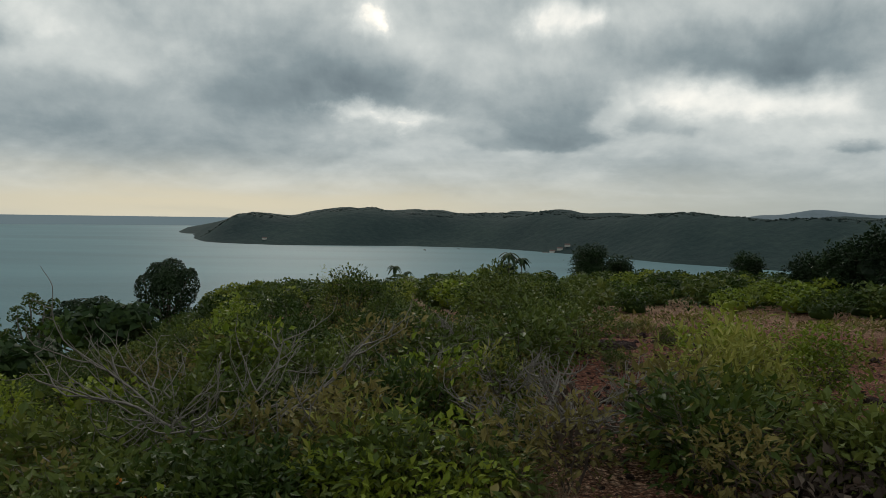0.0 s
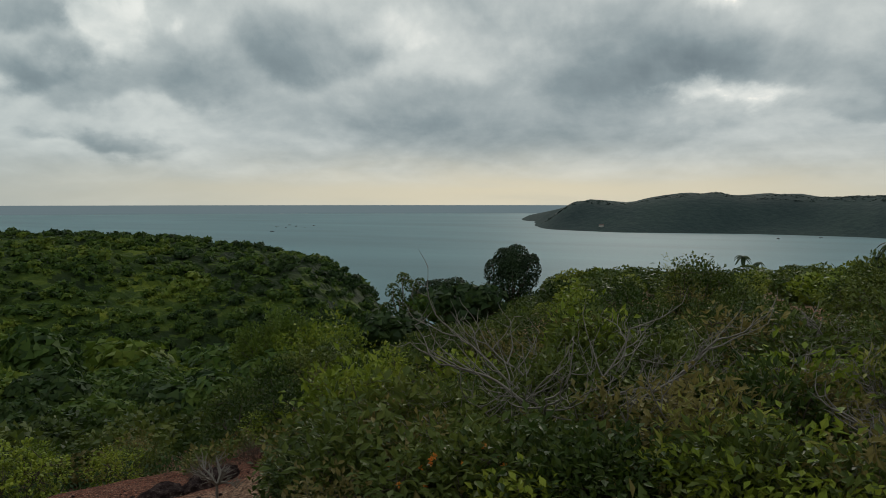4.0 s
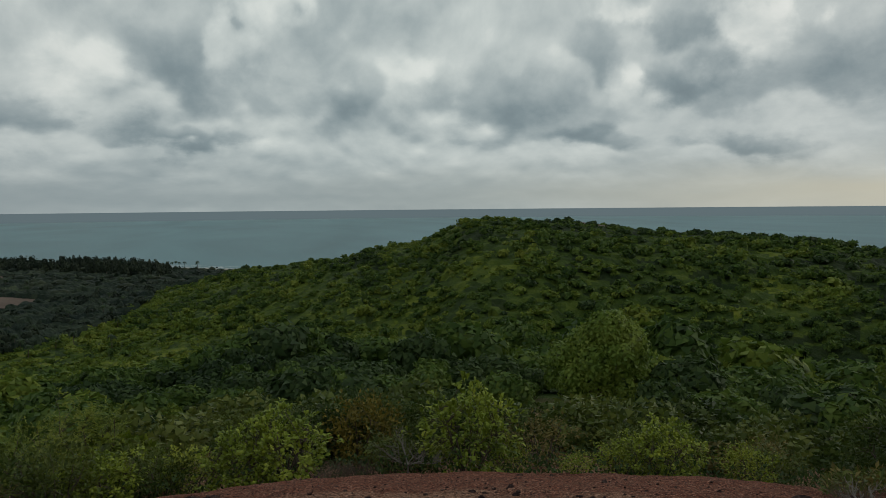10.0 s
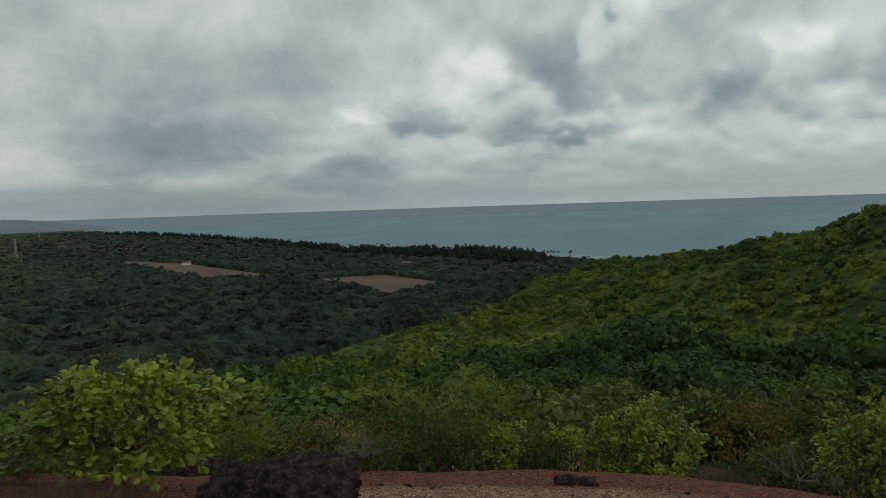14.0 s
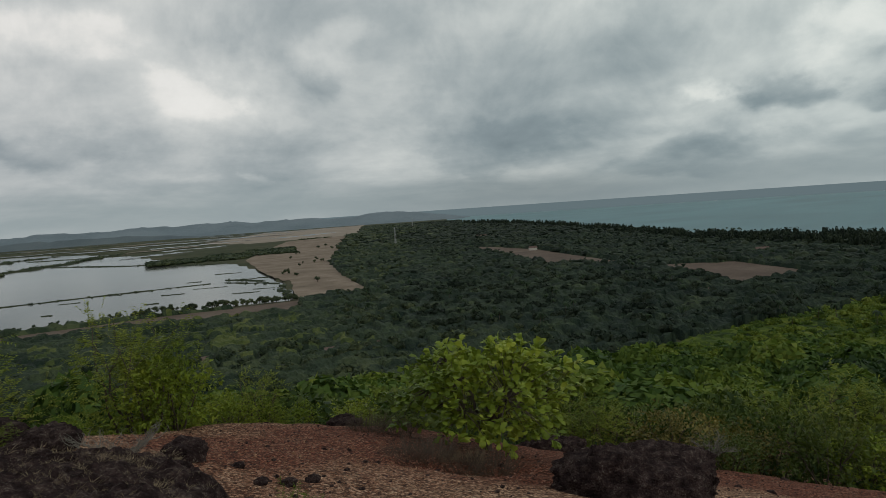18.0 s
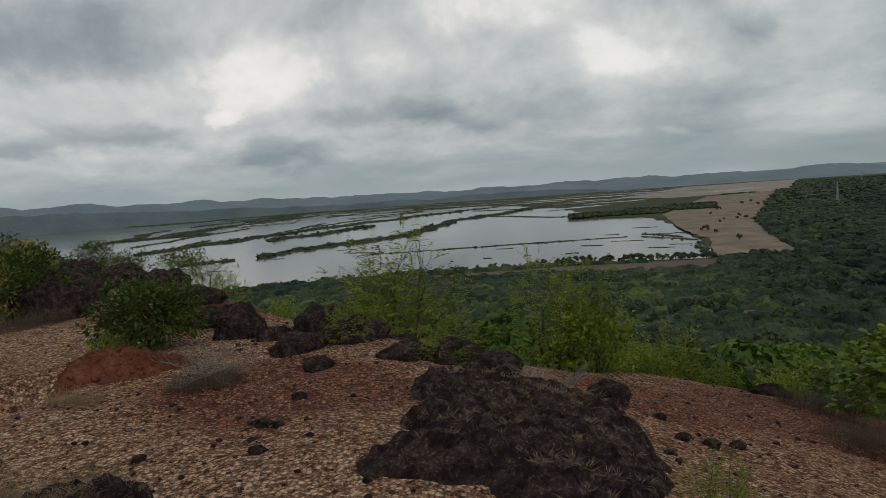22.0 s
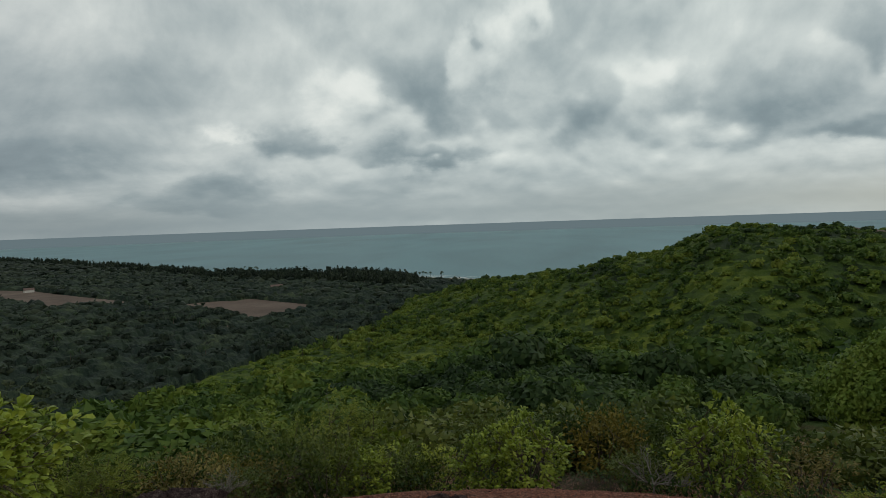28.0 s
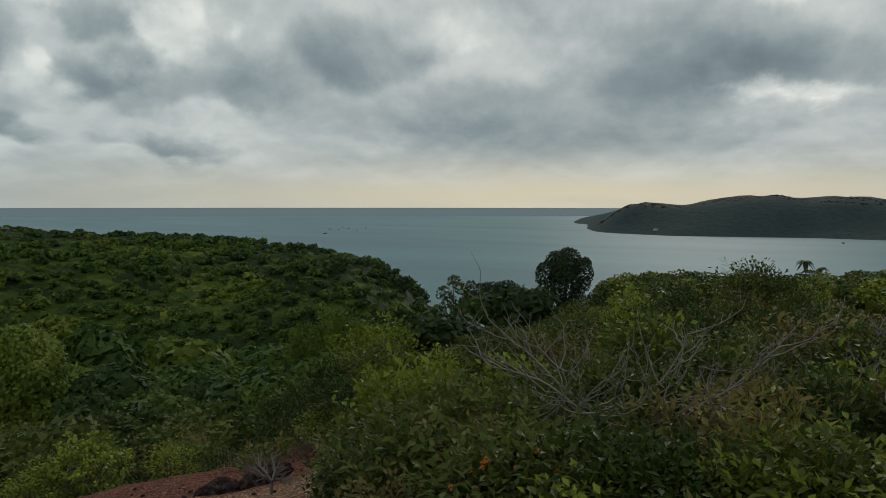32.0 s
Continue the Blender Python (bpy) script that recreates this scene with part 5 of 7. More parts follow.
def scrub_fields():
    """Shrubs too many to name one by one: the thicket before the bay, the fringe below the bare shoulder."""
    g, rest = np.random.default_rng(77), {}
    for a0, a1, r0, r1, gap, mix, lo, hi, group in (
            (-16, 14, 3.9, 7.5, 0.55, "bbgvvoo", 0.4, 0.72, "hilltop thicket"), (14, 41, 3.9, 7.5, 0.55, "bbbgggo", 0.4, 0.68, "hilltop thicket"), (-8, 43, 7.5, 14, 0.95, "bbggglo", 0.6, 1.0, "hilltop thicket"),
            (-26, -15, 4.6, 7.4, 1.1, "bvvog", 0.35, 0.6, "shrubs on the clearing"), (-36, -29, 4.8, 6.0, 0.8, "bbgv", 0.35, 0.5, "shrubs on the clearing"), (-34, -10, 8.5, 20, 3.6, "bvoo", 0.25, 0.45, "shrubs on the clearing"),
            (-36, 40, 16, 30, 1.6, "bbbggglf", 0.8, 1.4, "thicket at the brow"), (-36, 34, 30, 50, 2.0, "bgggf", 0.9, 1.6, "thicket at the brow"), (30, 48, 14, 30, 1.7, "bbggg", 0.9, 1.6, "thicket at the brow"),
            (44, 132, 14.2, 19, 1.75, "bbbggglo", 1.0, 1.75, "shrubs below the bare shoulder"), (44, 150, 19, 26, 2.3, "bbbgg", 1.3, 2.2, "shrubs below the bare shoulder"),
            (138, 157, 11.2, 16, 1.5, "ffglf", 0.4, 0.85, "shrubs at the south brow"), (157, 176, 10.5, 16, 1.8, "fgglf", 0.5, 1.0, "shrubs at the south brow"), (150, 184, 16, 24, 2.2, "fggb", 1.0, 1.7, "shrubs at the south brow"),
            (188, 212, 15, 40, 2.6, "bgglo", 0.8, 1.6, "shrubs on the rocky top")):
        count = int(radians(a1 - a0) * (r1 * r1 - r0 * r0) / 2 / gap**2)
        for i in range(count):
            az, r = g.uniform(a0, a1), math.sqrt(g.uniform(r0 * r0, r1 * r1))
            kind, size, pick, squash = mix[g.integers(len(mix))], g.uniform(lo, hi), g.integers(3), g.uniform(0.75, 1.1)
            bare = -33 < az < -9 and r < 22.5 + g.uniform(-2, 2) or (az < -5 and r < 4.6)
            if bare and group != "shrubs on the clearing":
                continue
            if r < 5.2 and 36 < az:
                continue
            if group == "shrubs on the rocky top" and az < 193 + r * 0.2 and r < 34 or (az > 196 and r < 17):
                continue
            if any(abs(az - a) * r / 57.3 < w and abs(r - q) < w for a, q, w in CLEAR):
                continue
            if 18.5 < az < 35 and r > 14:
                size *= 0.55
            plants, label = KINDS[kind]
            plant = plants[pick % len(plants)]
            if r < 9 and kind != "f":
                plants = {"b": BROAD_S, "g": GREEN_S, "l": LIME_S, "o": OCHRE_S, "v": LANCE_S}[kind]
                plant = plants[pick % len(plants)]
            if r < 18:
                plant.put(az, r, size, label, group=group, squash=squash)
            else:
                rest.setdefault(plant, []).append((az, r, size, squash))
    far_bush = [joined(moved(lumpy(s + 110, 1, 0.5, 0.7), 0.6, (0, 0, -0.08)), sprays(s + 110, 300, 0.085, 0.8, 0.98), moved(sprays(s + 120, 160, 0.11, 0.8, 1.0), 0.75, (0, 0, -0.03))) for s in range(4)]
    for plant, rows in rest.items():
        az, r, size, squash = np.array(rows).T
        x, y = at(az, r)
        stuff("scrub", scatter(far_bush, x, y, land(x, y) + size * 0.3, size * 1.25, squash, 5), plant.mat, "close-growing green scrub on the slopes below the top", "scrub")
    # low growth that hides the soil under the shrubs
    # SCRUB_DEEP puts the shade of gaps between shrubs into the leaf colour
    for a0, a1, r0, r1, n, mat, hi in ((-12, 48, 3.6, 15, 26000, LEAF_DARK, 0.30), (-12, 48, 3.6, 15, 15000, LEAF_DRY, 0.34), (-34, -9, 4.4, 8.0, 5000, BRUSH, 0.30), (-33, -10, 9, 21, 4000, LEAF_DRY, 0.22), (-36, 48, 15, 50, 22000, LEAF_GREEN, 0.5), (44, 186, 14, 27, 40000, SCRUB_DEEP, 0.45), (192, 212, 14, 40, 6000, LEAF_DARK, 0.4)):
        az, r = g.uniform(a0, a1, n), np.sqrt(g.uniform(r0 * r0, r1 * r1, n))
        lip = along(az, (40, 14.2), (150, 13), (158, 10.5), (176, 10.5), (186, 14)) if a0 > 40 and a1 < 190 else 0
        ok = ~((az > -33) & (az < -8) & (r < 21.5) & (a1 > 0)) & (r > lip) & ((r > 5.5) | (az < 38)) & ((r > 12) | (az < 42))
        az, r = az[ok], r[ok]
        x, y = at(az, r)
        if a1 < 0:
            tuft = value_noise(x, y, 0.9, 51) > 0.1
            az, r, x, y = az[tuft], r[tuft], x[tuft], y[tuft]
        base = np.stack([x, y, land(x, y) + hi * g.random(len(x)) ** 1.5], -1)
        way = g.normal(size=base.shape) + [0, 0, 0.4]
        size = g.uniform(0.06, 0.11, len(x)) * (1 + r / 30)
        stuff("undergrowth", leaf_arrays(base, way, size, size * 0.45, g), mat, "low tangled undergrowth beneath the shrubs", "undergrowth")


CLEAR = [(131.5, 10.3, 1.5), (75.0, 14.8, 2.0), (91.2, 14.8, 2.3), (83.5, 16.2, 1.6), (64.4, 15.0, 1.0), (59.2, 15.0, 1.4), (64.5, 36, 3)]


def named_plants():
    rows = ()  # kind, bearing, distance, height, squash
    rows += (
        ("l", 4.0, 3.9, 0.5, 0.9), ("l", 7.0, 4.1, 0.5, 0.9), ("l", 1.0, 4.6, 0.6, 0.9), ("l", 10.0, 4.2, 0.45, 0.9), ("l", -2.0, 3.9, 0.45, 0.9), ("g", 12.0, 4.2, 0.5, 0.9), ("g", 17.0, 4.0, 0.5, 0.9), ("l", 21.0, 3.9, 0.45, 0.9),
        ("v", -21.5, 6.6, 0.85, 1.0), ("v", -24.0, 7.4, 0.75, 1.0), ("g", -22.6, 5.8, 0.7, 0.9), ("l", -28.3, 9.2, 0.95, 0.9), ("l", -21.8, 8.6, 1.05, 0.95), ("b", -30.5, 5.4, 0.7, 0.9), ("v", -31.8, 5.6, 0.6, 0.9),
        ("b", -11.0, 12.0, 1.1, 0.9), ("b", -9.4, 10.6, 1.0, 0.9), ("l", 104.0, 14.8, 1.3, 0.8), ("l", 62.5, 15.4, 1.2, 0.8), ("l", 97.5, 15.6, 1.3, 0.8), ("l", 53.0, 15.0, 1.0, 0.9),
        ("l", -22.6, 8.3, 0.95, 0.9), ("l", -27.6, 9.0, 0.80, 0.9), ("g", -20.5, 5.0, 0.80, 0.9), ("b", -31.5, 5.6, 0.55, 0.9), ("o", -17.5, 5.6, 0.75, 1.0),
        ("o", -22.5, 4.6, 0.55, 1.0), ("l", 2.5, 4.2, 0.42, 0.9), ("l", 0.5, 6.3, 0.70, 0.9), ("o", -4.0, 4.3, 0.55, 1.0), ("o", -10.5, 4.7, 0.6, 1.0),
    )
    rows += (
        ("b", -14.0, 9.8, 0.35, 0.9), ("b", -18.0, 13.0, 0.4, 0.9), ("g", -9.0, 14.0, 1.1, 0.8), ("b", -5.5, 13.0, 1.25, 0.9), ("b", 34.0, 5.0, 0.75, 0.9), ("b", 38.5, 5.6, 0.55, 0.8),
        ("b", 30.0, 5.8, 0.85, 0.9), ("b", 37.0, 6.2, 0.75, 0.9), ("b", 26.0, 4.6, 0.60, 0.9),
        ("l", 58.6, 17.0, 1.25, 1.0), ("o", 84.3, 19.0, 1.5, 1.0), ("g", 79.0, 16.4, 1.2, 0.9), ("b", 81.5, 15.6, 1.1, 0.8), ("l", 66.2, 12.9, 0.5, 0.8),
        ("l", 71.5, 15.8, 0.9, 0.9), ("g", 99.5, 15.2, 1.2, 0.9), ("f", 104.5, 19.0, 2.2, 1.0), ("f", 108.5, 18.0, 1.9, 1.0), ("o", 111.5, 14.8, 1.3, 1.0),
    )
    rows += (
        ("o", 115.0, 13.9, 1.25, 0.9), ("o", 117.5, 13.6, 1.4, 0.9), ("b", 113.2, 13.2, 0.9, 0.8), ("f", 122.5, 14.6, 1.6, 0.9), ("f", 125.0, 15.0, 1.8, 0.9),
        ("l", 147.4, 12.6, 0.70, 0.8), ("f", 150.5, 12.2, 1.05, 1.0), ("f", 153.0, 11.8, 0.9, 0.9), ("f", 159.4, 10.6, 1.75, 1.1), ("f", 158.4, 10.2, 1.4, 1.1), ("l", 156.6, 9.9, 1.05, 1.0), ("l", 157.4, 10.3, 1.2, 1.0), ("f", 172.8, 10.4, 1.9, 1.1),
        ("g", 161.5, 11.0, 0.8, 0.9), ("f", 171.8, 11.0, 1.75, 1.05), ("f", 174.0, 10.2, 1.30, 1.0), ("f", 169.0, 11.4, 1.5, 1.0), ("g", 168.0, 11.0, 1.1, 0.9), ("l", 164.2, 9.4, 0.55, 0.9),
        ("f", 176.8, 8.4, 0.55, 0.9), ("f", 170.2, 7.5, 0.38, 0.6), ("f", 167.6, 7.4, 0.33, 0.6), ("f", 148.3, 3.8, 0.42, 1.0), ("f", 146.3, 3.8, 0.2, 1.0),
    )
    rows += (
        ("l", 194.6, 8.8, 0.4, 0.9), ("g", 199.4, 14.5, 1.3, 1.0), ("g", 201.6, 14.0, 1.2, 1.0), ("o", 202.6, 13.5, 1.1, 1.1),
        ("l", 205.4, 22.0, 1.1, 0.8), ("b", 201.5, 25.0, 1.6, 0.9), ("b", 206.5, 26, 1.7, 0.9), ("g", 195.0, 27.0, 1.3, 0.8), ("g", 193.0, 22.0, 1.0, 0.8),
        ("f", 186.2, 16.0, 1.25, 1.0), ("f", 187.6, 17.0, 1.0, 1.0), ("b", 189.2, 19.0, 1.0, 0.9), ("l", 182.6, 13.0, 0.8, 1.0), ("g", 207.0, 11.0, 0.45, 0.9),
    )
    for i, (kind, az, r, size, squash) in enumerate(rows):
        plants, label = KINDS[kind]
        if r < 8 and kind != "f":
            plants = {"b": BROAD_S, "g": GREEN_S, "l": LIME_S, "o": OCHRE_S, "v": LANCE_S}[kind]
        plants[i % len(plants)].put(az, r, size, label, squash=squash)
    DENSE.put(191.6, 9.4, 0.86, "dense round shrub with small yellow-green leaves", name="shrub", squash=0.95)
    CASHEW.put(132.2, 10.4, 1.85, "young cashew tree with large yellow-green leaves", "tree", name="cashew_tree", squash=0.9)
    CASHEW_LOW.put(74.9, 15.2, 1.65, "low cashew bush with rosettes of broad leaves", "shrub", name="cashew_bush", squash=1.2)
    for az, r, size in ((82.2, 18.6, 1.7), (84.9, 18.4, 1.6), (83.4, 19.6, 1.9), (76.0, 18.6, 1.8), (78.5, 18.8, 1.7), (73.5, 18.5, 1.7), (91.0, 18.2, 1.7), (93.4, 18.0, 1.6), (88.6, 18.4, 1.7)):
        GREEN[int(az) % 3].put(az, r, size, L_GREEN, squash=0.9)
    RUST.put(83.5, 17.5, 1.75, "rust-leaved shrub above green scrub", "shrub", name="shrub", squash=1.0)
    RUST.put(113.5, 15.5, 1.4, "rust-leaved shrub above green scrub", "shrub", name="shrub", squash=0.9)
    RUST.put(118.5, 14.8, 1.3, "rust-leaved shrub above green scrub", "shrub", name="shrub", squash=0.9)
    CASHEW_LOW.put(90.4, 14.8, 1.5, "low spreading cashew bush beside the red shoulder", "shrub", name="cashew_bush", squash=1.05)
    CASHEW_LOW.put(93.6, 14.9, 1.2, "low spreading cashew bush beside the red shoulder", "shrub", name="cashew_bush", squash=1.05)
    BIG_TREE.put(64.25, 37.0, 5.1, "large full-crowned green tree in the hollow", "tree", name="tree", squash=1.0, turn=0.0)
    CASHEW_LOW.put(59.2, 15.2, 1.15, "low cashew bush with rosettes of broad leaves", "shrub", name="cashew_bush", squash=1.1)
    CASHEW_LOW.put(103.5, 15.0, 1.2, "low cashew bush with rosettes of broad leaves", "shrub", name="cashew_bush", squash=1.0)
    TREE_LIME.put(37.0, 24.0, 2.7, "yellow-green tree with a pointed crown", "tree", name="tree", squash=1.0)
    TREE[1].put(40.5, 36.0, 4.4, "green tree with a pointed crown", "tree", name="tree", squash=1.1)
    ROUND_TREE.put(21.65, 44, 5.0, "dark round-crowned tree standing above the scrub", "tree", name="tree", squash=1.0, turn=0.0)
    DOME_TREE.put(27.2, 40, 4.5, "dark dome-shaped tree at the brow", "tree", name="tree", squash=0.95, turn=0.0)
    for az, r, size, label in ((24.6, 41, 2.4, "dark low tree at the brow"), (-12.0, 52, 3.0, "dark flat-topped tree above the thicket"), (-14.3, 54, 2.4, "dark flat-topped tree above the thicket"),
                               (-23.8, 50, 2.3, "slender dark tree beyond the clearing"), (-30.5, 28, 2.4, "dark leafy tree at the clearing's edge"), (-33.0, 27, 3.1, "dark leafy tree at the clearing's edge"),
                               (-28.2, 31, 2.1, "dark leafy tree at the clearing's edge"), (-5.2, 48, 1.7, "dark bushy tree at the brow")):
        NIGHT[int(r) % 2].put(az, r, size, label, "tree", name="tree", squash=0.95)
    THIN_TREE.put(30.7, 38, 5.5, "pale thin-leaved tree at the brow", "tree", name="tree", turn=0.0)


def flowering_shrub(az, r, size):
    """A small-leaved shrub with a few orange flower heads."""
    g = np.random.default_rng(17)
    ob = BROAD_S[1].put(az, r, size, "small-leaved shrub with a few orange flower heads", name="flowering_shrub", squash=0.9)
    for _ in range(9):
        a, q = g.uniform(0, 6.28), g.uniform(0.1, 0.5)
        p = np.array([math.cos(a) * q, math.sin(a) * q, 1.0 - 0.6 * q + g.uniform(-0.05, 0.08)])
        d = g.normal(size=(16, 3)) + [0, 0, 0.8]
        head = leaf_arrays(p + d * 0.004, d, np.full(16, 0.035), np.full(16, 0.022), g)
        part("flower", mesh_of("flower", *head, PETAL), ob, "orange flower head")


def dead_bush(az, r, high, wide, seed, label, count=7, thick=1.0):
    """Bare grey branches that arch outwards, fork and turn up at their tips."""
    g = np.random.default_rng(seed)
    x, y = at(az, r)
    ob = tagged(new("dead_bush"), label, "dead bush")
    ob.matrix_world = Matrix.Translation((x, y, float(land(np.array([x]), np.array([y]))[0])))

    def limb(start, way, length, up, steps):
        pts, d = [np.asarray(start, float)], np.asarray(way, float) / np.linalg.norm(way)
        for _ in range(steps):
            d = d + g.normal(size=3) * 0.13 + [0, 0, up]
            d /= np.linalg.norm(d)
            pts.append(pts[-1] + d * length / steps)
        return np.array(pts), d

    for i in range(count):
        a = 2 * np.pi * (i + g.uniform(-0.35, 0.35)) / count
        out = np.array([math.cos(a), math.sin(a), 0.0])
        main, d = limb((0, 0, high * 0.25), out * 0.9 + [0, 0, 0.42 * high / wide * 2], wide * 0.46 * g.uniform(0.75, 1.05), 0.004, 11)
        paths = [(curve_path((0, 0, -0.1), main[0], 0, g, 3, 0.02), 0.022 * thick, 0.018 * thick), (main, 0.017 * thick, 0.006 * thick)]
        for k in range(3, 12):
            turn = g.choice([-1, 1])
            side = np.array([-out[1], out[0], 0.0]) * turn
            sub_p, _ = limb(main[k], out * 0.75 + side * g.uniform(0.4, 1.0) + [0, 0, g.uniform(0.05, 0.5)], wide * g.uniform(0.10, 0.2), 0.10, 7)
            paths.append((sub_p, 0.0075 * thick, 0.003 * thick))
            for m in (2, 4, 5, 7):
                twig, _ = limb(sub_p[m], out * 0.5 + g.normal(size=3) * 0.5 + [0, 0, 0.45], wide * g.uniform(0.03, 0.07), 0.12, 4)
                paths.append((twig, 0.004 * thick, 0.0015 * thick))
        part("branch", mesh_of("branch", *tubes(paths, 4), DEADWOOD, True), ob)
    return ob


def blades(n, radius, high, seed, lean=0.5):
    g = np.random.default_rng(seed)
    a, q = g.uniform(0, 2 * np.pi, n), radius * np.sqrt(g.random(n))
    base = np.stack([np.cos(a) * q, np.sin(a) * q, np.zeros(n) - 0.01], -1)
    way = np.stack([np.cos(a) * lean, np.sin(a) * lean, np.ones(n)], -1) + g.normal(size=(n, 3)) * 0.35
    return leaf_arrays(base, way, high * g.uniform(0.5, 1.2, n), np.full(n, 0.0045), g, fold=0.1)


def dry_growth():
    dry = [mesh_of("grass", *blades(520, 0.28, 0.42, s), STRAW) for s in (1, 2)]
    rows = ((188.2, 6.9, 0.5), (186.6, 7.0, 0.45), (189.6, 6.8, 0.4), (163.5, 5.9, 0.55), (160.8, 5.8, 0.6), (203.0, 4.6, 0.75), (157.4, 5.5, 0.5),
            (133.5, 9.2, 0.5), (135.5, 9.0, 0.45), (137.0, 8.9, 0.8), (139.0, 8.7, 0.76), (131.8, 9.0, 0.8), (134.4, 8.8, 0.78), (200.5, 12.8, 0.9), (203.5, 12.5, 0.9), (198.3, 13.0, 0.8), (180.5, 11.0, 0.7), (142.0, 11.0, 0.8), (139.5, 10.8, 0.8),
            (86.0, 13.2, 0.8), (84.0, 13.4, 0.8), (46.0, 10.5, 0.8), (42.0, 10.0, 0.8), (197.6, 7.1, 0.4), (196.0, 7.0, 0.35), (-8.0, 4.2, 0.6), (-2.0, 4.0, 0.5), (9.0, 5.0, 0.7), (6.0, 7.0, 0.9), (4.0, 8.5, 1.0))
    brush = [mesh_of("grass", *blades(620, 0.34, 0.40, s, 0.8), BRUSH) for s in (3, 4)]
    for i, (az, r, s) in enumerate(rows):
        x, y = at(az, r)
        ob = tagged(new("dry_grass_tuft"), "brownish tuft of dry grass and twigs on bare ground", "grass", "dry grass tufts")
        ob.matrix_world = Matrix.Translation((x, y, float(land(np.array([x]), np.array([y]))[0]))) @ Matrix.Diagonal((s, s, s, 1)) @ Matrix.Rotation(i * 1.3, 4, "Z")
        part("grass", (brush if i < 3 or s > 0.75 else dry)[i % 2], ob)
    # thin straw caught in the cracks of rock and crust
    g = np.random.default_rng(90)
    az, r = np.concatenate([g.uniform(140, 207, 160), g.uniform(46, 140, 140)]), np.concatenate([g.uniform(4.0, 9.5, 160), g.uniform(7, 13, 140)])
    x, y = at(az, r)
    stuff("straw", scatter([blades(14, 0.04, 0.10, k, 1.3) for k in (3, 4, 5)], x, y, land(x, y), g.uniform(0.3, 0.75, len(x)), np.full(len(x), 0.8), 91), STRAW, "sparse dry straw on rock and crust", "grass")
    for x, y, z, h in SHELVES:
        pick = g.choice(np.flatnonzero(h.ravel() > 0.3), 260)
        stuff("straw", scatter([blades(16, 0.035, 0.10, k, 1.5) for k in (6, 7, 8)], x.ravel()[pick], y.ravel()[pick], z.ravel()[pick], g.uniform(0.4, 1.0, 260), np.full(260, 0.7), 92), STRAW, "pale dry grass tufts rooted in rock cracks", "grass")
    flowering_shrub(25.5, 4.2, 0.62)
    flowering_shrub(29.5, 4.3, 0.55)
    dead_bush(188.0, 6.9, 0.42, 0.95, 15, "low brown twiggy bush beside red earth", 9, 0.35)
    dead_bush(187.0, 7.1, 0.36, 0.8, 16, "low brown twiggy bush beside red earth", 8, 0.35)
    dead_bush(17.5, 5.7, 0.80, 3.1, 5, "bare grey spreading bush among green scrub", 10, 1.0)
    dead_bush(24.5, 5.6, 0.75, 2.2, 6, "bare grey spreading bush among green scrub", 7, 0.7)
    dead_bush(-7.5, 5.4, 0.7, 1.6, 7, "bare grey twiggy bush among green scrub", 7)
    dead_bush(-11.5, 5.6, 0.75, 1.9, 21, "bare grey twiggy bush among olive scrub", 8, 0.9)
    dead_bush(-5.0, 6.6, 0.85, 1.3, 22, "brown leafless bush in the thicket", 8, 0.7)
    dead_bush(1.5, 6.2, 0.8, 1.2, 23, "brown leafless bush in the thicket", 8, 0.7)
    dead_bush(9.0, 7.4, 0.95, 1.5, 24, "brown leafless bush in the thicket", 8, 0.7)
    dead_bush(-16.5, 6.4, 0.6, 1.2, 25, "brown leafless bush in the thicket", 7, 0.6)
    dead_bush(-2.0, 9.0, 1.1, 1.4, 8, "brown leafless bush in the thicket", 8)
    dead_bush(80.0, 14.6, 0.9, 1.8, 9, "bare grey bush below the red shoulder", 7)
    dead_bush(114.5, 12.8, 0.85, 1.1, 10, "bare twiggy bush beside a dark boulder", 6)
    dead_bush(160.6, 6.6, 0.35, 0.9, 11, "low grey leafless bush behind dark rock", 9, 0.5)
    dead_bush(45.5, 8.0, 0.6, 0.8, 14, "small bare bush beside the red bank", 6)


# ---- rocks and loose earth ----
def boulder_mesh(seed, detail, crag=0.3):
    bm = bmesh.new()
    bmesh.ops.create_icosphere(bm, subdivisions=detail, radius=0.5)
    off = Vector((seed * 5.1, seed * 1.7, 0))
    for v in bm.verts:
        c = v.co.normalized()
        d = 0.55 * noise.noise(c * 1.6 + off) + 0.30 * abs(noise.noise(c * 3.7 + off)) + 0.22 * abs(noise.noise(c * 8 + off)) + 0.16 * noise.noise(c * 17 + off) + 0.11 * noise.noise(c * 38 + off)
        v.co *= 1 + crag * d * 1.8
    me = bpy.data.meshes.new("boulder")
    bm.to_mesh(me)
    bm.free()
    me.materials.append(ROCK)
    me.polygons.foreach_set("use_smooth", np.ones(len(me.polygons), bool))
    return me


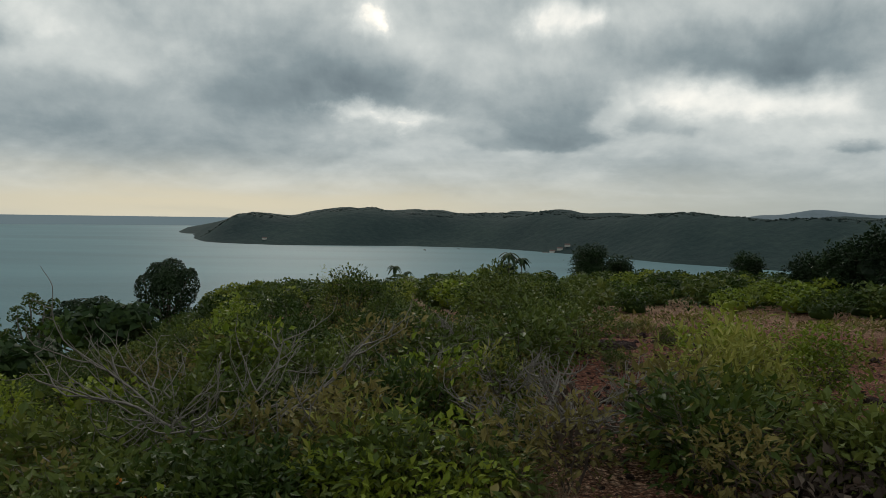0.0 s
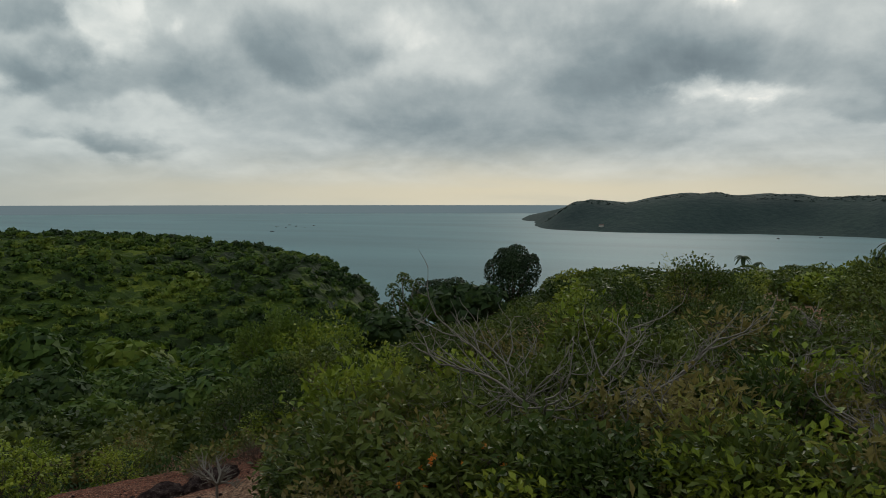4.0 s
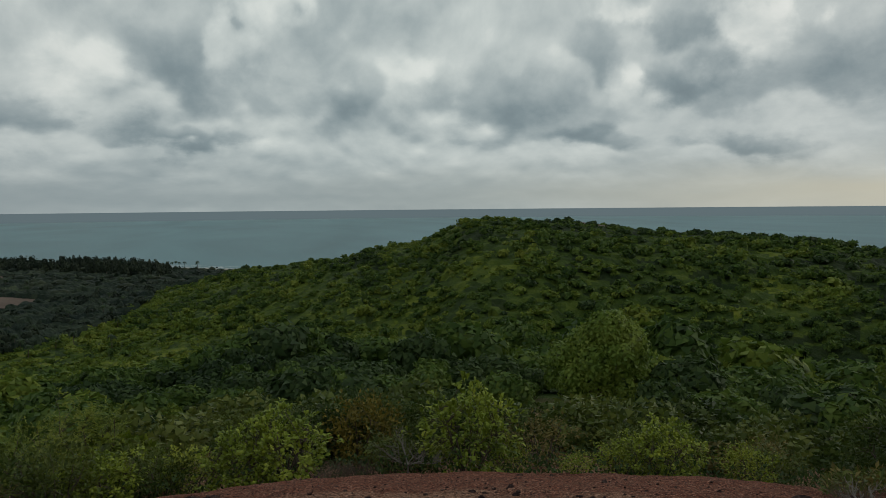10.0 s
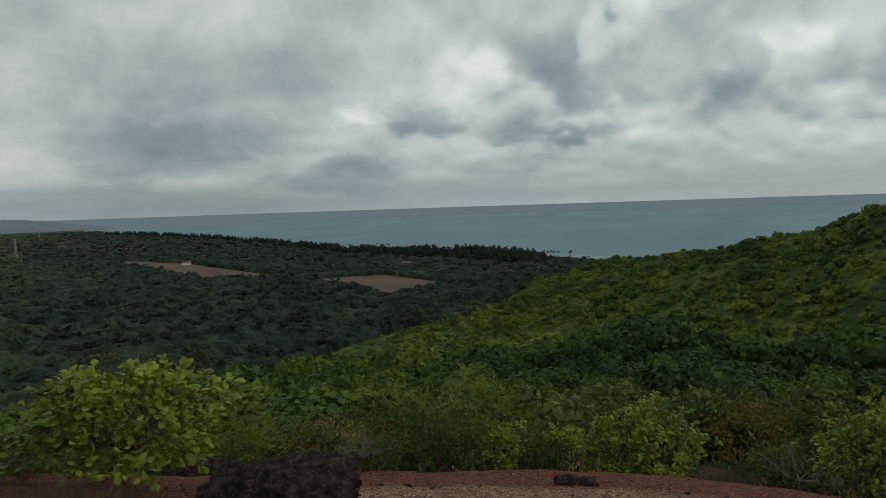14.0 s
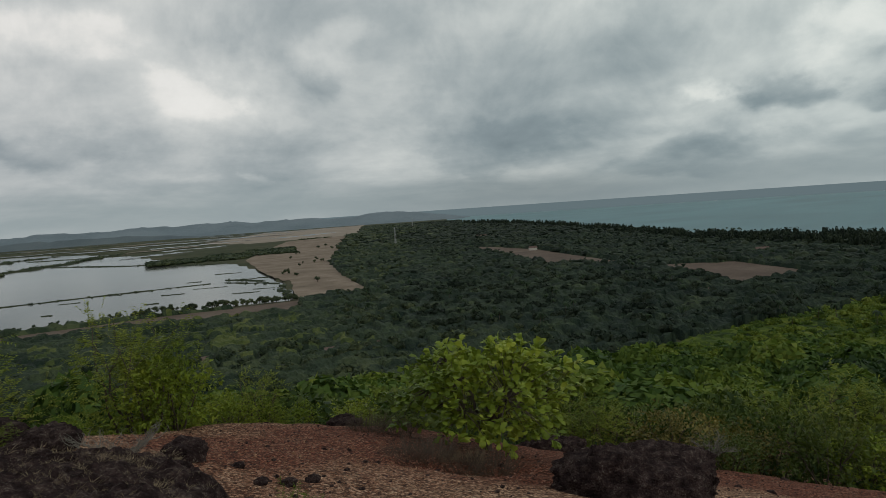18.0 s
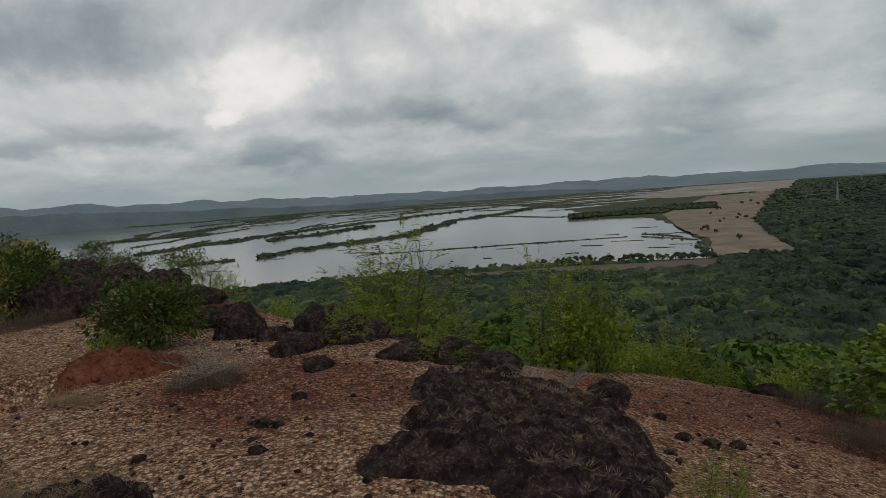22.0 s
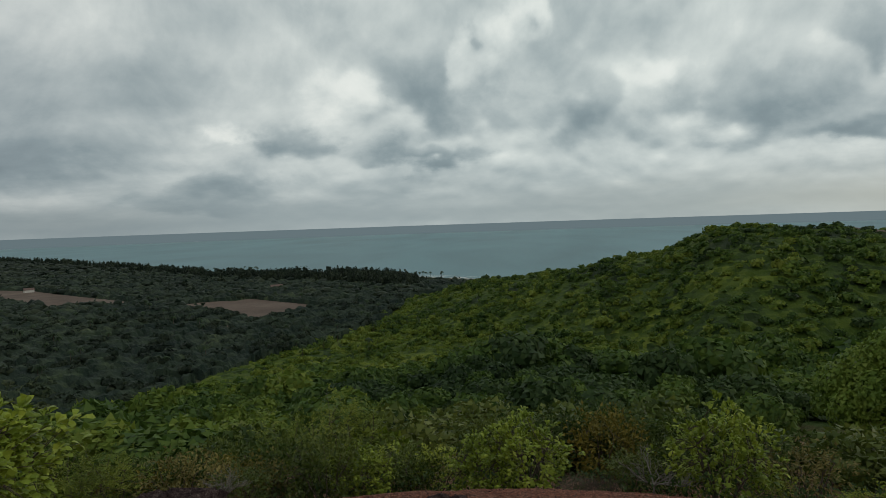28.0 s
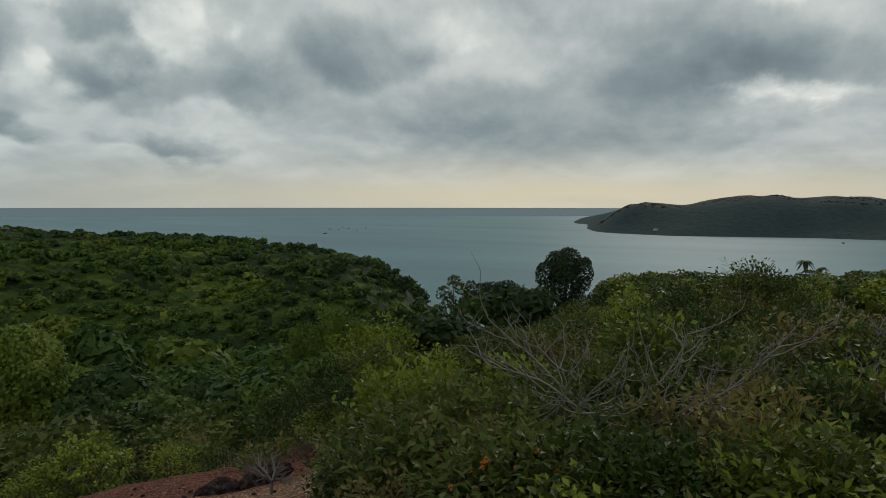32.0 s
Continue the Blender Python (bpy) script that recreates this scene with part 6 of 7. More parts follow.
def rock_shelf(name, az, r, wide, deep, high, label, seed, lumps):
    """A flat-topped craggy outcrop that breaks out of the ground, with worn steps and pits."""
    n = 220
    u, v = np.meshgrid(np.linspace(-1.4, 1.4, n), np.linspace(-1.4, 1.4, n))
    x0, y0 = at(az, r)
    c, k = math.cos(radians(az)), math.sin(radians(az))
    x, y = x0 + u * wide / 2 * c - v * deep / 2 * k, y0 + u * wide / 2 * k + v * deep / 2 * c
    u2 = u + 0.18 * v * (v > 0)
    q = (np.abs(u2) ** 2.4 + np.abs(v) ** 2.4) ** (1 / 2.4) + 0.26 * value_noise(x, y, 0.7, seed) + 0.13 * value_noise(x, y, 0.24, seed + 1) + 0.06 * value_noise(x, y, 0.09, seed + 2)
    h = 1 - step(0.60, 1.02, q)
    ledge = value_noise(x, y, 0.55, seed + 3) + 0.5 * value_noise(x, y, 0.2, seed + 4)
    ledge = np.round(ledge * 2.2) / 2.2 * 0.6 + ledge * 0.4
    crag = 0.055 * ledge + 0.035 * np.abs(value_noise(x, y, 0.16, seed + 5)) + 0.026 * value_noise(x, y, 0.07, seed + 6) + 0.014 * value_noise(x, y, 0.035, seed + 7)
    z = land(x, y) + high * h * (0.85 + 0.2 * value_noise(x, y, 0.9, seed + 8) + 0.18 * np.abs(u)) + crag * step(0.02, 0.4, h) - 0.08 * (1 - step(0.0, 0.15, h))
    # cracks part it into lumps
    g = np.random.default_rng(seed + 20)
    cu, cv = g.uniform(-0.7, 0.7, lumps), np.linspace(-0.8, 0.8, lumps)
    d = np.hypot(u[..., None] - cu + 0.25 * value_noise(x, y, 0.4, seed)[..., None], (v[..., None] - cv) * 1.2)
    two = np.sort(d, axis=-1)
    z = z - 0.07 * np.exp(-(((two[..., 1] - two[..., 0]) / 0.06) ** 2)) * h if lumps > 1 else z
    own, pts, faces = d.argmin(-1).ravel(), np.stack([x, y, z], -1).reshape(-1, 3), grid_faces(n, n)
    faces = faces[(h.ravel()[faces] > 0).any(1)]
    ob = tagged(new(name), label, "rock")
    ob.location = (x0, y0, float(land(np.array([x0]), np.array([y0]))[0]))
    for k in range(lumps):
        mine = faces[own[faces[:, 0]] == k]
        if len(mine):
            used, at_new = np.unique(mine, return_inverse=True)
            part("rock_lump", mesh_of("rock_lump", pts[used] - np.array(ob.location), at_new.reshape(mine.shape), ROCK, True), ob)
    SHELVES.append((x, y, z, h))


SHELVES = []


def rocks():
    shapes = [boulder_mesh(1, 5)] + [boulder_mesh(s, 4) for s in (2, 3, 4)]
    rows = ()  # bearing, distance, width across, depth, height, turn
    rows += (
        (120.8, 7.6, 1.55, 1.2, 1.05, 0), (179.2, 9.0, 0.6, 0.6, 0.6, 0.4), (185.2, 9.6, 0.62, 0.7, 0.62, 0.2), (186.8, 11.0, 0.7, 0.6, 0.45, 0.9), (182.6, 9.0, 0.42, 0.4, 0.32, 0.5),
        (198.2, 14.0, 1.2, 1.0, 1.15, 0.3), (197.0, 16.5, 1.6, 1.2, 1.1, 0.8), (205.2, 18.5, 3.2, 2.2, 1.5, 0.2), (199.5, 22.0, 2.6, 1.6, 1.3, 0.6), (196.4, 23.0, 1.6, 1.2, 1.0, 1.2),
        (193.5, 20.0, 1.4, 1.2, 0.8, 0.2), (190.5, 18.0, 1.2, 1.0, 0.7, 0.9), (208.2, 4.7, 0.8, 0.9, 0.75, 0.1), (200.5, 4.15, 0.9, 0.35, 0.24, 0.35), (205.6, 5.6, 0.7, 0.4, 0.22, 0.0),
    )
    rows += (
        (172.2, 7.6, 0.6, 0.4, 0.26, 0.4), (165.6, 7.3, 0.8, 0.5, 0.35, 1.0), (168.8, 7.6, 0.7, 0.5, 0.35, 0.3), (177.9, 9.8, 1.0, 0.7, 0.6, 0.8),
        (156.0, 7.2, 0.4, 0.4, 0.3, 0.2), (46.0, 9.6, 0.9, 0.5, 0.35, 0.8), (49.5, 9.6, 0.6, 0.5, 0.3, 0.2), (-16.5, 8.0, 0.9, 0.5, 0.22, 0.2), (176.5, 8.6, 0.9, 0.6, 0.4, 0.2), (173.5, 9.2, 0.8, 0.6, 0.42, 0.6), (180.8, 8.2, 0.7, 0.5, 0.3, 0.9),
        (-29.5, 5.2, 0.6, 0.4, 0.2, 0.6), (-24.0, 6.9, 0.6, 0.4, 0.22, 0.1), (-13, 12.5, 1.2, 0.7, 0.25, 0.5), (-20, 13.5, 1.4, 0.7, 0.25, 0.2), (174, 12, 1.6, 1.0, 0.8, 0.3),
    )
    rows += (
        (118, 12.0, 1.5, 0.8, 0.6, 0.2), (127, 12.6, 1.2, 0.6, 0.5, 0.2), (188.5, 13.5, 1.1, 0.8, 0.5, 0.3), (144, 12.2, 0.6, 0.4, 0.3, 0.1),
    )
    for i, (az, r, w, d, h, turn) in enumerate(rows):
        x, y = at(az, r)
        label = "rounded black laterite boulder with pale lichen" if h > 0.5 else "low dark laterite slab in dry ground"
        ob = tagged(new("boulder", shapes[i % 4]), label, "rock", "laterite boulders")
        ob.matrix_world = Matrix.Translation((x, y, float(land(np.array([x]), np.array([y]))[0]) + h * 0.08)) @ Matrix.Rotation(radians(az) + turn, 4, "Z") @ Matrix.Diagonal((w, d, h, 1))
    rock_shelf("rock_outcrop", 162.8, 5.35, 2.2, 3.5, 0.22, "wide black laterite outcrop tufted with dry grass", 3, 6)
    rock_shelf("rock_slab", 200.2, 4.25, 1.15, 0.75, 0.16, "low black laterite slab in tan gravel", 5, 2)
    # loose stones
    g = np.random.default_rng(31)
    small = [boulder_mesh(s, 3, 0.5) for s in (11, 12, 13)]
    rows = [(179.4, 7.2, 0.24), (183.9, 5.4, 0.12), (182.8, 5.3, 0.08), (181.0, 6.1, 0.10), (203.4, 6.6, 0.12), (193.0, 5.1, 0.08), (184.5, 4.8, 0.09), (97.5, 10.2, 0.26), (95.6, 10.3, 0.22), (150.6, 6.4, 0.11), (151.6, 5.8, 0.08), (148.4, 6.4, 0.12), (146.6, 6.6, 0.12), (152.2, 7.0, 0.10)]
    rows += [(g.uniform(140, 207), g.uniform(4.2, 9), g.uniform(0.02, 0.055)) for _ in range(80)] + [(g.uniform(46, 140), g.uniform(7, 13), g.uniform(0.03, 0.08)) for _ in range(60)]
    rows += [(g.uniform(-32, -9), g.uniform(5, 15), g.uniform(0.06, 0.18)) for _ in range(50)]
    for i, (az, r, s) in enumerate(rows):
        x, y = at(az, r)
        ob = tagged(new("stone", small[i % 3]), "dark brown loose laterite stone on bare ground", "stone", "loose stones")
        ob.matrix_world = Matrix.Translation((x, y, float(land(np.array([x]), np.array([y]))[0]) + s * 0.12)) @ Matrix.Rotation(i * 2.1, 4, "Z") @ Matrix.Diagonal((s * 1.2, s, s * 0.7, 1))
    # crumbled crust and fine gravel, past counting
    n = 6500
    az, r = g.uniform(138, 209, n), np.sqrt(g.uniform(11, 95, n))
    x, y = at(az, r)
    s = g.gamma(2.0, 0.0045, n) + 0.008
    stuff("crust_crumbs", scatter([lumpy(s0, 1, 0.5, 0.6) for s0 in (97, 98, 99)], x, y, land(x, y) + s * 0.12, s, np.ones(n), 12), CRUMB, "tan crumbs of broken laterite crust", "gravel")
    n = 3800
    az, r = g.uniform(40, 209, n), np.sqrt(g.uniform(12, 150, n))
    x, y = at(az, r)
    s = g.gamma(2.0, 0.007, n) + 0.008
    stuff("gravel", scatter([lumpy(s0, 1, 0.5, 0.6) for s0 in (91, 92, 93)], x, y, land(x, y) + s * 0.15, s, np.ones(n), 8), ROCK, "dark laterite gravel strewn over the crust", "gravel")
    n = 1600
    az, r = g.uniform(-33, 8, n), np.sqrt(g.uniform(14, 240, n))
    x, y = at(az, r)
    s = g.gamma(2.0, 0.013, n) + 0.01
    stuff("gravel", scatter([lumpy(s0, 1, 0.5, 0.6) for s0 in (94, 95, 96)], x, y, land(x, y) + s * 0.15, s, np.ones(n), 9), ROCK, "dark laterite gravel strewn over the crust", "gravel")


def earth_mound(az, r, wide, deep, high, label, seed):
    n = 120
    u, v = np.meshgrid(np.linspace(-1.3, 1.3, n), np.linspace(-1.3, 1.3, n))
    x0, y0 = at(az, r)
    c, s = math.cos(radians(az)), math.sin(radians(az))
    x, y = x0 + u * wide / 2 * c - v * deep / 2 * s, y0 + u * wide / 2 * s + v * deep / 2 * c
    q = np.hypot(u, v) + 0.22 * value_noise(x, y, 0.5, seed)
    h = np.clip(1 - q, 0, 1)
    h = h * h * (3 - 2 * h)
    z = land(x, y) + high * h * (1 + 0.15 * value_noise(x, y, 0.3, seed)) + (0.05 * value_noise(x, y, 0.13, seed) + 0.035 * value_noise(x, y, 0.05, seed + 1)) * (h > 0.02) - 0.06 * (h < 0.01)
    me = mesh_of("earth_mound", np.stack([x, y, z], -1).reshape(-1, 3), grid_faces(n, n), RED_EARTH, True)
    tagged(new("earth_mound", me), label, "earth mound")
    g = np.random.default_rng(seed)
    pick = g.choice(np.flatnonzero(h.ravel() > 0.05), 420)
    s = g.gamma(2.0, 0.012, 420) + 0.012
    stuff("clods", scatter([lumpy(k + 140, 1, 0.5, 0.8) for k in range(3)], x.ravel()[pick], y.ravel()[pick], z.ravel()[pick], s, np.ones(420), 4), RED_EARTH, "crumbled clods of red earth on the heap", "earth clods")


rocks()
earth_mound(193.8, 8.15, 1.8, 1.4, 0.24, "heap of fresh red laterite earth beside a pit", 3)
scrub_fields()
named_plants()
dry_growth()

# ---- far things: headland woods, boats, houses, masts, palms ----
def headland_woods():
    protos = [joined(lumpy(s + 70, 1, 0.45, 0.7), sprays(s + 70, 5, 0.4, 0.7)) for s in range(4)]
    g, n = np.random.default_rng(62), 1500
    az = g.uniform(-36, 19.4, n)
    foot = along(az, (-60, 1150), (-35, 1180), (-24, 1260), (-18, 1345), (-10, 1610), (-4, 1820), (4, 1880), (13, 1850), (19, 2010), (20, 2100))
    x, y = at(az, foot + g.uniform(280, 420, n))
    z = land(x, y)
    s = g.uniform(4, 9, n)
    stuff("headland_wood", scatter(protos, x, y, z - s * 0.05, s, np.full(n, 0.7), 63), FAR_LEAF, "dark evergreen headland trees, distance haze in their colour", "woods")


def shore_trees():
    """Single trees along the lagoon's near bank and on the brown field."""
    crown = []
    for k in range(5):
        h = np.random.default_rng(k + 80)
        rows = [(h.uniform(-0.3, 0.3), h.uniform(-0.3, 0.3), h.uniform(-0.2, 0.3), h.uniform(0.14, 0.3)) for _ in range(5)]
        crown.append(mesh_of("crown", *leafy_lobes(rows, 110, 0.13, k + 80, 0.8), WOOD_LEAF))
    trunk = mesh_of("trunk", *tubes([(np.array([[0, 0, -0.3], [0.02, 0, 0.3], [0, 0.02, 0.75]]), 0.05, 0.03)], 5), TWIG, True)
    g = np.random.default_rng(64)
    rows = [(147 + 14 * g.random() ** 1.3, g.uniform(664, 692), g.uniform(2.2, 6.8)) for _ in range(120)] + [(g.uniform(160, 184), g.uniform(670, 690), g.uniform(1.6, 3.8)) for _ in range(70)]
    rows += [(147.6, 985, 9), (147.9, 975, 8), (146.9, 950, 6), (145.3, 835, 7.5), (146.6, 1130, 5), (146.3, 1180, 5), (145.2, 1240, 7), (144.8, 1200, 7), (145.4, 1180, 6), (147.3, 1340, 6), (146.6, 1500, 7), (146.8, 1470, 6), (145.0, 1700, 8), (144.4, 1750, 8), (143.9, 1600, 8)]
    for i, (az, r, s) in enumerate(rows):
        x, y = at(az, r)
        ob = tagged(new("shore_tree"), "small dark tree standing by the lagoon and fields", "tree", "trees by the lagoon")
        ob.matrix_world = Matrix.Translation((x, y, PLAIN_Z)) @ Matrix.Rotation(i * 1.9, 4, "Z") @ Matrix.Diagonal((s * (0.8 + 0.15 * (i % 5)), s * 1.1, s, 1))
        part("trunk", trunk, ob)
        c = part("crown", crown[i % 5], ob)
        c.location = (0, 0, 0.5)


def palm_meshes(seed):
    g = np.random.default_rng(seed)
    top = np.array([0.05, 0.03, 0.92])
    trunk = tubes([(curve_path((0, 0, -0.05), top, 0.0, g, 6, 0.02), 0.018, 0.011)], 6)
    vs, fs, n = [], [], 0
    for i in range(13):
        a = 2 * np.pi * i / 13 + g.uniform(-0.2, 0.2)
        rise = g.uniform(-0.3, 0.75)
        u = np.linspace(0, 1, 7)[:, None]
        d = np.array([math.cos(a), math.sin(a), 0])
        line = top + d * 0.3 * u + np.array([0, 0, 1]) * (rise * 0.3 * u - 0.30 * u * u)
        side = np.array([-d[1], d[0], 0])
        w = 0.055 * np.sin(np.pi * np.clip(u * 0.9 + 0.08, 0, 1))
        v = np.concatenate([line - side * w - [0, 0, 0.02], line, line + side * w - [0, 0, 0.02]])
        q = grid_faces(3, 7)
        vs.append(v), fs.append(q + n)
        n += len(v)
    return mesh_of("trunk", *trunk, TWIG, True), mesh_of("fronds", np.concatenate(vs), np.concatenate(fs), LEAF_NIGHT)


def palms():
    sets = [palm_meshes(s) for s in (1, 2)]
    g = np.random.default_rng(65)
    rows = [(113.6 + g.uniform(-2.2, 2.2), 1300 + g.uniform(-20, 30), g.uniform(8, 11)) for _ in range(16)] + [(98 + g.uniform(-1.5, 3), 985 + g.uniform(-20, 20), g.uniform(7, 10)) for _ in range(14)]
    rows += [(g.uniform(100, 145), g.uniform(420, 820), g.uniform(9, 12)) for _ in range(120)]
    rows = [(a, r, h, PLAIN_Z) for a, r, h in rows] + [(3.9, 44, 1.7, None), (2.9, 46, 1.3, None), (-5.4, 40, 2.3, None), (-6.6, 41, 2.0, None)]
    for i, (az, r, h, z) in enumerate(rows):
        x, y = at(az, r)
        z = float(land(np.array([x]), np.array([y]))[0]) if z is None else z
        if z < -79 or z > -70 and r > 100 or any(inside(np.array([az]), np.array([r + gap]), f[2])[0] for f in FIELDS for gap in (0, 60, 120)):
            continue
        ob = tagged(new("coconut_palm"), "slender coconut palm with drooping fronds", "palm", "coconut palms")
        ob.matrix_world = Matrix.Translation((x, y, z)) @ Matrix.Rotation(i * 2.4, 4, "Z") @ Matrix.Diagonal((h, h, h, 1))
        part("trunk", sets[i % 2][0], ob)
        part("frond_crown", sets[i % 2][1], ob)


def plain_mat(name, colour, rough=0.7):
    m, n, bsdf = material(name, rough)
    p = n.add("ShaderNodeTexCoord").outputs["Object"]
    n.tree.links.new(n.mix(n.noise(p, 3.0, 4.0), tuple(c * 0.8 for c in colour), colour), bsdf.inputs["Base Color"])
    return m


HULL, WALL, ROOF, STEEL, SHEET = (plain_mat("dark_hull", (0.05, 0.05, 0.05)), plain_mat("lime_washed_wall", (0.55, 0.53, 0.48)), plain_mat("clay_roof", (0.12, 0.075, 0.06)),
                                  plain_mat("grey_steel", (0.35, 0.36, 0.36), 0.5), plain_mat("weathered_sheet", (0.40, 0.40, 0.39)))


def hull_mesh():
    """A fishing boat's hull, 1 long: pointed bow, sheer, open deck."""
    rows, n = [], 11
    for i in range(n):
        u = i / (n - 1)
        w = 0.16 * math.sin(math.pi * min(1, 0.18 + 0.82 * (1 - u) ** 0.75)) ** 0.7 if u < 1 else 0.004
        top = 0.10 + 0.10 * (2 * u - 0.9) ** 2
        rows.append([(u - 0.5, -w, top), (u - 0.5, -w * 0.75, 0.0), (u - 0.5, 0, -0.05), (u - 0.5, w * 0.75, 0.0), (u - 0.5, w, top), (u - 0.5, w * 0.8, top - 0.03), (u - 0.5, -w * 0.8, top - 0.03)])
    return mesh_of("hull", np.array(rows).reshape(-1, 3), grid_faces(n, 7, True), HULL)


def box_mesh(name, size, mat, lift=0.0, bevel=0.03):
    bm = bmesh.new()
    bmesh.ops.create_cube(bm, size=1.0)
    for v in bm.verts:
        v.co = Vector((v.co.x * size[0], v.co.y * size[1], v.co.z * size[2] + lift))
    bmesh.ops.bevel(bm, geom=bm.edges[:], offset=bevel * min(size), segments=1, affect="EDGES")
    me = bpy.data.meshes.new(name)
    bm.to_mesh(me)
    bm.free()
    me.materials.append(mat)
    return me


def boats():
    hull, cabin = hull_mesh(), box_mesh("cabin", (0.2, 0.16, 0.16), SHEET, 0.16)
    mast = mesh_of("mast", *tubes([(np.array([[0.1, 0, 0.05], [0.1, 0, 0.45]]), 0.012, 0.008)], 5), STEEL)
    rows = [(41.3, 1950, 11), (39.4, 2350, 10), (40.2, 2250, 9), (40.9, 2300, 10), (38.7, 2200, 9), (38.0, 2400, 10), (39.9, 2500, 9), (1.5, 1690, 12), (-1.3, 1780, 8), (160.1, 930, 5)]
    for i, (az, r, s) in enumerate(rows):
        x, y = at(az, r)
        ob = tagged(new("fishing_boat"), "small dark fishing boat at anchor on calm water", "boat", "anchored fishing boats")
        ob.matrix_world = Matrix.Translation((x, y, SEA_Z + (0.5 if az > 100 else 0.1))) @ Matrix.Rotation(i * 1.1 + 0.6, 4, "Z") @ Matrix.Diagonal((s, s, s, 1))
        part("hull", hull, ob)
        part("cabin", cabin, ob, "pale sheet cabin")
        part("mast", mast, ob)


def house(az, r, wide, deep, high, turn, label, wall=None):
    x, y = at(az, r)
    z = float(land(np.array([x]), np.array([y]))[0])
    ob = tagged(new("house"), label, "house", "houses on the plain")
    ob.matrix_world = Matrix.Translation((x, y, z)) @ Matrix.Rotation(radians(az) + turn, 4, "Z")
    w = part("wall", box_mesh("wall", (wide, deep, high), wall or WALL, high / 2, 0.01), ob)
    o, h = 0.5, 0.32 * deep
    vs = [(-wide / 2 - o, -deep / 2 - o, high - 0.15), (wide / 2 + o, -deep / 2 - o, high - 0.15), (wide / 2 + o, deep / 2 + o, high - 0.15), (-wide / 2 - o, deep / 2 + o, high - 0.15), (-wide / 2 - o, 0, high + h), (wide / 2 + o, 0, high + h)]
    me = bpy.data.meshes.new("roof")
    me.from_pydata(vs, [], [(0, 1, 5, 4), (2, 3, 4, 5), (0, 4, 3), (1, 2, 5), (3, 2, 1, 0)])
    me.materials.append(ROOF)
    part("roof", me, ob, "brown clay tile roof")
    for k in (-0.3, 0.3):
        win = part("window", box_mesh("window", (1.1, 0.16, 1.1), HULL, 0, 0.05), ob, "dark window opening")
        win.location = (wide * k, deep / 2, high * 0.55)
    door = part("door", box_mesh("door", (1.0, 0.16, 2.0), HULL, 1.0, 0.05), ob, "dark doorway")
    door.location = (0, deep / 2, 0)


def houses():
    for az, r, w, d, h, t, label in (
            (154.4, 408, 6, 5, 3.4, 0.3, "small lime-washed house among dark trees"), (144.6, 395, 7, 5, 3.0, 0.1, "low brown house at the foot of the slope"), (141.0, 400, 8, 5, 3.0, 0.5, "low brown house at the foot of the slope"),
            (127.4, 1115, 12, 8, 4.2, 0.2, "pale house at the edge of a dry field"), (131.4, 1640, 14, 9, 4.6, 0.2, "white house among coastal woods"), (132.0, 1640, 10, 8, 4.6, 0.2, "white house among coastal woods"),
            (110.0, 905, 14, 8, 4.0, 0.2, "pale house among coconut trees"), (103.0, 900, 9, 6, 3.6, 0.6, "pale house among coconut trees"), (101.6, 910, 9, 6, 3.6, 0.1, "pale house among coconut trees"),
            (113.6, 560, 6, 5, 3.0, 0.1, "small pale house among dark trees"), (117.4, 520, 5, 4, 3.0, 0.4, "small pale house among dark trees")):
        house(az, r, w, d, h, t, label)
    for az in (-8.4, -9.0, -9.6, -10.2, 14.5):
        house(az, 1690 if az < 0 else 1990, 12, 9, 5, 0.2, "small white house on the far shore")


def lattice_mast(az, r, high):
    x, y = at(az, r)
    ob = tagged(new("radio_mast"), "tall grey lattice mast rising above the woods", "mast", "masts on the plain")
    ob.matrix_world = Matrix.Translation((x, y, PLAIN_Z))
    k = high * 0.045
    foot, top = [(k, k), (-k, k), (-k, -k), (k, -k)], 0.3
    for a, b in foot:
        part("leg", mesh_of("leg", *tubes([(np.array([[a, b, -0.5], [a * top, b * top, high]]), 0.35, 0.25)], 4), STEEL), ob)
    for i in range(10):
        z0, z1 = high * i / 10, high * (i + 1) / 10
        s0, s1 = 1 - (1 - top) * i / 10, 1 - (1 - top) * (i + 1) / 10
        paths = [(np.array([[*[c * s0 for c in foot[j]], z0], [*[c * s1 for c in foot[(j + 1) % 4]], z1]]), 0.2, 0.2) for j in range(4)]
        part("brace", mesh_of("brace", *tubes(paths, 3), STEEL), ob)


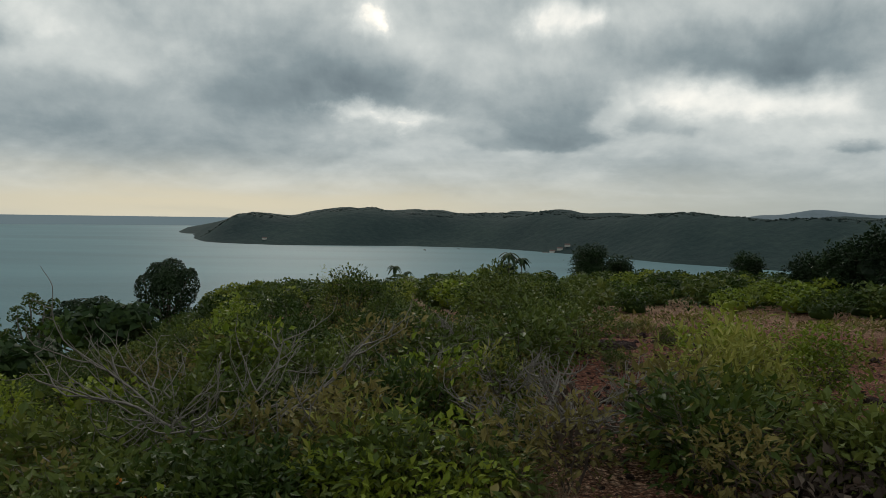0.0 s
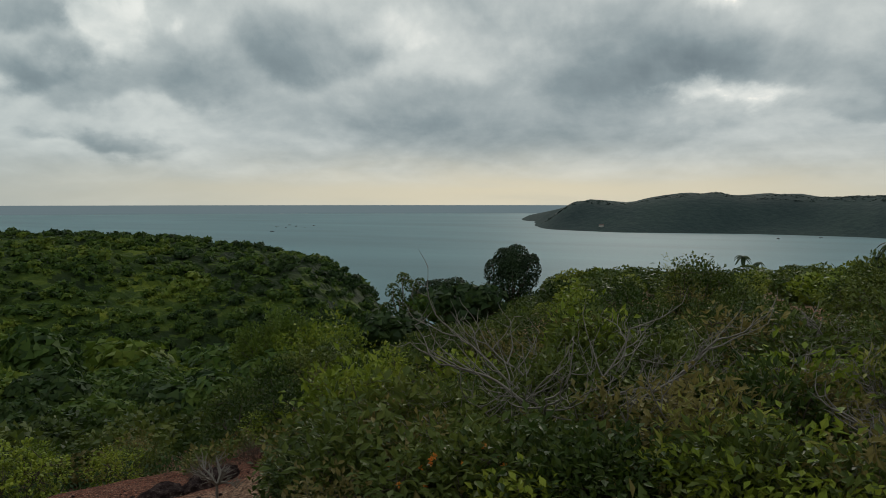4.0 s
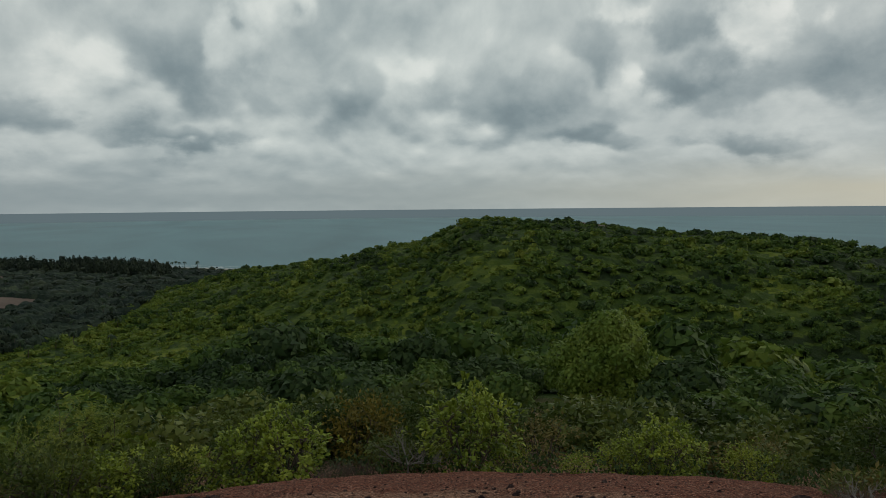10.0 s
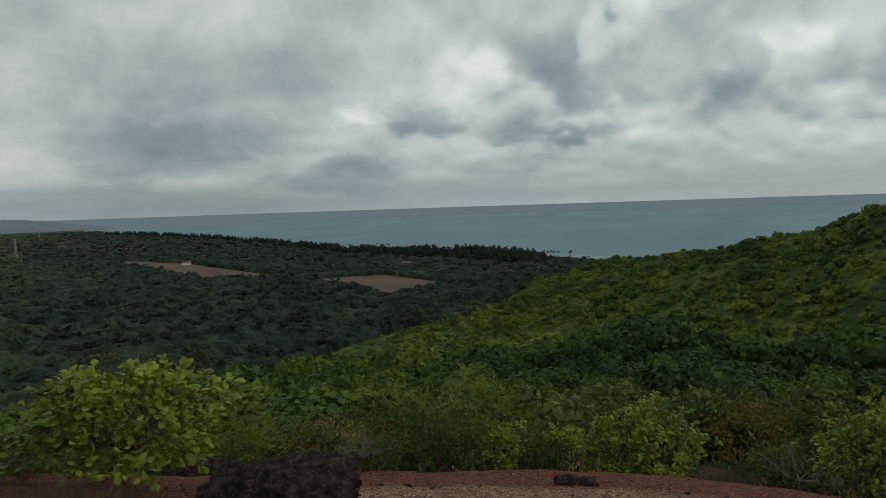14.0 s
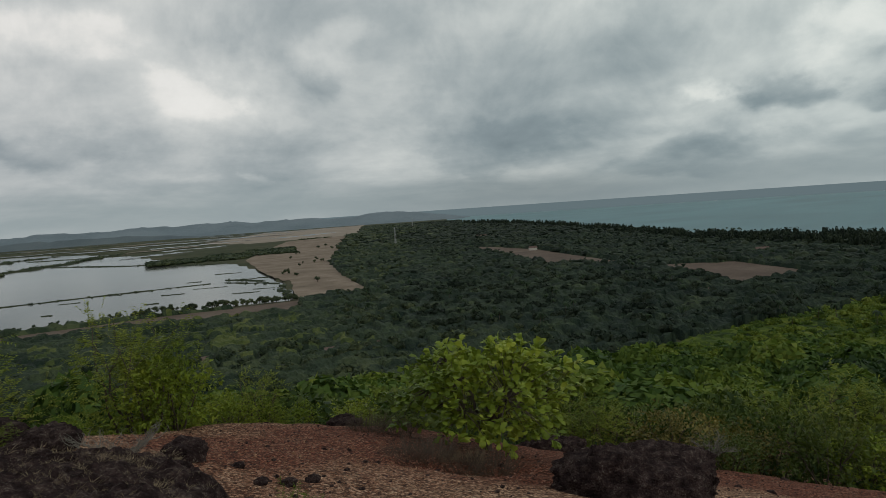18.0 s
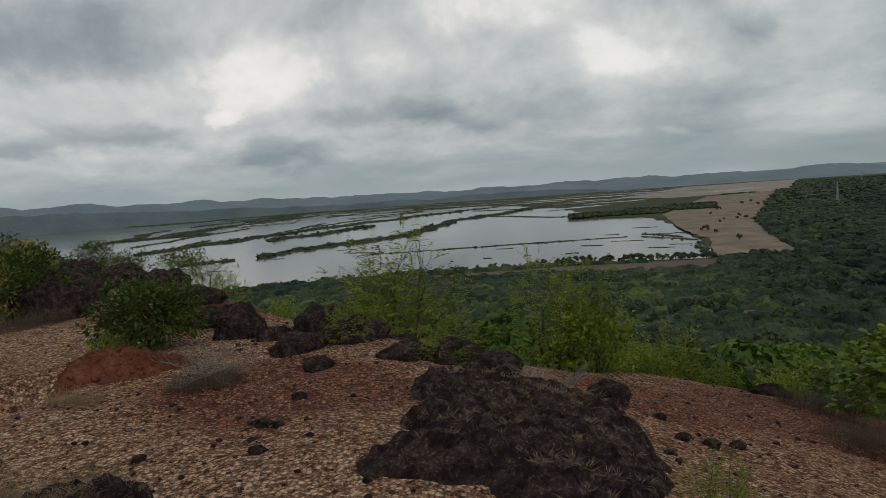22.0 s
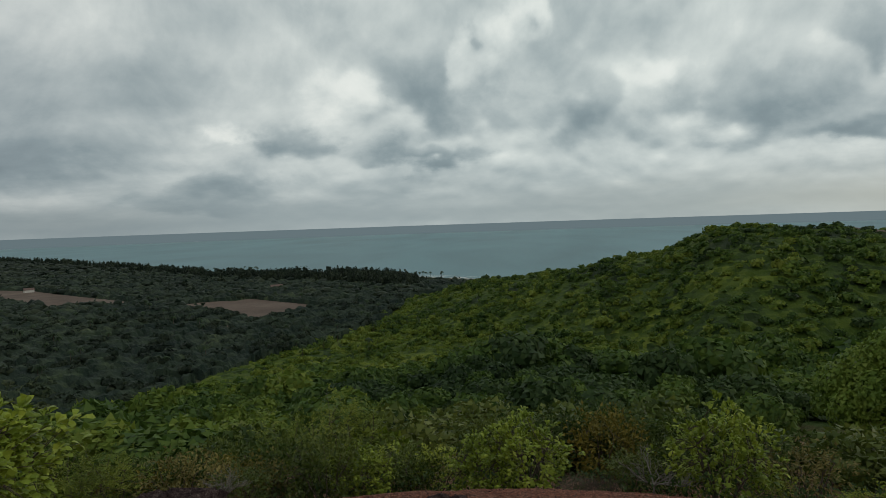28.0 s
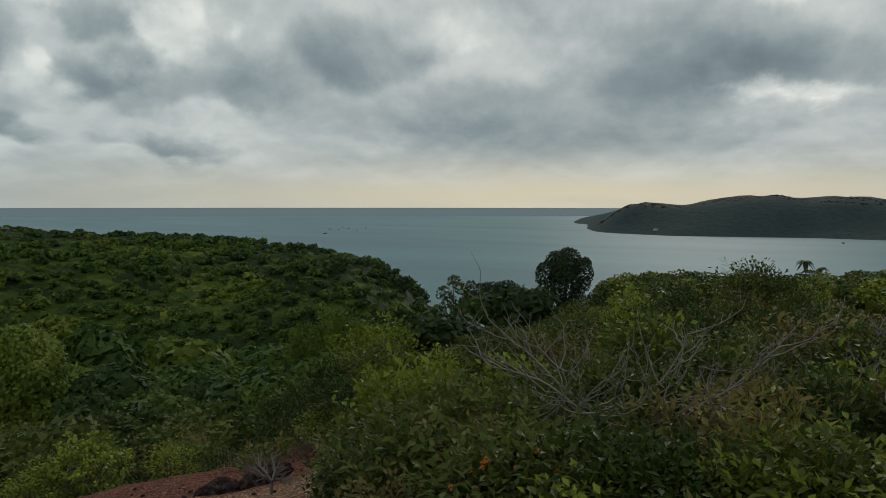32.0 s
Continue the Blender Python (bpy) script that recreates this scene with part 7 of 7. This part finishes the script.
def surf():
    """White lines where waves break on the beach."""
    m, n, bsdf = material("surf_foam", 0.9)
    bsdf.inputs["Base Color"].default_value = (0.6, 0.62, 0.62, 1)
    for i, (a0, a1, off, w) in enumerate(((92.5, 103, 18, 9), (93, 101, 45, 5), (110, 116.5, 20, 8))):
        az = np.linspace(a0, a1, 60)
        shore = along(az, (90, 860), (93, 940), (100, 1040), (104, 1110), (115, 1320), (123, 1850))
        rows = []
        for k in (0, 1):
            x, y = at(az, shore + off + k * w * (0.6 + 0.5 * value_noise(az * 9, az * 0 + i, 1.0, i)) + 6 * value_noise(az * 3, az * 0, 1.0, 7))
            rows.append(np.stack([x, y, x * 0 + SEA_Z + 0.25], -1))
        me = mesh_of("surf", np.concatenate(rows), grid_faces(2, 60)[:, ::-1], m)
        tagged(new("surf", me), "white line of surf along the beach", "surf", kind="structure")
    az = np.linspace(89, 131, 160)
    shore = along(az, (87, 700), (90, 860), (93, 940), (100, 1040), (104, 1110), (115, 1320), (123, 1850), (132.5, 3000))
    rows = []
    for off, z in ((-26, PLAIN_Z + 0.4), (-6, PLAIN_Z - 0.4), (22, SEA_Z - 0.6)):
        x, y = at(az, shore + off)
        rows.append(np.stack([x, y, x * 0 + z], -1))
    tagged(new("beach", mesh_of("beach", np.concatenate(rows), grid_faces(3, 160)[:, ::-1], SAND, True)), "narrow pale sand beach along the coast", "beach", kind="structure")


def post(az, r, high):
    x, y = at(az, r)
    z = float(land(np.array([x]), np.array([y]))[0])
    tagged(new("wooden_post", mesh_of("wooden_post", *tubes([(np.array([[x, y, z - 0.3], [x + 0.03, y, z + high * 0.5], [x, y, z + high]]), 0.05, 0.035)], 6), TWIG, True)), "thin weathered wooden post beside a tree", "post")


def islets():
    """Low mud islets in the near ponds."""
    rows = ((176.5, 1060, 30, 6), (168.2, 930, 34, 5), (163.5, 885, 22, 4), (160.2, 930, 9, 6), (156.4, 860, 26, 4), (153.6, 900, 40, 5), (151.0, 800, 30, 5), (149.6, 830, 24, 4), (158.0, 780, 14, 4), (165.0, 780, 10, 4), (170.5, 1150, 30, 5),
            (152.2, 1120, 40, 9), (150.4, 985, 46, 14), (154.8, 1010, 20, 6), (182.0, 1000, 16, 5), (186.8, 900, 18, 6))
    for i, (az, r, w, d) in enumerate(rows):
        ribbon("mud_islet", (az - 28.65 * w / r, r), (az + 28.65 * w / r, r + 4), d, 0.5, BUND, "low dark mud islet in the lagoon", "islet", i + 60)


def mangrove():
    protos = [joined(lumpy(s + 85, 1, 0.45, 0.8), sprays(s + 85, 14, 0.34, 0.8)) for s in range(4)]
    g = np.random.default_rng(66)
    for a0, a1, r0, r1, n in ((150.5, 153.5, 1480, 1700, 150), (147.0, 150.6, 1560, 1800, 190), (153.5, 158, 1480, 1620, 130), (182, 190, 2200, 3100, 0)):
        if n:
            az, r = g.uniform(a0, a1, n), g.uniform(r0, r1, n)
            x, y = at(az, r)
            s = g.uniform(10, 20, n)
            stuff("mangrove", scatter(protos, x, y, x * 0 + PLAIN_Z + 2, s, 8 / s, 67), WOOD_LEAF, "dark mangrove thicket at the lagoon's head", "mangrove")


def ponds():
    """Long shallow ponds on the flats at the head of the lagoon."""
    for i, (s, e, w) in enumerate((((143.5, 3900), (156, 4150), 120), ((147, 3300), (158, 3500), 110), ((150, 2750), (158, 2600), 90), ((143.5, 3000), (149, 2750), 80), ((152, 3050), (161, 3100), 80), ((155, 2100), (160, 1980), 60), ((152, 2350), (157, 2250), 60), ((163, 3600), (176, 4100), 90), ((160, 3900), (170, 4200), 80), ((146, 3600), (153, 3750), 60))):
        pond = ribbon("pond", s, e, w, 0.15, LAGOON, "long shallow pond on the mud flats", "pond", i + 30)
        pond.location.z = 2.3
    g = np.random.default_rng(71)
    for i in range(26):
        az, r = g.uniform(146, 182), g.uniform(2450, 4100)
        wide = g.uniform(2.0, 6.0)
        pale = i % 3 == 0
        flat = ribbon("mud_flat" if pale else "pond", (az, r), (az + wide, r + g.uniform(-160, 160)), g.uniform(30, 80), 0.2, PALE_FIELD if pale else LAGOON,
                      "pale dry mud flat at the lagoon's head" if pale else "long shallow pond on the mud flats", "mud flat" if pale else "pond", i + 90)
        flat.location.z = 3.4 + 0.02 * i


headland_woods()
ponds()
shore_trees()
palms()
boats()
houses()
lattice_mast(138.7, 1500, 42)
lattice_mast(137.2, 2900, 46)
surf()
islets()
post(31.4, 50, 3.0)
mangrove()
